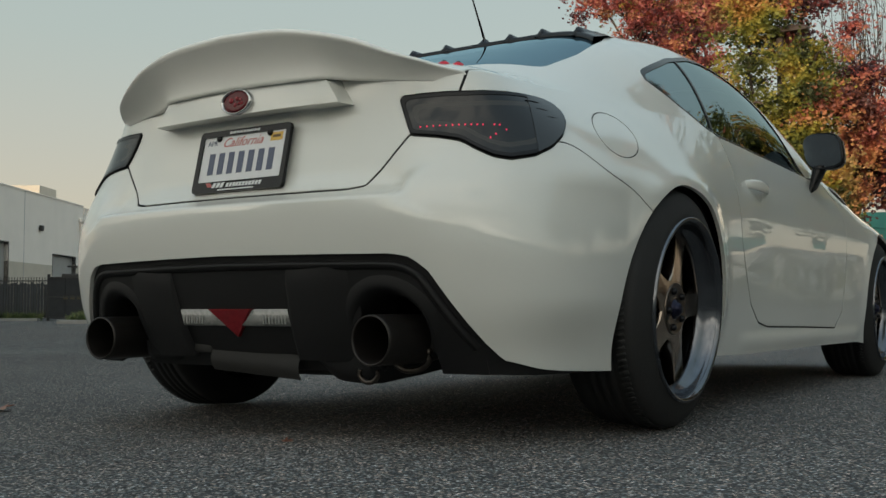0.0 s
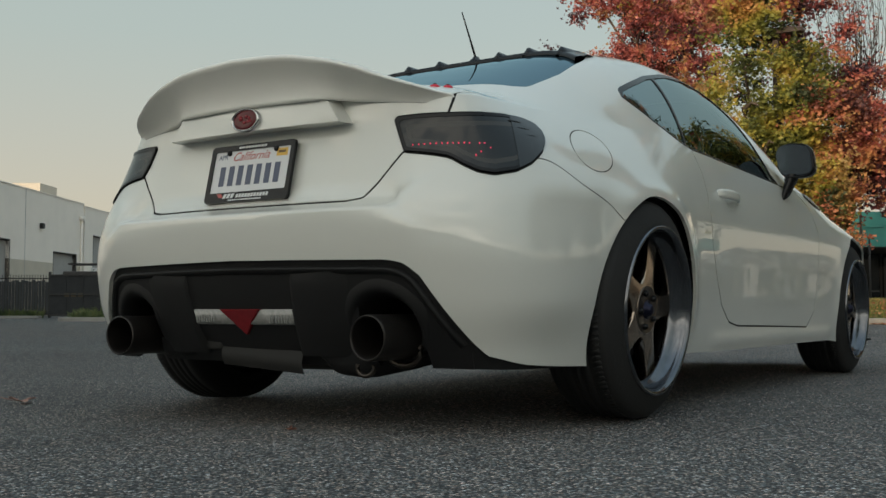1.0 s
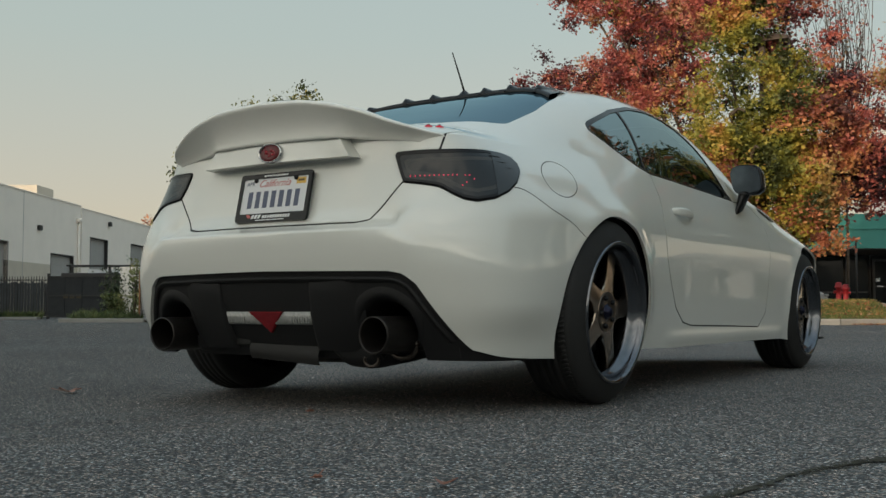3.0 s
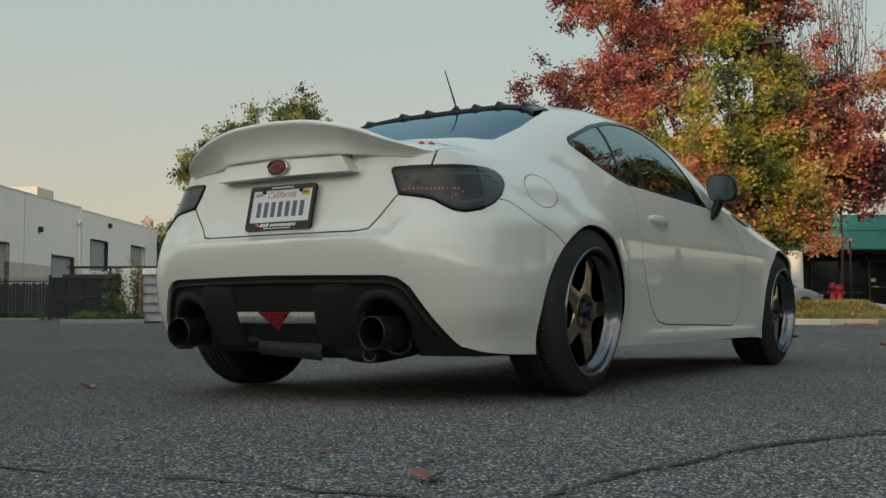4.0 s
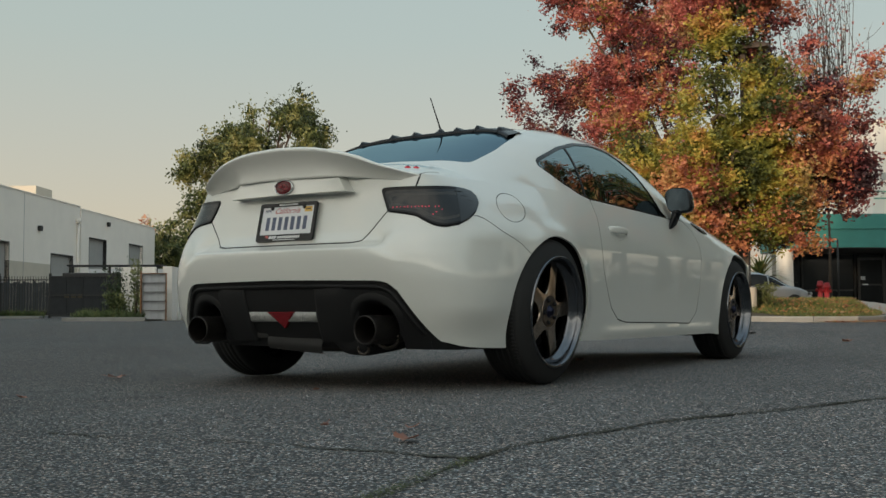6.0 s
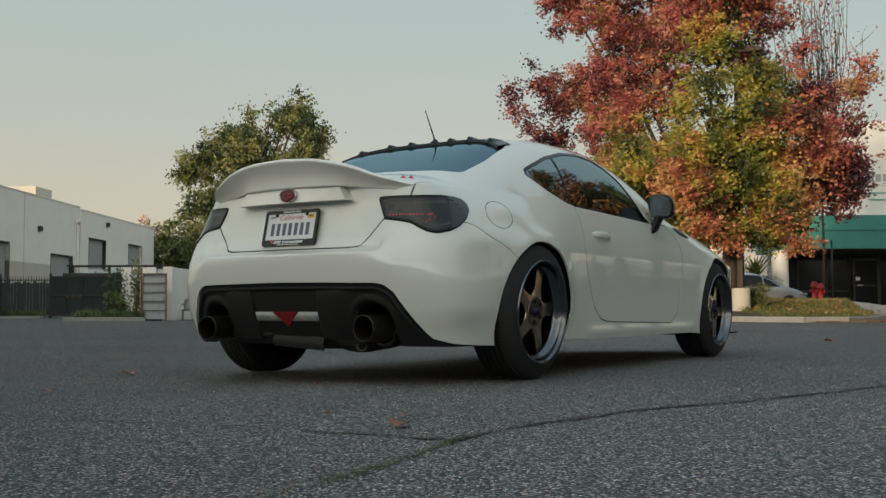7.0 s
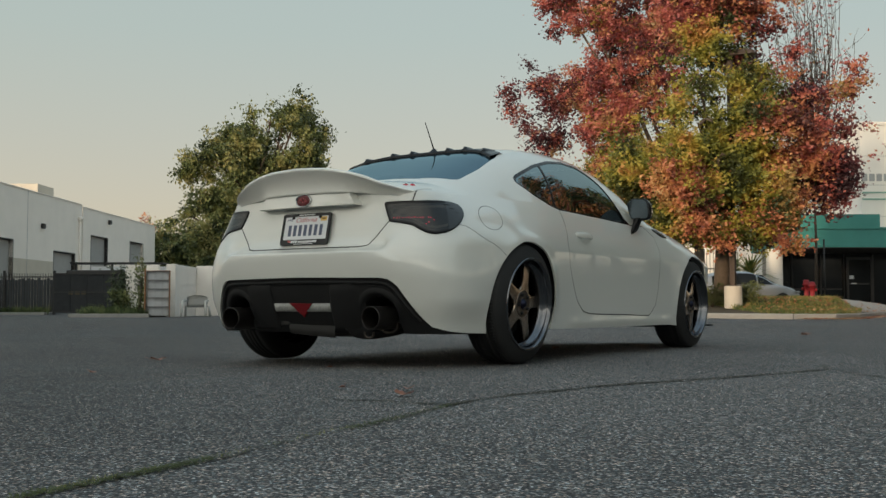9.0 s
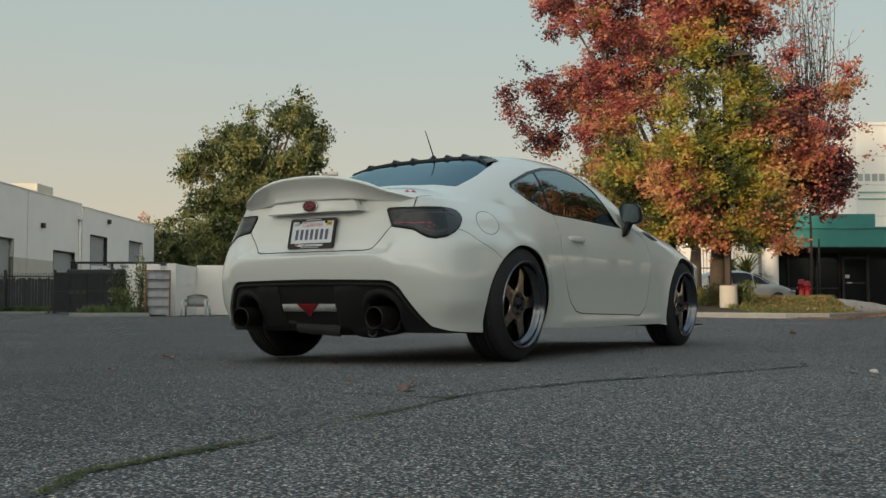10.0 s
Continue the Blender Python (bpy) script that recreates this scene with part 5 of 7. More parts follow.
def ribbon(name, pts, w, mat, label, seed, z=0.003, steps=14, patchy=False):
    """A thin irregular strip along a path on the asphalt."""
    rnd = random.Random(seed)
    path = []
    for (x0, y0), (x1, y1) in zip(pts, pts[1:]):
        for k in range(steps):
            t = k / steps
            path.append((lerp(x0, x1, t), lerp(y0, y1, t)))
    path.append(pts[-1])
    bm = bmesh.new()
    row = []
    drift = 0.0
    for i, (x, y) in enumerate(path):
        a, b = path[max(0, i - 1)], path[min(len(path) - 1, i + 1)]
        d = Vector((b[0] - a[0], b[1] - a[1])).normalized()
        drift = drift * 0.7 + rnd.uniform(-0.012, 0.012)
        h = w * rnd.uniform(0.3, 1.3) * 0.5 * (0.55 + 0.9 * abs(noise.noise(Vector((x * 2.5, y * 2.5, 4.0)))))
        if patchy:
            h *= max(0.30, 0.7 + 1.6 * noise.noise(Vector((x * 4.5, y * 4.5, 1.0))))
        n = Vector((-d.y, d.x))
        q = Vector((x, y)) + n * drift
        g = z + ground_z(q.x, q.y)
        row.append([(q.x + n.x * h, q.y + n.y * h, g), (q.x - n.x * h, q.y - n.y * h, g)])
    sheet(bm, row)
    return tagged(mesh_object(name, bm, mat), label, "crack", kind="stuff")


crack_main = [(2.12, -3.98), (1.99, -3.79), (1.97, -3.58), (1.94, -3.32), (1.87, -2.92), (1.83, -2.60), (1.73, -2.09), (1.70, -1.78), (1.76, -1.53), (1.80, -1.23), (1.88, -0.95), (2.00, -0.67), (2.10, -0.34), (2.19, -0.04), (2.30, 0.40)]
ribbon("ground_crack", crack_main[6:], 0.024, CRACK, "dark crack running through the asphalt", 1, patchy=True)
ribbon("ground_crack", crack_main[:7], 0.007, CRACK, "fine crack filled with moss", 7)
ribbon("ground_crack", [(-2.6, -2.80), (-0.46, -2.48), (0.11, -2.40), (0.45, -2.32), (0.80, -2.22), (1.18, -2.15), (1.51, -2.10), (1.73, -2.09)], 0.021, CRACK, "dark crack running through the asphalt", 2, patchy=True)
ribbon("ground_crack", [(0.36, 3.59), (0.8, 4.77), (1.4, 7.46), (1.9, 9.0)], 0.03, CRACK, "dark crack running through the asphalt", 3)
ribbon("ground_crack", [(1.84, 1.41), (2.11, 0.84), (2.30, 0.40), (2.57, 0.01), (2.80, -0.35)], 0.020, CRACK, "dark crack running through the asphalt", 4, patchy=True)


def scatter(name, count, spot, shape, mat, label, category, seed, kind="stuff"):
    """Many small copies of one shape, joined; spot(rnd) gives place, size, and turn."""
    rnd = random.Random(seed)
    pts, faces = shape
    V, F = [], []
    for _ in range(count):
        got = spot(rnd)
        if got is None:
            continue
        (x, y, z), size, e = got
        m = e.to_matrix() * 1.0
        base = len(V)
        for p in pts:
            q = m @ (Vector(p) * size)
            V.append((x + q.x, y + q.y, z + q.z))
        F += [tuple(base + i for i in f) for f in faces]
    me = bpy.data.meshes.new(name)
    me.from_pydata(V, [], F)
    me.materials.append(mat)
    ob = new(name, me)
    return tagged(ob, label, category, kind=kind)


BLADE = ([(-0.06, 0, 0), (0.06, 0, 0), (0.03, 0.12, 0.6), (0.0, 0.3, 1.0)], [(0, 1, 2), (0, 2, 3)])
STAR = ([(0, -0.5, 0), (0.16, -0.12, 0.03), (0.52, -0.10, -0.05), (0.20, 0.10, 0.03), (0.30, 0.52, -0.06), (0.0, 0.24, 0.04), (-0.30, 0.52, -0.06), (-0.20, 0.10, 0.03), (-0.52, -0.10, -0.05), (-0.16, -0.12, 0.03)],
        [(0, 1, 3, 5, 7, 9), (1, 2, 3), (3, 4, 5), (5, 6, 7), (7, 8, 9)])
LEAF4 = ([(0, -0.5, 0), (0.32, 0.0, 0.08), (0, 0.55, 0), (-0.32, 0.0, 0.08)], [(0, 1, 2, 3)])
TRI_LEAF = ([(0, -0.45, 0), (0.5, -0.05, 0.05), (0.14, 0.12, 0), (0.0, 0.55, -0.04), (-0.14, 0.12, 0), (-0.5, -0.05, 0.05)], [(0, 1, 2, 3, 4, 5)])


def tuft(rnd):
    k = rnd.random()
    i = min(int(k * 6), 5)
    (x0, y0), (x1, y1) = crack_main[i], crack_main[i + 1]
    t = k * 6 - i
    if noise.noise(Vector((x0 * 3 + t, y0 * 3, 0))) < -0.1:
        return None
    return (lerp(x0, x1, t) + rnd.gauss(0, 0.008), lerp(y0, y1, t) + rnd.gauss(0, 0.008), 0.003), rnd.uniform(0.005, 0.012), Euler((rnd.uniform(-0.6, 0.6), rnd.uniform(-0.6, 0.6), rnd.uniform(0, 6.3)))


def moss_spot(rnd):
    k = rnd.random() * 6
    i = min(int(k), 5)
    (x0, y0), (x1, y1) = crack_main[i], crack_main[i + 1]
    x, y = lerp(x0, x1, k - i), lerp(y0, y1, k - i)
    thick = 0.34 + 0.8 * noise.noise(Vector((x * 2.2, y * 2.2, 3.0))) + 0.5 * noise.noise(Vector((x * 9, y * 9, 1.0)))
    if rnd.random() > thick:
        return None
    return (x + rnd.gauss(0, 0.014), y + rnd.gauss(0, 0.014), 0.003 + rnd.uniform(0, 0.002)), rnd.uniform(0.004, 0.010), Euler((rnd.uniform(-0.2, 0.2), rnd.uniform(-0.2, 0.2), rnd.uniform(0, 6.3)))


def grit_spot(rnd):
    k = rnd.random() * 8
    i = min(int(k), 7)
    (x0, y0), (x1, y1) = crack_main[6 + i], crack_main[7 + i]
    x, y = lerp(x0, x1, k - i), lerp(y0, y1, k - i)
    if rnd.random() > 0.55 + 0.9 * noise.noise(Vector((x * 3, y * 3, 8.0))):
        return None
    return (x + rnd.gauss(0, 0.013), y + rnd.gauss(0, 0.013), 0.004 + rnd.uniform(0, 0.002)), rnd.uniform(0.004, 0.011), Euler((rnd.uniform(-0.3, 0.3), rnd.uniform(-0.3, 0.3), rnd.uniform(0, 6.3)))


scatter("crack_dirt", 3200, grit_spot, LEAF4, DIRT, "dark olive dirt lodged in a crack", "dirt", 9)
scatter("moss_strip", 6000, moss_spot, LEAF4, MOSS, "strip of green moss in a crack", "moss", 8)
scatter("crack_grass", 420, tuft, BLADE, GRASS, "short grass growing in the crack", "grass", 6)


def fallen_leaf(x, y, size, turn, seed, mat=DRY_LEAF):
    rnd = random.Random(seed)
    bm = bmesh.new()
    pts = []
    n = 20
    for k in range(n):
        a = 2 * math.pi * k / n
        r = size * (0.55 + 0.45 * abs(math.cos(2.5 * a)))
        pts.append((r * math.cos(a), r * math.sin(a)))
    c = bm.verts.new((0, 0, 0.006))
    ring = [bm.verts.new((px, py, 0.006 + 0.45 * size * abs(px * 1.3 + py * 0.4) / size * rnd.uniform(0.4, 1.0))) for px, py in pts]
    for k in range(n):
        bm.faces.new((c, ring[k], ring[(k + 1) % n]))
    tube(bm, [(0, 0, 0.006), (-size * 0.8, 0.1 * size, 0.012), (-size * 1.5, 0.35 * size, 0.02)], 0.0012, 5)
    ob = mesh_object("fallen_leaf", bm, mat)
    ob.matrix_world = pose(x, y, ground_z(x, y) + 0.002, 0, 0, turn)
    return tagged(ob, "curled reddish brown leaf lying on the asphalt", "leaf", "leaves on the asphalt")


for k, (x, y, s) in enumerate(((1.440, -1.935, 0.036), (-1.30, -0.590, 0.050), (-0.61, -1.60, 0.018), (0.18, -0.80, 0.016), (1.30, -1.72, 0.020), (0.76, 6.02, 0.05), (1.06, -1.80, 0.014), (0.05, 1.9, 0.03), (-4.6, 5.2, 0.05), (-7.5, 8.2, 0.05))):
    fallen_leaf(x, y, s, 47 * k, 30 + k)
bm = bmesh.new()
bmesh.ops.create_icosphere(bm, subdivisions=2, radius=0.02, matrix=Matrix.Diagonal((1, 0.7, 0.5, 1)))
for v in bm.verts:
    v.co += v.co.normalized() * noise.noise(v.co * 60) * 0.006
pebble = mesh_object("pebble", bm, CONCRETE)
pebble.matrix_world = pose(2.67, 0.08, 0.008)
tagged(pebble, "small pale stone lying on the asphalt", "stone")

# ---- trees ----
def crown(centres, leaves, shape, size, rnd, spread):
    """Leaves in clumps round the given places, as lists of points and faces."""
    pts, faces = shape
    P = np.array(pts)
    V, F = [], []
    count = 0
    for c, k in centres:
        form = Vector((rnd.uniform(0.6, 1.35), rnd.uniform(0.6, 1.35), rnd.uniform(0.55, 1.1)))
        twigs = [Vector((rnd.uniform(-1, 1), rnd.uniform(-1, 1), rnd.uniform(-0.9, 0.7))).normalized() for _ in range(4)] if spread > 0.1 else []
        for _ in range(k):
            o = Vector((rnd.gauss(0, 1) * form.x, rnd.gauss(0, 1) * form.y, rnd.gauss(0, 0.85) * form.z)) * spread
            if twigs and rnd.random() < 0.55:
                a = rnd.choice(twigs)
                o = a * rnd.random() * spread * 2.3 + o * 0.28
            e = Euler((rnd.uniform(0.25, 1.45), rnd.uniform(-0.7, 0.7), rnd.uniform(0, 6.28))).to_matrix()
            s = size * rnd.uniform(0.65, 1.25)
            V.append(P @ np.array(e).T * s + np.array(c + o))
            F += [tuple(count + i for i in f) for f in faces]
            count += len(pts)
    return np.concatenate(V), F


def leaf_part(name, centres, mat, parent, label, seed, shape=TRI_LEAF, size=0.15, spread=0.30):
    V, F = crown(centres, None, shape, size, random.Random(seed), spread)
    me = bpy.data.meshes.new(name)
    me.from_pydata(V.tolist(), [], F)
    me.materials.append(mat)
    ob = new(name, me)
    ob.parent = parent
    return tagged(ob, label)


def blobs(rnd, shapes, count, per, hollow=0.3, gap=0.05):
    """Clump places inside a set of ellipsoids (centre, radii), thinned by noise so that the outline is uneven and gaps stay."""
    out = []
    weight = [r[0] * r[1] * r[2] for _, r in shapes]
    while len(out) < count:
        c, r = rnd.choices(shapes, weight)[0]
        p = Vector((rnd.gauss(0, 1), rnd.gauss(0, 1), rnd.gauss(0, 1))).normalized()
        q = rnd.uniform(hollow, 1.0) ** 0.5 * (1.0 + 0.45 * noise.noise(Vector(c) + p * 2.6))
        p = Vector(c) + Vector((p.x * r[0], p.y * r[1], p.z * r[2])) * q
        if noise.noise(p * 0.75) + 0.9 * noise.noise(p * 1.5) > gap:
            out.append((p, rnd.randint(per // 2, per + per // 2)))
    return out


def crown_tree(name, label, at, seed, shapes, mats, clumps, per, size, trunk, spread=0.30, shape=TRI_LEAF, limbs=4, lean=(0, 0), gap=0.0):
    """A tree at its foot: trunk and limbs reaching into the crown, and a crown of separate leaves. shapes are relative to the foot."""
    tree = thing(name, label, "tree", at)
    rnd = random.Random(seed)
    bm = bmesh.new()
    h0, r0 = trunk
    top = Vector((lean[0], lean[1], h0))
    tube(bm, [(0, 0, -0.2), (0.02, 0.0, 0.15), top * 0.35, top * 0.7, top], lambda t: r0 * (1.25 - 0.45 * t) if t > 0.05 else r0 * 1.6, 12)
    for k in range(limbs):
        c, r = shapes[k % len(shapes)]
        goal = Vector(c) + Vector((rnd.uniform(-0.4, 0.4) * r[0], rnd.uniform(-0.4, 0.4) * r[1], rnd.uniform(-0.1, 0.6) * r[2]))
        mid = top.lerp(goal, 0.5) + Vector((0, 0, 0.3))
        tube(bm, [top * 0.96, top.lerp(mid, 0.6) + Vector((rnd.uniform(-.1, .1), rnd.uniform(-.1, .1), 0)), mid, goal], lambda t: r0 * 0.62 * (1 - 0.8 * t), 8)
        for j in range(5):
            t = rnd.uniform(0.4, 1.0)
            b = mid.lerp(goal, t) if t > 0.5 else top.lerp(mid, t * 2)
            e = b + Vector((rnd.uniform(-1, 1) * r[0], rnd.uniform(-1, 1) * r[1], rnd.uniform(0.0, 0.8) * r[2])) * 0.7
            tube(bm, [b, b.lerp(e, 0.5) + Vector((0, 0, 0.15)), e], lambda t: 0.05 * (1 - 0.75 * t), 6)
    part("trunk", bm, BARK, tree, "grey-brown trunk and limbs")
    for k, (mat, share, sub) in enumerate(mats):
        leaf_part("crown", blobs(rnd, sub or shapes, int(clumps * share), per, gap=gap), mat, tree, "leaves in loose clumps", seed + 10 + k, shape, size, spread)
    return tree

# ---- planted island, lamp post and the building behind it ----
lawn_edge = [(0.5, 36.0), (2.6, 31.0), (5.3, 25.6), (6.5, 23.1), (7.3, 22.2), (8.2, 22.2), (9.2, 23.4), (10.6, 26.2), (13.2, 29.6), (18.0, 32.0), (30.0, 34.0)]


def lawn_z(x, d):
    near = np.interp(x, [p[0] for p in lawn_edge], [p[1] for p in lawn_edge])
    return 0.10 + 0.36 * smooth(24.5, 34, d) * (1 - smooth(12.5, 16.0, x)) * smooth(0.2, 4.5, d - near) - 0.28 * smooth(37, 42, d) * (1 - smooth(12.5, 16.0, x))


def along(pts, step):
    out = []
    for (x0, y0), (x1, y1) in zip(pts, pts[1:]):
        n = max(1, int(math.hypot(x1 - x0, y1 - y0) / step))
        out += [(lerp(x0, x1, k / n), lerp(y0, y1, k / n)) for k in range(n)]
    return out + [pts[-1]]


# kerb stones, each a casting of its own length
kerb_line = along(lawn_edge, 0.35)
kerb = tagged(new("kerb"), "weathered concrete kerb along the planted island", "kerb", kind="structure")
run = [Vector(place(x, d)) for x, d in kerb_line]
for k in range(0, len(run) - 6, 6):
    bm = bmesh.new()
    rows = []
    for j in range(7):
        p = run[k + j]
        q = run[min(k + j + 1, len(run) - 1)] - run[max(k + j - 1, 0)]
        n = Vector((-q.y, q.x, 0)).normalized()
        o = p if j not in (0, 6) else p + (q.normalized() * (0.006 if j == 0 else -0.006))
        rows.append([o + n * 0.16 + Vector((0, 0, -0.1)), o + n * 0.16 + Vector((0, 0, 0.115)), o + n * 0.03 + Vector((0, 0, 0.118)), o + n * 0.008 + Vector((0, 0, 0.108)), o + Vector((0, 0, 0.085)), o - n * 0.012 + Vector((0, 0, -0.1))])
    vs = sheet(bm, rows)
    bm.faces.new(vs[0])
    bm.faces.new(vs[-1][::-1])
    bmesh.ops.recalc_face_normals(bm, faces=bm.faces)
    part("kerb_stone", bm, KERB, kerb, soft=False)
# soil and paving behind the kerb
bm = bmesh.new()
rows = []
for x, d in kerb_line:
    rows.append([place(x, lerp(d + 0.14, 46.0, t), lawn_z(x, lerp(d + 0.14, 46.0, t)) - 0.05 * smooth(12.2, 12.8, x)) for t in (0, 0.04, 0.1, 0.2, 0.3, 0.4, 0.5, 0.6, 0.7, 0.8, 0.9, 1.0)])
sheet(bm, rows)
tagged(mesh_object("island_soil", bm, SOIL), "dark planted soil behind the kerb", "soil", kind="structure")
bm = bmesh.new()
rows = []
for x in [10.7 + 0.3 * k for k in range(11)] + [14.5, 16, 18, 21, 24, 28, 34]:
    near = np.interp(x, [p[0] for p in lawn_edge], [p[1] for p in lawn_edge])
    far = 49.5 if x > 13.75 else max(near + 0.4, 29 + (x - 11.2) / 0.28)
    rows.append([place(x, lerp(near + 0.18, far, t), lawn_z(x, lerp(near + 0.18, far, t)) + 0.022) for t in (0, 0.08, 0.16, 0.25, 0.35, 0.45, 0.6, 0.8, 1.0)])
sheet(bm, rows)
tagged(mesh_object("pavement", bm, PAVING), "pale concrete pavement before the entrance", "pavement", kind="structure")


def on_lawn(rnd, grow_z, lo, hi, tilt):
    x, d = rnd.uniform(7.5, 15.5), rnd.uniform(23.0, 36)
    near = np.interp(x, [p[0] for p in lawn_edge], [p[1] for p in lawn_edge]) + 0.45 + 0.5 * max(0, x - 10)
    if d < near or x > 11.2 + 0.28 * (d - 29):
        return None
    return place(x, d, lawn_z(x, d) + grow_z), rnd.uniform(lo, hi), Euler((rnd.uniform(-tilt, tilt), rnd.uniform(-tilt, tilt), rnd.uniform(0, 6.3)))


scatter("lawn", 30000, lambda r: on_lawn(r, 0.0, 0.08, 0.18, 0.5), BLADE, GRASS, "short green lawn strewn with fallen leaves", "grass", 41)
scatter("fallen_leaves", 2300, lambda r: on_lawn(r, 0.10, 0.05, 0.11, 0.9), STAR, LITTER, "fallen red and brown leaves lying on the lawn", "leaves", 42)


def by_kerb(rnd):
    x = rnd.uniform(7.4, 11) if rnd.random() < 0.15 else rnd.uniform(10.5, 24)
    near = np.interp(x, [p[0] for p in lawn_edge], [p[1] for p in lawn_edge])
    d = near + (-abs(rnd.gauss(0.05, 0.30)) if rnd.random() < 0.8 else rnd.uniform(0.2, 2.6) ** 1.2)
    z = lawn_z(x, d) + 0.03 if d > near else 0.005
    return place(x, d, z + 0.015), rnd.uniform(0.05, 0.12), Euler((rnd.uniform(-0.4, 0.4), rnd.uniform(-0.4, 0.4), rnd.uniform(0, 6.3)))


scatter("kerb_leaves", 3600, by_kerb, STAR, LITTER, "drift of red leaves along the kerb", "leaves", 43)


def bush(x, d, w, h, seed):
    b = thing("bush", "low clipped green bush with yellowing leaves", "bush", place(x, d, lawn_z(x, d)), group="clipped bushes")
    rnd = random.Random(seed)
    bm = bmesh.new()
    for k in range(7):
        a = k * 0.9
        tube(bm, [(0, 0, -0.05), (0.1 * math.cos(a), 0.1 * math.sin(a), h * 0.4), (w * 0.35 * math.cos(a), w * 0.35 * math.sin(a), h * 0.8)], lambda t: 0.012 * (1 - 0.6 * t), 5)
    part("stems", bm, BARK, b)
    cs = [(Vector((rnd.uniform(-1, 1) * w / 2, rnd.uniform(-1, 1) * w / 2, h * rnd.uniform(0.1, 1.0))), 26) for _ in range(60)]
    leaf_part("foliage", cs, MIXED_LEAF if seed % 2 else GREEN_LEAF, b, "small leaves", seed, LEAF4, 0.055, 0.07)


for k, (x, d, w, h) in enumerate(((7.22, 28.5, 0.58, 0.60), (8.22, 28.5, 0.42, 0.62), (6.75, 28.8, 0.55, 0.55))):
    bush(x, d, w, h, 61 + k)

# lamp post in its concrete footing
post = thing("lamp_post", "square brown lamp post on a round concrete footing", "lamp post", place(7.65, 28.0, 0.0))
bm = bmesh.new()
lathe(bm, [(0.0, 0.80), (0.208, 0.80), (0.228, 0.785), (0.233, 0.75), (0.237, -0.1)], 32)
part("footing", bm, CONCRETE, post, "pale concrete footing")
bm = bmesh.new()
box(bm, (-0.075, -0.075, 0.79), (0.075, 0.075, 7.05), 0.012)
box(bm, (-0.14, -0.14, 0.79), (0.14, 0.14, 0.82), 0.006)
part("pole", bm, POLE, post)
bm = bmesh.new()
box(bm, (-0.5, -0.05, 6.89), (0.1, 0.05, 6.96), 0.01)
part("arm", bm, POLE, post)
bm = bmesh.new()
rows = []
for k in range(9):
    t = k / 8
    x = lerp(0.02, 0.66, t)
    h = 0.16 * math.sin(math.pi * (0.2 + 0.6 * t))
    rows.append([(x, -0.16, 6.95), (x, -0.15, 6.95 + h * 0.7), (x, -0.06, 6.95 + h), (x, 0.06, 6.95 + h), (x, 0.15, 6.95 + h * 0.7), (x, 0.16, 6.95), (x, -0.16, 6.95)])
vs = sheet(bm, rows)
bm.faces.new(vs[0][:-1])
bm.faces.new(vs[-1][:-1])
bmesh.ops.recalc_face_normals(bm, faces=bm.faces)
part("lamp_head", bm, POLE, post, "tan hooded lamp head")

# fire hydrant with two outlets
def hydrant(x, d, h):
    hy = thing("hydrant", "red painted iron fire hydrant on the lawn", "hydrant", place(x, d, lawn_z(x, d)), group="red hydrants")
    bm = bmesh.new()
    slim = 0.78
    lathe(bm, [(0.0, -0.05), (0.15, -0.05), (0.15, 0.04), (0.105, 0.05), (0.10, h * 0.70), (0.155, h * 0.72), (0.16, h * 0.80), (0.12, h * 0.83), (0.125, h * 0.93), (0.10, h * 0.98), (0.04, h), (0, h)], 20, Matrix.Diagonal((slim, slim, 1, 1)))
    part("barrel", bm, REDPAINT, hy)
    for a in (20, 200, 110):
        bm = bmesh.new()
        lathe(bm, [(0.04, 0.0), (0.04, 0.11), (0.055, 0.11), (0.055, 0.14), (0.0, 0.15)], 14, pose(0, 0, h * 0.55, 0, 0, a) @ pose(0, 0, 0, 0, 90, 0))
        part("outlet", bm, REDPAINT, hy)


hydrant(12.00, 34.4, 0.60)
hydrant(12.08, 35.2, 0.68)
# thin sign post
bm = bmesh.new()
tube(bm, [(0, 0, -0.1), (0, 0, 2.2)], 0.03, 10)
sp = mesh_object("sign_post", bm, IRON)
sp.matrix_world = Matrix.Translation(place(13.35, 37.0, lawn_z(13.35, 37)))
tagged(sp, "thin dark metal post by the lawn", "post")

# ---- building with the teal canopy ----
house = thing("office_building", "white two-storey building with a teal entrance canopy", "building", place(0, 0, 0), 33.13)
WALL_D = 50.0


def hbox(name, lo, hi, mat, label="", bevel=0.0, parent=None):
    bm = bmesh.new()
    box(bm, lo, hi, bevel)
    return part(name, bm, mat, parent or house, label, soft=False)


hbox("wall", (19.9, WALL_D, 3.3), (44, WALL_D + 3, 8.9), STUCCO, "white concrete upper wall")
hbox("parapet", (19.85, WALL_D - 0.06, 8.9), (44, WALL_D + 3, 9.05), STUCCO)
hbox("side_wall", (16.6, WALL_D + 0.3, 3.0), (19.9, WALL_D + 3, 4.6), STUCCO)
hbox("recess", (15.92, WALL_D + 1.5, 0.0), (44, WALL_D + 3, 3.3), DARKGLASS, "dark glazed entrance")
hbox("end_wall", (15.6, WALL_D + 1.6, 0.0), (15.9, WALL_D + 2.6, 3.3), STUCCO)
canopy = hbox("canopy", (15.0, 46.0, 2.82), (44, WALL_D + 1.4, 3.62), TEAL, "teal canopy fascia")
hbox("canopy_cap", (14.95, 45.94, 3.62), (44, WALL_D - 0.01, 3.70), TEAL, parent=canopy)
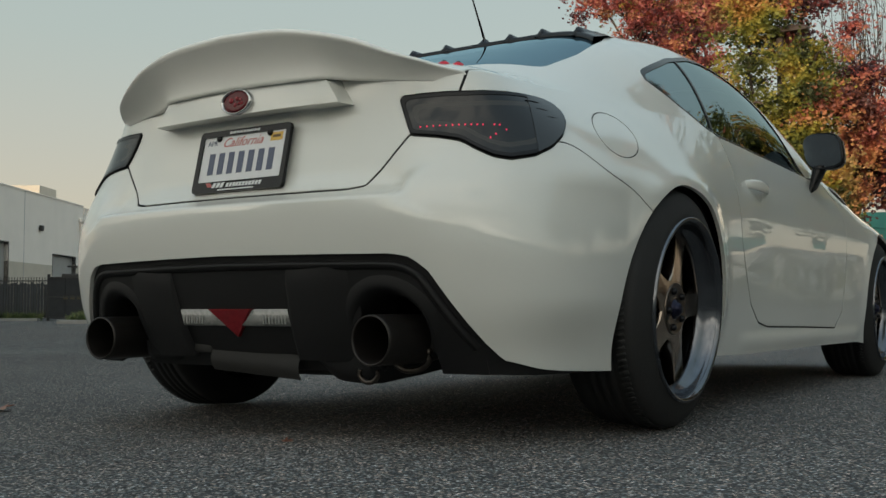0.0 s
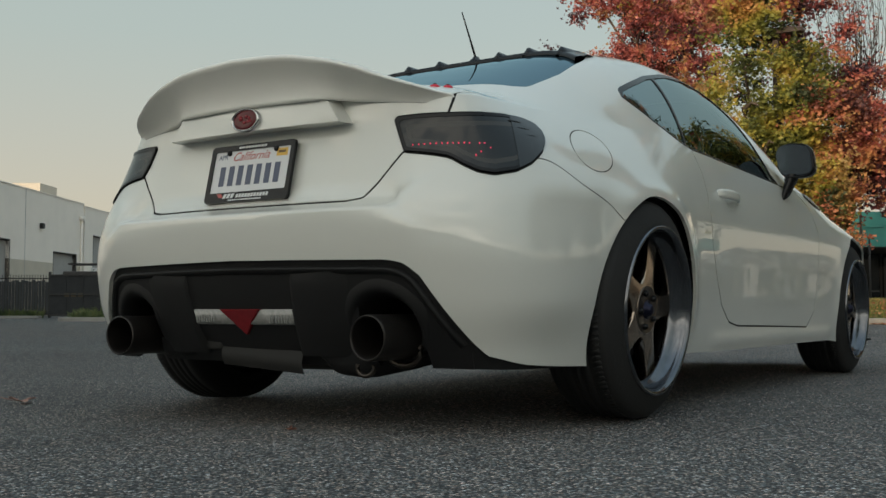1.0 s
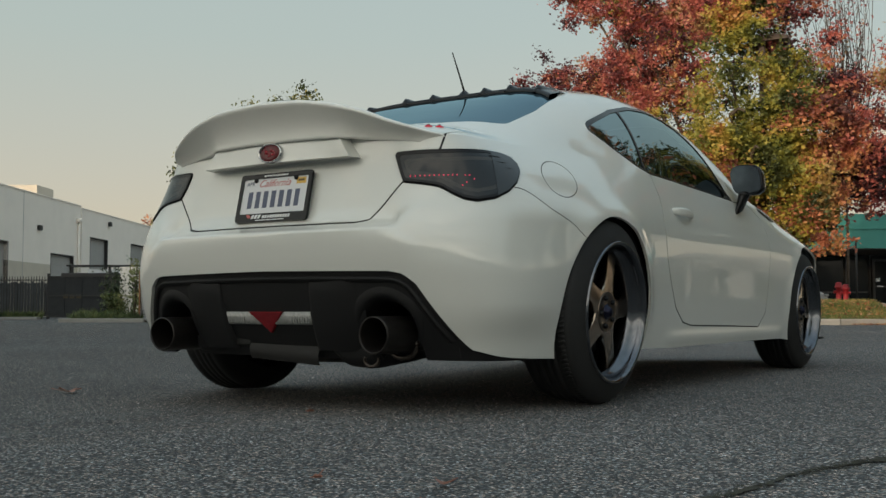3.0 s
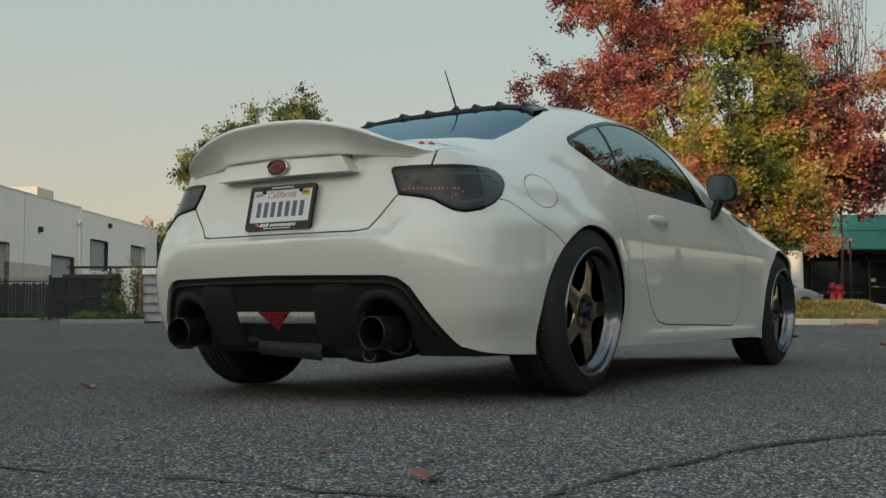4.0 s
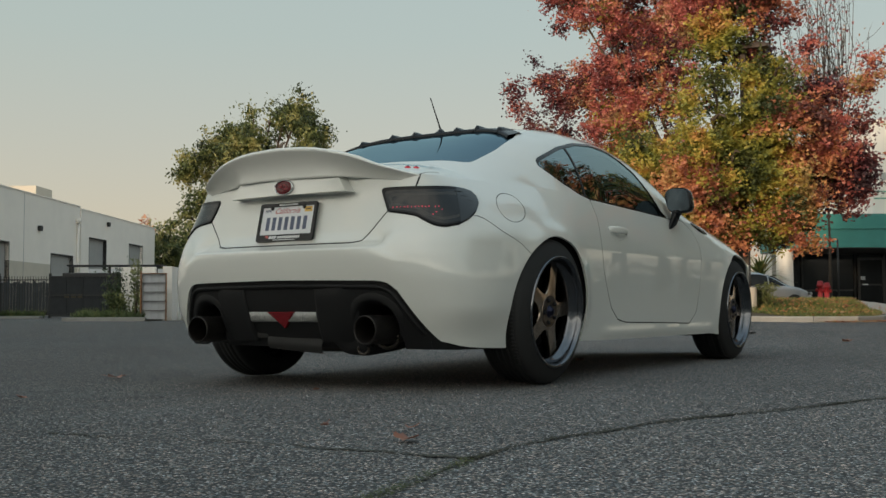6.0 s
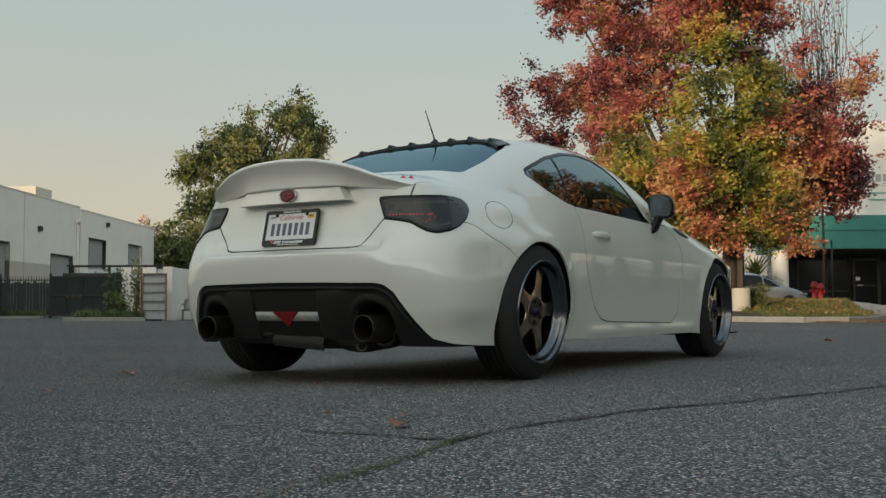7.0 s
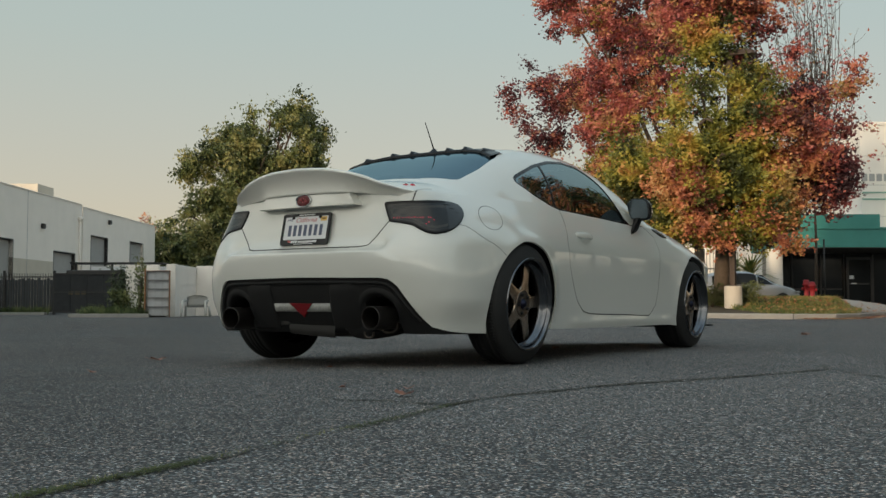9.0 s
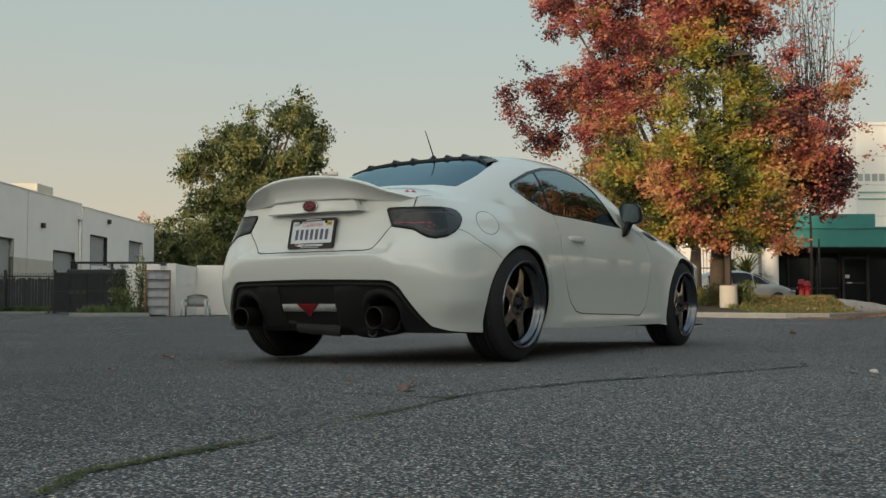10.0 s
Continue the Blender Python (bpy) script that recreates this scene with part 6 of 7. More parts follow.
hbox("canopy_soffit", (15.02, 46.02, 2.79), (44, WALL_D + 1.4, 2.819), ALU, parent=canopy)
hbox("canopy_box", (15.7, 46.6, 3.70), (19.35, 48.6, 4.32), TEAL, "raised teal box on the canopy")
for x in (14.75, 25.0):
    bm = bmesh.new()
    lathe(bm, [(0.36, -0.1), (0.36, 2.79)], 32, Matrix.Translation((x, 47.0, 0)))
    part("column", bm, STUCCO, house, "round white column")
for k, x in enumerate((16.0, 17.0, 18.4, 19.55, 20.95, 22.4, 24.0)):
    hbox("mullion", (x - 0.04, WALL_D + 1.38, 0.05), (x + 0.04, WALL_D + 1.5, 2.8), ALU)
hbox("rail", (15.95, WALL_D + 1.39, 1.02), (19.5, WALL_D + 1.5, 1.10), ALU)
door = hbox("entrance_door", (19.65, WALL_D + 1.30, 0.12), (20.85, WALL_D + 1.36, 2.55), DARKGLASS, "dark glass entrance door")
for lo, hi in (((19.6, 0.1), (19.72, 2.62)), ((20.78, 0.1), (20.9, 2.62)), ((19.72, 2.5), (20.78, 2.62)), ((19.72, 0.1), (20.78, 0.32)), ((19.72, 1.28), (20.78, 1.36))):
    hbox("door_frame", (lo[0], WALL_D + 1.24, lo[1]), (hi[0], WALL_D + 1.30, hi[1]), ALU, parent=door)
hbox("door_handle", (19.78, WALL_D + 1.15, 1.30), (20.05, WALL_D + 1.2, 1.36), CHROME, parent=door)
hbox("door_handle", (19.70, WALL_D + 1.15, 1.55), (19.92, WALL_D + 1.2, 1.72), CHROME, parent=door)
# faded lettering and lines on the wall as bars
for k in range(5):
    hbox("sign_bar", (19.95 + 0.35 * k, WALL_D - 0.03, 6.2), (20.2 + 0.35 * k, WALL_D - 0.003, 6.55), SHUTTER)
for z in (5.62, 5.30):
    hbox("sign_line", (19.95, WALL_D - 0.03, z), (22.0, WALL_D - 0.003, z + 0.07), SIGNGREEN)
for z in (7.4, 6.0, 4.5):
    hbox("wall_joint", (19.9, WALL_D - 0.004, z), (44, WALL_D - 0.002, z + 0.02), SHUTTER)

# parked silver car
def parked_car(at, turn):
    c = thing("parked_car", "silver hatchback parked behind the lawn", "car", at, turn)
    low = profile((-2.1, 0.42), (-1.9, 0.30), (1.7, 0.28), (2.05, 0.42))
    top = profile((-2.1, 0.85), (-1.95, 1.02), (-1.5, 1.36), (-0.7, 1.50), (0.0, 1.49), (0.55, 1.32), (1.05, 1.02), (1.6, 0.86), (1.95, 0.70), (2.08, 0.58))
    wide = profile((-2.1, 0.60), (-1.7, 0.80), (0, 0.86), (1.5, 0.82), (2.08, 0.55))
    bm = bmesh.new()
    rows = []
    for k in range(49):
        y = lerp(-2.1, 2.08, k / 48)
        b, t, w = low(y), top(y), wide(y)
        belt = min(t - 0.02, 0.94)
        row = []
        for q in range(9):
            z = lerp(b, belt, q / 8)
            row.append((w * (1 - 0.10 * ((z - 0.6) / 0.4) ** 2), z))
        for q in range(1, 8):
            f = q / 7
            row.append((row[8][0] * (1 - 0.30 * f) if q < 6 else row[8][0] * (0.70 - 0.35 * (q - 5)), lerp(belt, t, min(1, f * 1.15) ** 0.8)))
        rows.append([(y, -x, z) for x, z in row] + [(y, x, z) for x, z in row[::-1]])
    sheet(bm, rows)
    bmesh.ops.recalc_face_normals(bm, faces=bm.faces)
    body = part("body", bm, SILVERPAINT, c, "silver painted body")
    for s in (-1, 1):
        for lo, hi in ((-1.45, -0.62), (-0.54, 0.28), (0.34, 0.95)):
            bm = bmesh.new()
            rows = []
            for k in range(9):
                y = lerp(lo, hi, k / 8)
                t = top(y) - 0.10
                z0 = 0.965
                t = max(t, z0 + 0.02)
                belt = min(top(y) - 0.02, 0.94)
                rows.append([(y, s * (wide(y) * 0.928 * (1 - 0.30 * (max(0, z - belt) / (top(y) - belt)) ** 1.25 / 1.15) + 0.022), z) for z in (z0, lerp(z0, t, 0.5), t)])
            sheet(bm, rows)
            part("side_window", bm, DARKGLASS, c, "dark side window")
        for y in (-1.32, 1.28):
            bm = bmesh.new()
            lathe(bm, [(0.0, 0.09), (0.19, 0.09), (0.21, 0.10), (0.30, 0.10), (0.32, 0.07), (0.32, -0.1), (0.0, -0.1)], 28, pose(y, s * 0.76, 0.32, -90 * s, 0, 0))
            part("wheel", bm, RUBBER, c)
    bm = bmesh.new()
    rows = [[(lerp(0.52, 1.06, t) + 0.012, x, top(lerp(0.52, 1.06, t)) + 0.006) for x in np.linspace(-0.58, 0.58, 9)] for t in (0, 0.33, 0.66, 1)]
    sheet(bm, rows)
    part("windscreen", bm, DARKGLASS, c)
    for s in (-1, 1):
        bm = bmesh.new()
        box(bm, (1.88, s * 0.62 - 0.14, 0.62), (2.02, s * 0.62 + 0.1, 0.72), 0.03)
        part("headlight", bm, CLEARLENS, c)
    return c


parked_car(place(11.75, 41.5, 0.12), 33.13 + 4)
# palm-like plants by the wall
def spiky(x, d, seed, n, reach):
    p = thing("yucca", "spiky green plant by the building", "plant", place(x, d, lawn_z(x, d)), group="spiky plants")
    rnd = random.Random(seed)
    bm = bmesh.new()
    tube(bm, [(0, 0, -0.1), (0, 0, 0.8), (0.05, 0, 1.45)], 0.09, 8)
    part("stem", bm, BARK, p)
    bm = bmesh.new()
    for k in range(n):
        a, e = rnd.uniform(0, 6.28), rnd.uniform(-0.1, 1.3)
        L = reach * rnd.uniform(0.7, 1.1)
        d0 = Vector((math.cos(a) * math.cos(e), math.sin(a) * math.cos(e), math.sin(e)))
        side = Vector((-math.sin(a), math.cos(a), 0)) * 0.055
        b = Vector((0.03, 0, rnd.uniform(1.2, 1.5)))
        rows = [[b + d0 * L * t - Vector((0, 0, 0.35 * L * t * t)) - side * (1 - t) * (0.4 + t * 2), b + d0 * L * t - Vector((0, 0, 0.35 * L * t * t)) + side * (1 - t) * (0.4 + t * 2)] for t in (0, 0.3, 0.6, 1.0)]
        sheet(bm, rows)
    part("fronds", bm, GRASS, p)


spiky(13.35, 46.0, 71, 130, 1.7)
spiky(12.75, 47.0, 72, 130, 1.75)
# white railing far behind
rail = thing("white_fence", "far white wall behind a black picket railing", "fence", place(0, 0, 0), 33.13)
bm = bmesh.new()
box(bm, (10.0, 60, -0.1), (20.0, 60.3, 3.9))
part("wall", bm, STUCCO, rail, soft=False)
for k in range(13):
    bm = bmesh.new()
    box(bm, (13.9 + 0.19 * k, 58.0, 0.0), (13.922 + 0.19 * k, 58.03, 3.2))
    part("bar", bm, IRON, rail, soft=False)
bm = bmesh.new()
box(bm, (13.8, 57.99, 2.25), (16.3, 58.04, 2.31))
part("rail", bm, IRON, rail, soft=False)

# ---- trees of the island ----
def crown_at(px, py, d, rx, rd, rz, foot):
    """An ellipsoid seen at that column and row of the wide view at depth d, relative to a foot (x, depth)."""
    x, z = (px - 784) / 1847 * d, 0.32 + (534 - py) / 1847 * d
    m = VIEW.to_3x3()
    o = m @ Vector((x - foot[0], d - foot[1], 0))
    return (o.x, o.y, z), (rx, rd, rz)


def zones(foot, d, rows):
    """Ellipsoids of a crown, from rows of column, row, half width and half height in metres and an offset in depth."""
    return [crown_at(px, py, d + o, rx, 0.75 * rx + 0.35, rz, foot) for px, py, rx, rz, o in rows]


footB = (7.78, 29.7)
GOLD = zones(footB, 27.7, [(1232, 175, 0.75, 1.0, 0), (1222, 260, 0.80, 1.0, -0.4), (1250, 330, 0.95, 0.9, -0.6), (1335, 180, 0.55, 0.75, 0), (1335, 240, 0.65, 0.8, -0.3), (1130, 330, 0.8, 0.8, 0.4), (1140, 400, 0.8, 0.7, 0.4),
                           (1190, 420, 0.9, 0.55, 0), (1285, 400, 0.9, 0.8, -0.5), (1330, 330, 0.7, 0.9, -0.6), (1255, 100, 0.6, 0.6, 0.3), (1310, 440, 0.55, 0.35, -0.5), (1345, 385, 0.55, 0.6, -0.6), (1340, 420, 0.6, 0.4, -0.6), (1118, 292, 0.5, 0.5, 0.2)])
AMBER = zones(footB, 27.7, [(1200, 345, 0.75, 0.7, -0.7), (1370, 270, 0.75, 1.0, -0.4), (1388, 345, 0.62, 0.8, -0.5), (1362, 405, 0.62, 0.42, -0.4), (1415, 300, 0.42, 0.6, -0.2), (1250, 425, 0.7, 0.4, -0.6), (1392, 448, 0.4, 0.3, -0.5)])
BLUSH = zones(footB, 27.9, [(1215, 60, 0.8, 0.9, 0.8), (1260, 10, 0.8, 0.9, 0.6), (1335, 60, 0.7, 0.6, 1.0), (1370, 20, 0.7, 0.8, 0.2), (1390, 120, 0.5, 0.6, 0.2), (1300, -60, 0.9, 0.9, 0.3), (1495, 165, 0.42, 0.55, 0), (1470, 225, 0.5, 0.5, 0), (1440, 270, 0.4, 0.5, -0.4), (1405, 300, 0.4, 0.5, -0.9)])
# inner clumps in dark wine and green: the crown's shade put into leaf colour
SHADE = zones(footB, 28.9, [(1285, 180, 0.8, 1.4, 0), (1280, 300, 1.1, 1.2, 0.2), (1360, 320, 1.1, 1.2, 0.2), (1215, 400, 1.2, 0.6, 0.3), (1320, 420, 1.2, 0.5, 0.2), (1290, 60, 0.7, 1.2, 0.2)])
DUSKY = zones(footB, 28.1, [(1420, 205, 0.55, 0.55, 0), (1460, 295, 0.7, 0.9, 0.2), (1488, 250, 0.45, 0.6, 0.2), (1435, 385, 0.7, 0.5, 0.2), (1478, 345, 0.5, 0.5, 0.2), (1410, 240, 0.6, 0.6, 0.2)])
crown_tree("sweetgum_tree", "tall autumn tree, green and gold turning orange and wine red", place(*footB, 0.4), 81, GOLD + AMBER + BLUSH + DUSKY,
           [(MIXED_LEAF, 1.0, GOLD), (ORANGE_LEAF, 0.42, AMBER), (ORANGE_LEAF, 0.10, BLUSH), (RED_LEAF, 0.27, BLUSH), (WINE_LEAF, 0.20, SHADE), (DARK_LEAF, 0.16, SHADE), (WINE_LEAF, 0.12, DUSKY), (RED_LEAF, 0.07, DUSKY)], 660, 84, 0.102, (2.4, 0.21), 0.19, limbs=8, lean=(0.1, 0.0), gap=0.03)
footA = (9.05, 37.5)
CRIMSON = zones(footA, 37.8, [(1120, 110, 1.7, 1.5, 0), (1060, 160, 1.2, 1.2, 0), (1110, 10, 1.8, 1.4, 0.4), (1030, 45, 1.1, 0.9, 0), (1000, 20, 0.9, 0.7, 0), (1180, 60, 1.2, 1.6, 0.6), (1060, 250, 1.1, 0.9, -0.6), (1130, 230, 1.2, 1.2, -0.3), (1110, -90, 2.0, 1.4, 0.4),
                              (1200, -60, 1.8, 1.6, 0.8), (1185, 170, 0.9, 1.1, 0), (965, 10, 0.5, 0.4, 0), (1110, 300, 0.9, 0.8, -0.4)])
PLUM = zones(footA, 37.4, [(930, 195, 0.75, 0.75, 0), (965, 230, 0.9, 0.7, 0), (905, 185, 0.4, 0.35, 0), (925, 140, 0.5, 0.25, 0), (985, 180, 0.9, 0.7, 0), (1010, 265, 0.8, 0.5, 0), (960, 265, 0.5, 0.35, 0)])
# darker wine leaves behind the crimson ones, shade at the back painted as colour
BACK_SHADE = zones(footA, 39.4, [(1120, 100, 1.6, 2.0, 0), (1170, 0, 1.8, 2.0, 0), (1080, 200, 1.5, 1.4, 0), (1150, 270, 1.2, 1.2, 0)])
LOWER = zones(footA, 36.5, [(1165, 235, 0.9, 0.9, 0), (1120, 265, 0.9, 0.7, 0), (1060, 300, 0.7, 0.4, 0), (1150, 300, 1.0, 0.9, 0), (1090, 340, 0.8, 0.6, -0.6), (1130, 390, 0.8, 0.6, -1.5), (1180, 330, 0.9, 0.9, 0), (1170, 425, 0.7, 0.4, -2)])
crown_tree("sweetgum_tree", "tall autumn tree with crimson and wine red leaves", place(*footA, 0.4), 82, CRIMSON + PLUM + LOWER,
           [(RED_LEAF, 1.0, CRIMSON), (WINE_LEAF, 0.075, PLUM), (RED_LEAF, 0.03, PLUM), (WINE_LEAF, 0.22, BACK_SHADE), (MIXED_LEAF, 0.18, LOWER), (ORANGE_LEAF, 0.18, LOWER), (ORANGE_LEAF, 0.12, CRIMSON), (MIXED_LEAF, 0.07, CRIMSON)], 860, 80, 0.112, (1.9, 0.22), 0.22, limbs=7, lean=(0.05, 0.0), gap=0.06)
# upright tree with bare twigs
bare = thing("bare_tree", "slender tree, nearly bare, with few red leaves", "tree", place(12.85, 36.5, 0.4))
rnd = random.Random(83)
bm = bmesh.new()
tips = []
tube(bm, [(0, 0, -0.2), (0.05, 0, 2.0), (0.0, 0.05, 4.2)], lambda t: 0.05 * (1 - 0.3 * t), 8)
for k in range(62):
    a = rnd.uniform(0, 6.28)
    b = Vector((rnd.gauss(0, 0.35), rnd.gauss(0, 0.35), rnd.uniform(3.4, 6.0)))
    spreadx = rnd.uniform(0.2, 2.1)
    top = Vector((math.cos(a) * spreadx - 0.3, math.sin(a) * spreadx - 0.2, rnd.uniform(8.2, 13.0) - 0.9 * spreadx))
    mid = b.lerp(top, 0.5) + Vector((math.cos(a), math.sin(a), 0)) * rnd.uniform(0.1, 0.5)
    tube(bm, [b, b.lerp(mid, 0.5) + Vector((rnd.gauss(0, .05), rnd.gauss(0, .05), 0)), mid, mid.lerp(top, 0.5) + Vector((rnd.gauss(0, .05), rnd.gauss(0, .05), 0)), top], lambda t: 0.022 * (1 - 0.75 * t), 5)
    for j in range(9):
        t = rnd.uniform(0.3, 1.0)
        s = b.lerp(top, t)
        e = s + Vector((rnd.gauss(0, 0.30), rnd.gauss(0, 0.30), rnd.uniform(0.25, 0.9)))
        tube(bm, [s, s.lerp(e, 0.5) + Vector((rnd.gauss(0, .03), rnd.gauss(0, .03), 0)), e], lambda t: 0.009 * (1 - 0.6 * t), 4)
        tips.append(e)
part("trunk", bm, BARK, bare, "bare grey twigs")
leaf_part("crown", [(Vector(t), rnd.randint(0, 4)) for t in tips if rnd.random() < 0.7] + [(Vector((rnd.gauss(0, 0.9), rnd.gauss(0, 0.9), rnd.uniform(5, 7.5))), 14) for _ in range(40)], RED_LEAF, bare, "few red leaves", 84, TRI_LEAF, 0.13, 0.16)

# trees that stand on the car's right, beyond the picture, and show in its windows and paint
rightfoot = Vector((4.3, 21.5, 0.0))
crown_tree("sweetgum_tree", "autumn tree at the open side of the lot", rightfoot, 131, [((0, 0, 5.6), (2.8, 2.8, 2.5)), ((0.6, -1.0, 7.8), (2.2, 2.2, 1.8)), ((-1.4, 1.0, 7.0), (1.8, 1.8, 1.6)), ((1.6, 2.0, 4.6), (1.8, 1.8, 1.5)), ((1.6, 0.6, 3.0), (2.4, 2.0, 0.9))],
           [(MIXED_LEAF, 0.8, None), (DARK_LEAF, 0.25, None)], 350, 60, 0.17, (3.4, 0.22), 0.32, limbs=8, gap=-0.02)
crown_tree("broadleaf_tree", "tall dense tree turning brown at the open side of the lot", Vector((7.6, 13.6, 0.0)), 133, [((-2.2, 0.4, 5.9), (2.2, 2.0, 2.3)), ((-2.5, 0.4, 8.9), (1.9, 1.8, 2.2)), ((-2.7, 0.4, 12.0), (1.6, 1.5, 2.3)), ((0, 0, 6.4), (1.8, 1.8, 2.2))],
           [(DARK_LEAF, 0.7, None), (ORANGE_LEAF, 0.6, None)], 440, 50, 0.17, (4.2, 0.2), 0.30, LEAF4, limbs=6, gap=-0.1)
crown_tree("broadleaf_tree", "green tree at the open side of the lot", Vector((9.8, 19.0, 0.0)), 132, [((0, 0, 5.4), (3.0, 3.0, 2.6)), ((0.0, 0.5, 9.0), (2.4, 2.4, 2.2)), ((1.0, 2.0, 7.6), (2.2, 2.2, 2.0)), ((-2.0, 1.0, 4.6), (1.8, 1.8, 1.6))],
           [(GREEN_LEAF, 1.0, None)], 240, 40, 0.2, (2.6, 0.24), 0.36, LEAF4, limbs=7, gap=0.16)

for k, (x, d, h) in enumerate(((24.5, 22.0, 5.2), (22.0, 10.5, 4.8), (14.2, 5.6, 5.4), (34.0, 18.0, 5.6), (-14.9, -1.5, 2.7))):
    crown_tree("broadleaf_tree", "leafy tree at the open side of the lot", place(x, d), 140 + k, [((0, 0, h), (2.3, 2.3, 2.1)), ((0.9, 1.2, h + 1.8), (1.7, 1.7, 1.5)), ((-1.5, -0.6, h - 0.8), (1.5, 1.5, 1.3))],
               [((GREEN_LEAF, MIXED_LEAF, DARK_LEAF)[k % 3], 1.0, None)], 170, 34, 0.24, (2.6, 0.2), 0.36, LEAF4, limbs=6)

for k in range(5):
    crown_tree("broadleaf_tree", "dense leafy tree in the row along the open side", Vector((12.6 + 1.2 * math.sin(k * 2.1), 3.0 + 4.6 * k, 0.0)), 160 + k,
               [((0, 0, 4.7), (2.6, 2.9, 2.2)), ((0.3, 0.8, 8.0 + 1.2 * math.sin(k * 1.7)), (2.2, 2.4, 2.2)), ((-0.4, -1.0, 4.0), (2.0, 2.4, 1.5))],
               [((DARK_LEAF, GREEN_LEAF)[k % 2], 1.0, None)], 190, 34, 0.26, (1.9, 0.2), 0.40, LEAF4, limbs=5, gap=-0.1)

for k, a in enumerate((37.5, 43.5, 54.5, 60.5, 67)):
    a = radians(a)
    crown_tree("broadleaf_tree", "leafy tree in the row beyond the open side", place(1.1 + (27 + 2 * math.sin(k * 2.3)) * math.sin(a), 6.8 + (27 + 2 * math.sin(k * 2.3)) * math.cos(a)), 170 + k,
               [((0, 0, 4.9), (2.6, 2.6, 1.9)), ((0.5, 0.6, 6.8 + 0.8 * math.sin(k * 1.9)), (1.8, 1.8, 1.6))],
               [((GREEN_LEAF, DARK_LEAF, MIXED_LEAF)[k % 3], 1.0, None)], 140, 36, 0.24, (2.2, 0.2), 0.36, LEAF4, limbs=5, gap=-0.05)



def hedge_row(pts, h, seed):
    """A low hedge with an uneven top along a line of places."""
    rnd = random.Random(seed)
    b = thing("hedge", "unseen low dark green hedge added to shape the car's reflections", "hedge", pts[0])
    o = Vector(pts[0])
    bm = bmesh.new()
    cs = []
    for p, q in zip(pts, pts[1:]):
        p, q = Vector(p) - o, Vector(q) - o
        for k in range(int((q - p).length / 0.16)):
            t = rnd.random()
            top = h * (0.85 + 0.3 * noise.noise((p.lerp(q, t) + o) * 0.5))
            cs.append((p.lerp(q, t) + Vector((rnd.gauss(0, 0.25), rnd.gauss(0, 0.25), rnd.uniform(0.1, top))), 26))
        for k in range(int((q - p).length / 0.8)):
            s = p.lerp(q, (k + 0.5) / int((q - p).length / 0.8))
            tube(bm, [s + Vector((0, 0, -0.1)), s + Vector((0.05, 0.03, h * 0.4)), s + Vector((0.12, -0.05, h * 0.75))], lambda t: 0.02 * (1 - 0.6 * t), 5)
    part("stems", bm, BARK, b)
    leaf_part("foliage", cs, DARK_LEAF, b, "small dark leaves", seed, LEAF4, 0.19, 0.20)


# unseen hedges, added to darken the low part of the car's side reflections
hedge_row([(12.0, -2.0, 0.0), (12.4, 8.0, 0.0), (13.0, 16.0, 0.0), (13.4, 25.0, 0.0)], 1.05, 181)
hedge_row([place(1.1 + 25 * math.sin(radians(a)), 6.8 + 25 * math.cos(radians(a))) for a in (35, 42, 49, 56, 63)], 1.35, 182)

# street lamp far behind the lot
far_lamp = thing("street_lamp", "grey street lamp with a flat head, far behind the lot", "street lamp", place(-6.55, 60.0, 0.0), 33.13)
bm = bmesh.new()
tube(bm, [(0, 0, -0.1), (0, 0, 4.0), (0, 0, 7.7)], lambda t: 0.09 - 0.03 * t, 10)
part("pole", bm, SHUTTER, far_lamp)
bm = bmesh.new()
box(bm, (-0.42, -0.2, 7.70), (0.48, 0.2, 7.90), 0.04)
part("lamp_head", bm, SHUTTER, far_lamp, "flat grey lamp head")

# ---- warehouse, fence and bin enclosure ----
GZ = -0.13
yard = thing("warehouse", "long white warehouse with grey roller doors", "building", place(0, 0, GZ), 33.13)
XW = -22.2


def ybox(name, lo, hi, mat, label="", parent=None, bevel=0.0):
    bm = bmesh.new()
    box(bm, lo, hi, bevel)
    return part(name, bm, mat, parent or yard, label, soft=False)


def wall_run(d0, d1, z0, z1, openings, mat, name="wall"):
    """The long wall's face as pieces round its door openings (d0, d1, top)."""
    at = d0
    for a, b, lo, hi in openings:
        if a > at:
            ybox(name, (XW - 0.3, at, z0), (XW, a, z1), mat)
        if z1 > hi:
            ybox(name, (XW - 0.3, a, max(z0, hi)), (XW, b, z1), mat)
        if lo > z0:
            ybox(name, (XW - 0.3, a, z0), (XW, b, min(z1, lo)), mat)
        at = b
    ybox(name, (XW - 0.3, at, z0), (XW, d1, z1), mat)


DOORS = [(49.0, 53.8, 0.0, 3.75), (59.4, 62.8, 0.0, 3.45)]
DOORS2 = [(65.6, 68.8, 1.2, 4.75), (73.7, 76.9, 1.2, 4.85)]
wall_run(38, 63.9, 2.85, 6.5, [(a, b, l, h) for a, b, l, h in DOORS], WAREWALL)
wall_run(38, 63.9, 0.0, 2.847, [(a, b, l, h) for a, b, l, h in DOORS], BEIGE, "wainscot")
wall_run(64.1, 80, 0.0, 6.38, DOORS2, WAREWALL)
ybox("roof", (-44, 38, 6.0), (XW - 0.3, 80, 6.1), SHUTTER)
ybox("back_wall", (-44.3, 38, 0), (-44, 80, 6.4), WAREWALL)
ybox("end_wall", (-44, 79.7, 0), (XW - 0.3, 80, 6.38), WAREWALL)
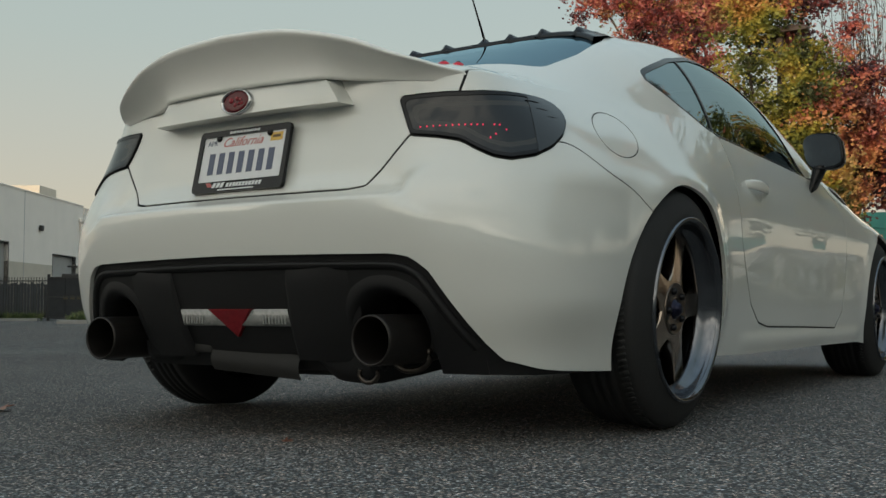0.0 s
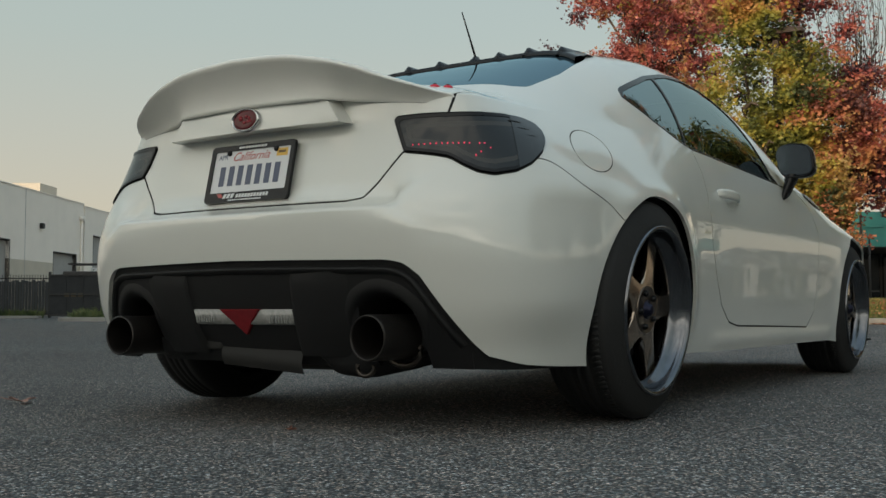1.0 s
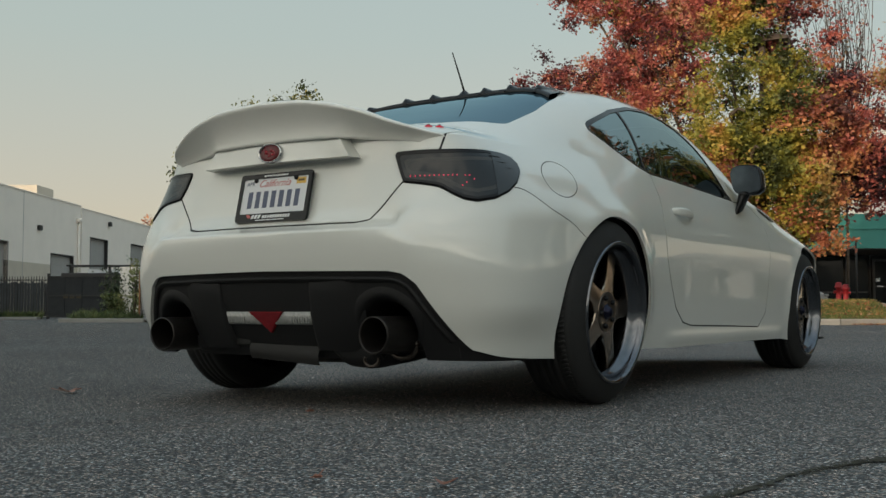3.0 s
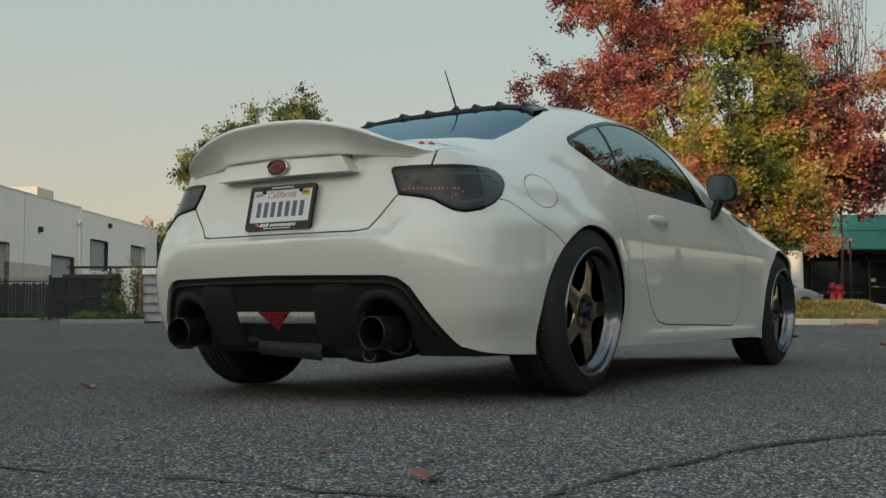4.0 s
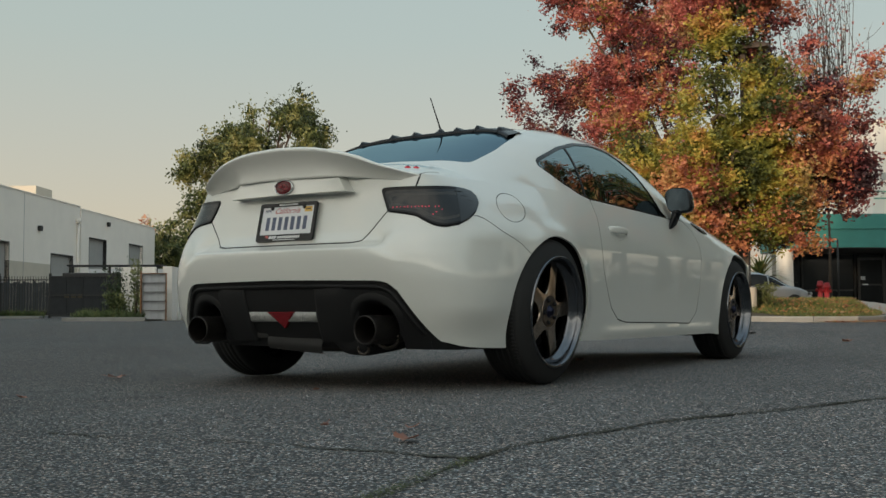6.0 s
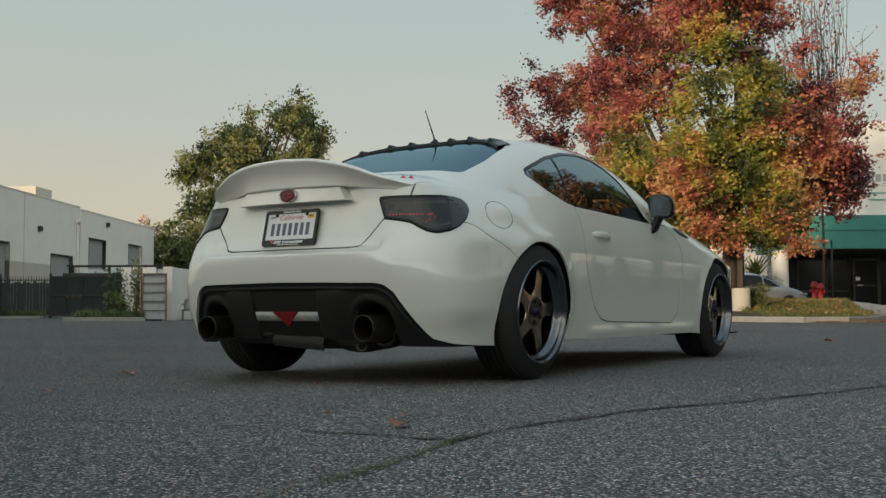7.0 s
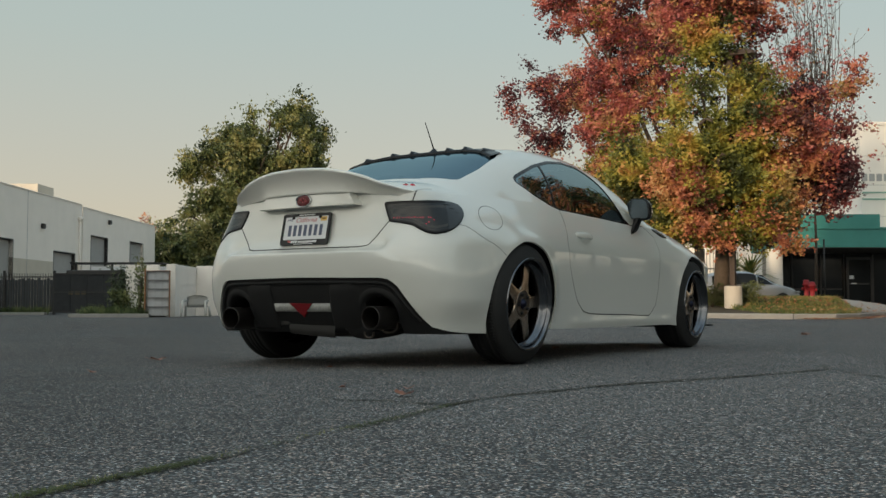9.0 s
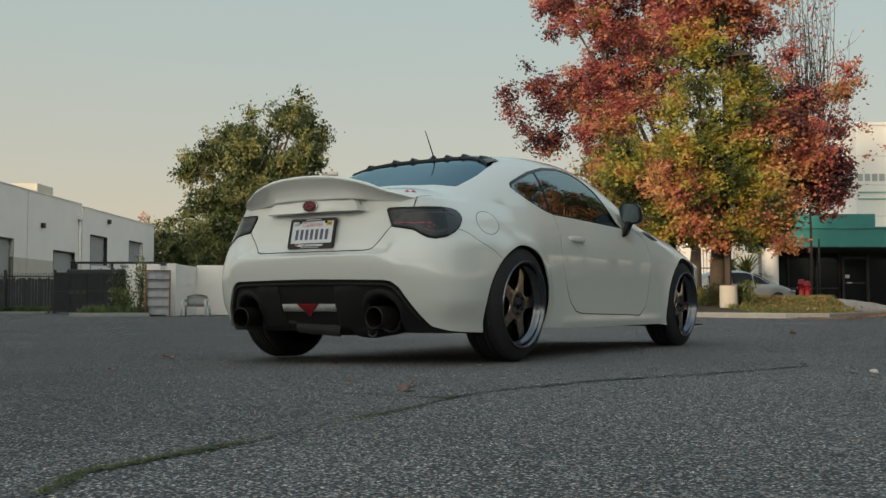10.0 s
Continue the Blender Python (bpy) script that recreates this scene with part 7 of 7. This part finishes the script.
ybox("near_wall", (-44, 38, 0), (XW - 0.3, 38.3, 6.4), WAREWALL)
ybox("coping", (XW - 0.36, 38, 6.5), (XW + 0.04, 63.95, 6.56), WAREWALL)
ybox("coping", (XW - 0.36, 64.05, 6.38), (XW + 0.04, 80.05, 6.44), WAREWALL)
ybox("wall_joint", (XW, 55.6, 0), (XW + 0.012, 55.63, 6.5), SHUTTER)
for a, b, lo, hi in DOORS + DOORS2:
    shut = ybox("roller_door", (XW - 0.26, a, lo), (XW - 0.22, b, hi), SHUTTER, "grey roller door")
    n = int((hi - lo) / 0.16)
    for k in range(n):
        ybox("slat", (XW - 0.22, a, lo + 0.16 * k), (XW - 0.205, b, lo + 0.16 * k + 0.145), SHUTTER, parent=shut)
    ybox("door_jamb", (XW - 0.3, a - 0.05, lo), (XW + 0.012, a, hi + 0.04), IRON)
    ybox("door_jamb", (XW - 0.3, b, lo), (XW + 0.012, b + 0.05, hi + 0.04), IRON)
    ybox("door_head", (XW - 0.3, a, hi), (XW + 0.012, b, hi + 0.05), IRON)
for d, z in ((57.6, 4.75), (69.0, 5.85)):
    w = ybox("wall_light", (XW, d - 0.17, z - 0.14), (XW + 0.18, d + 0.17, z + 0.14), IRON, "dark wall light", bevel=0.03)
bm = bmesh.new()
tube(bm, [(XW + 0.08, 63.4, 0.0), (XW + 0.08, 63.4, 5.6)], 0.06, 8)
box(bm, (XW, 63.2, 5.5), (XW + 0.2, 63.6, 5.75))
part("downpipe", bm, WAREWALL, yard)
bm = bmesh.new()
box(bm, (-31.6, 74, 6.1), (-28.9, 77, 9.0))
part("roof_unit", bm, BEIGE, yard, "pinkish rooftop box", soft=False)

# iron fence
fence = thing("iron_fence", "black iron picket fence along the yard", "fence", place(0, 0, GZ), 33.13)
FD = 46.0
for z in (0.25, 1.62):
    bm = bmesh.new()
    box(bm, (-26, FD - 0.02, z), (-17.05, FD + 0.02, z + 0.045))
    part("rail", bm, IRON, fence, soft=False)
for k in range(78):
    bm = bmesh.new()
    x = -26 + 0.115 * k
    box(bm, (x - 0.011, FD - 0.011, 0.08), (x + 0.011, FD + 0.011, 1.80), 0.0)
    part("picket", bm, IRON, fence, soft=False)
for x in (-24.5, -21.9, -19.3, -17.1):
    bm = bmesh.new()
    box(bm, (x - 0.05, FD - 0.05, 0), (x + 0.05, FD + 0.05, 1.92), 0.01)
    part("post", bm, IRON, fence, soft=False)
# weathered boards that close the fence from behind
for k in range(64):
    bm = bmesh.new()
    x = -26 + 0.14 * k
    box(bm, (x, FD + 0.05, 0.12), (x + 0.125, FD + 0.075, 1.55 + 0.05 * math.sin(k * 2.3)))
    part("board", bm, DARKSLAT, fence, "weathered dark board" if k == 0 else "", soft=False)
# screened gate
gate = thing("screened_gate", "black screened yard gate", "gate", place(0, 0, GZ), 33.13)
for k in range(4):
    bm = bmesh.new()
    x = -16.98 + 0.72 * k
    box(bm, (x, FD - 0.35, 0.08), (x + 0.70, FD - 0.31, 1.78))
    part("panel", bm, SCREEN_BLACK, gate, soft=False)
for z in (0.1, 0.95, 1.75):
    bm = bmesh.new()
    box(bm, (-17.0, FD - 0.40, z), (-14.1, FD - 0.35, z + 0.05))
    part("rail", bm, IRON, gate, soft=False)
bm = bmesh.new()
for j in range(3):
    box(bm, (-16.35 + 0.28 * j, FD - 0.36, 0.85 + 0.02), (-16.15 + 0.28 * j, FD - 0.352, 1.02))
part("sign_bar", bm, SOIL, gate, soft=False)
# bin with a dark lid behind the gate
bn = thing("skip_bin", "dark steel rubbish skip with a flat lid", "bin", place(0, 0, GZ), 33.13)
bm = bmesh.new()
box(bm, (-16.9, 47.2, 0.15), (-14.6, 48.6, 1.75), 0.03)
part("tub", bm, SCREEN_BLACK, bn, soft=False)
bm = bmesh.new()
box(bm, (-17.0, 47.1, 1.76), (-14.5, 48.7, 1.98), 0.04)
part("lid", bm, IRON, bn, soft=False)
# open shelter behind
sh = thing("shelter", "low open shelter with a dark flat roof", "shelter", place(0, 0, GZ), 33.13)
for lo, hi, mat, nm in (((-18.6, 52, 2.46), (-14.0, 53.2, 2.53), IRON, "roof"), ((-18.5, 54.8, 1.95), (-14.2, 54.9, 2.42), CORRUGATED, "back_panel"),
                        ((-18.4, 52.1, 0), (-18.3, 52.2, 2.44), IRON, "post"), ((-16.6, 52.1, 0), (-16.5, 52.2, 2.44), IRON, "post"), ((-14.3, 52.1, 0), (-14.2, 52.2, 2.44), IRON, "post")):
    bm = bmesh.new()
    box(bm, lo, hi)
    part(nm, bm, mat, sh, soft=False)

# planter with kerb
bm = bmesh.new()
box(bm, (-12.7, 35.6, -0.05), (-10.0, 35.75, 0.13), 0.03)
box(bm, (-12.75, 35.6, -0.05), (-12.6, 39.0, 0.13), 0.03)
bm.transform(VIEW @ Matrix.Translation((0, 0, GZ)))
tagged(mesh_object("kerb", bm, OLDKERB, soft=False), "pale concrete kerb of a small planter", "kerb", kind="structure")
bm = bmesh.new()
box(bm, (-12.6, 35.75, -0.05), (-10.05, 39, 0.10))
bm.transform(VIEW @ Matrix.Translation((0, 0, GZ)))
tagged(mesh_object("planter_soil", bm, SOIL, soft=False), "dark soil of the planter", "soil", kind="structure")


def in_planter(rnd):
    x, d = rnd.uniform(-12.5, -10.15), rnd.uniform(35.8, 37.6)
    return place(x, d, GZ + 0.09), rnd.uniform(0.15, 0.42) * (0.6 + 0.8 * abs(noise.noise(Vector((x * 2, d * 2, 0))))), Euler((rnd.uniform(-0.5, 0.5), rnd.uniform(-0.5, 0.5), rnd.uniform(0, 6.3)))


scatter("planter_grass", 3200, in_planter, BLADE, WEED, "long green grass in the planter", "grass", 91)
scatter("fence_weeds", 2600, lambda r: (place(r.uniform(-24, -17.2), FD - 0.5 + r.gauss(0, 0.12), GZ), r.uniform(0.1, 0.45), Euler((r.uniform(-0.5, 0.5), r.uniform(-0.5, 0.5), r.uniform(0, 6.3)))), BLADE, WEED, "weeds at the foot of the fence", "grass", 92)
# raised concrete strip under the fence
bm = bmesh.new()
box(bm, (-30, 44.6, -0.05), (-17.0, 45.0, 0.10), 0.03)
bm.transform(VIEW @ Matrix.Translation((0, 0, GZ)))
tagged(mesh_object("kerb", bm, OLDKERB, soft=False), "low concrete kerb before the fence", "kerb", kind="structure")


def shrub(x, d, h, w, seed, mat, label, leaves=26, size=0.09, clumps=60):
    b = thing("shrub", label, "shrub", place(x, d, GZ + 0.08))
    rnd = random.Random(seed)
    bm = bmesh.new()
    cs = []
    for k in range(7):
        a = rnd.uniform(0, 6.28)
        top = Vector((math.cos(a) * w * 0.5 * rnd.random(), math.sin(a) * w * 0.5 * rnd.random(), h * rnd.uniform(0.65, 1.0)))
        mid = top * 0.5 + Vector((rnd.gauss(0, 0.06), rnd.gauss(0, 0.06), 0))
        tube(bm, [(0, 0, -0.05), mid * 0.6, mid, top], lambda t: 0.018 * (1 - 0.7 * t), 5)
        for j in range(clumps // 7):
            t = rnd.uniform(0.15, 1.0)
            cs.append((mid.lerp(top, t * 2 - 1) if t > 0.5 else mid * (t * 2), leaves))
    part("stems", bm, BARK, b)
    leaf_part("foliage", cs, mat, b, "small leaves", seed, LEAF4, size, w * 0.13)


shrub(-11.6, 37.3, 1.75, 1.1, 101, DARK_LEAF, "dark green shrub by the white wall", 20)
shrub(-11.3, 36.9, 1.0, 1.0, 102, GREEN_LEAF, "green shrub in the planter", 22)
shrub(-10.55, 36.4, 2.25, 0.8, 103, GREEN_LEAF, "tall thin weed by the white wall", 7, 0.10, 70)
shrub(-10.25, 36.5, 1.5, 0.7, 104, GREEN_LEAF, "leafy weed by the white wall", 9, 0.10)

# bin enclosure of white walls
def wall_piece(name, lo, hi):
    bm = bmesh.new()
    box(bm, lo, hi, 0.012)
    bm.transform(VIEW @ Matrix.Translation((0, 0, GZ)))
    return tagged(mesh_object(name, bm, STUCCO, soft=False), "white rendered wall of the bin enclosure", "wall", kind="structure")


wall_piece("wall_west", (-11.55, 38.0, 0), (-10.35, 38.2, 1.88))
wall_piece("wall_mid", (-9.78, 36.9, 0), (-9.45, 37.2, 1.86))
wall_piece("wall_side", (-9.75, 37.2, 0), (-9.55, 41.0, 1.86))
wall_piece("wall_north", (-9.55, 40.4, 0), (-1.5, 40.6, 1.92))
panel = thing("sheet_gate", "white sheet-metal gate with a rusty frame", "gate", place(0, 0, GZ), 33.13)
for k in range(5):
    bm = bmesh.new()
    z = 0.06 + 0.305 * k
    
    rows = [[(-10.22 + 0.80 * i / 10, 36.0 + 0.02 * math.sin(i * 2.2) + 0.012 * k % 0.02, zz) for i in range(11)] for zz in (z, z + 0.01, z + 0.15, z + 0.292)]
    sheet(bm, rows)
    bmesh.ops.solidify(bm, geom=bm.faces[:], thickness=0.015)
    part("sheet", bm, CORRUGATED, panel)
bm = bmesh.new()
box(bm, (-10.2, 36.06, 0.05), (-9.42, 36.09, 1.58))
part("backing", bm, IRON, panel, soft=False)
for lo, hi in (((-10.27, 35.95, 0.0), (-10.23, 36.03, 1.66)), ((-9.42, 35.95, 0.0), (-9.395, 36.03, 1.60)), ((-10.25, 35.96, 1.575), (-9.4, 36.02, 1.60))):
    bm = bmesh.new()
    box(bm, lo, hi, 0.006)
    part("frame_bar", bm, RUST, panel, soft=False)

# white plastic garden chair
ch = thing("garden_chair", "weathered white plastic garden chair by the wall", "chair", place(-8.66, 36.6, GZ), 33.13)
ch.matrix_basis = ch.matrix_basis @ Matrix.Diagonal((0.86, 0.9, 0.86, 1))
bm = bmesh.new()
rows = [[(x, y - 0.05 * math.cos(x * 2.6), 0.42 - 0.03 * (1 - (y / 0.25) ** 2)) for x in np.linspace(-0.42, 0.42, 9)] for y in np.linspace(-0.25, 0.25, 6)]
sheet(bm, rows)
bmesh.ops.solidify(bm, geom=bm.faces[:], thickness=0.025)
part("seat", bm, WHITEPLASTIC, ch)
bm = bmesh.new()
rows = [[(x, 0.24 + 0.12 * (z - 0.42), z + (0.10 * (1 - (x / 0.45) ** 2) if z > 0.7 else 0)) for x in np.linspace(-0.42, 0.42, 9)] for z in (0.42, 0.55, 0.68, 0.80)]
sheet(bm, rows)
bmesh.ops.solidify(bm, geom=bm.faces[:], thickness=0.025)
part("backrest", bm, WHITEPLASTIC, ch)
for s in (-1, 1):
    bm = bmesh.new()
    tube(bm, [(s * 0.44, 0.30, 0.66), (s * 0.47, 0.0, 0.66), (s * 0.46, -0.27, 0.63), (s * 0.46, -0.30, 0.55)], 0.045, 8)
    part("armrest", bm, WHITEPLASTIC, ch)
    for y0, y1 in ((-0.30, -0.34), (0.26, 0.36)):
        bm = bmesh.new()
        tube(bm, [(s * 0.46, y0, 0.62 if y0 < 0 else 0.45), (s * 0.48, (y0 + y1) / 2, 0.3), (s * 0.50, y1, 0.0)], 0.045, 8)
        part("leg", bm, WHITEPLASTIC, ch)

# green tree behind the enclosure, and the hedge of trees beyond
footG = (-9.0, 48.0)
Gs = [crown_at(455, 330, 48, 2.6, 2.6, 2.3, footG), crown_at(499, 246, 48, 1.85, 1.9, 1.75, footG), crown_at(400, 290, 48, 1.6, 1.6, 1.7, footG), crown_at(540, 320, 48, 1.1, 1.3, 1.2, footG),
      crown_at(430, 400, 47.5, 2.1, 2.0, 1.4, footG), crown_at(365, 350, 47.5, 1.2, 1.2, 1.3, footG), crown_at(382, 412, 47.5, 0.8, 1.0, 1.0, footG), crown_at(400, 445, 47, 1.1, 1.1, 0.9, footG), crown_at(325, 366, 47.5, 0.35, 0.4, 0.22, footG)]
Gs += [crown_at(px, py, 48, 0.32, 0.4, 0.75, footG) for px, py in ((408, 222), (440, 211), (472, 201), (507, 190), (530, 184), (546, 208), (563, 250), (372, 250), (330, 286))]
crown_tree("broadleaf_tree", "dense green broadleaf tree behind the white wall", place(*footG, GZ), 111, Gs, [(GREEN_LEAF, 0.9, None), (DARK_LEAF, 0.22, None), (GREEN_LEAF, 0.09, Gs[8:])], 780, 84, 0.148, (2.2, 0.24), 0.25, LEAF4, limbs=14, gap=-0.08)
footH = (-19.5, 83.0)
H = [crown_at(px, py, 83, 1.6, 1.6, 1.8, footH) for px, py in ((290, 432), (322, 424), (356, 432), (390, 440))] + [crown_at(px, 490, 83, 1.8, 1.6, 2.0, footH) for px in (285, 318, 352, 386)]
crown_tree("hedge_tree", "row of dark green trees beyond the enclosure", place(*footH, GZ), 112, H, [(DARK_LEAF, 0.35, None), (GREEN_LEAF, 0.85, None)], 620, 44, 0.26, (2.0, 0.22), 0.34, LEAF4, limbs=6, gap=-0.3)
for k, (x, d, z, r) in enumerate(((-29.0, 84, 7.6, 0.9), (-31.5, 84, 7.5, 0.7), (-26.2, 92, 7.8, 1.0))):
    crown_tree("distant_tree", "treetop showing over the warehouse roof", place(x, d, GZ), 120 + k, [((0, 0, z - 0.6), (r, r, 1.0)), ((0.3, 0, z), (r * 0.6, r * 0.6, 0.6))], [(ORANGE_LEAF if k == 2 else GREEN_LEAF, 1.0, None)], 30, 14, 0.22, (z - 1.5, 0.14), 0.25, limbs=2)


# ---- unseen buildings added behind and beside the camera to close and shade the lot ----
def closing(name, lo, hi, mat, label):
    bm = bmesh.new()
    box(bm, lo, hi)
    bm.transform(VIEW)
    return tagged(mesh_object(name, bm, mat, soft=False), label, "building")


closing("unseen_building", (-41.9, -32, -0.2), (75, -22, 5.6), STUCCO, "unseen pale building added behind the camera to shade the lot")
closing("unseen_building", (-95, -32, -0.2), (-42, -22, 13.0), STUCCO, "taller unseen pale building added behind to block the low sun")
closing("unseen_building", (58, -26, -0.2), (66, 70, 3.2), SHUTTER, "unseen plain grey building added to close the open side")
closing("unseen_building", (-70, -26, -0.2), (-62, 30, 7.0), STUCCO, "unseen plain pale building added to close the lot by the yard")
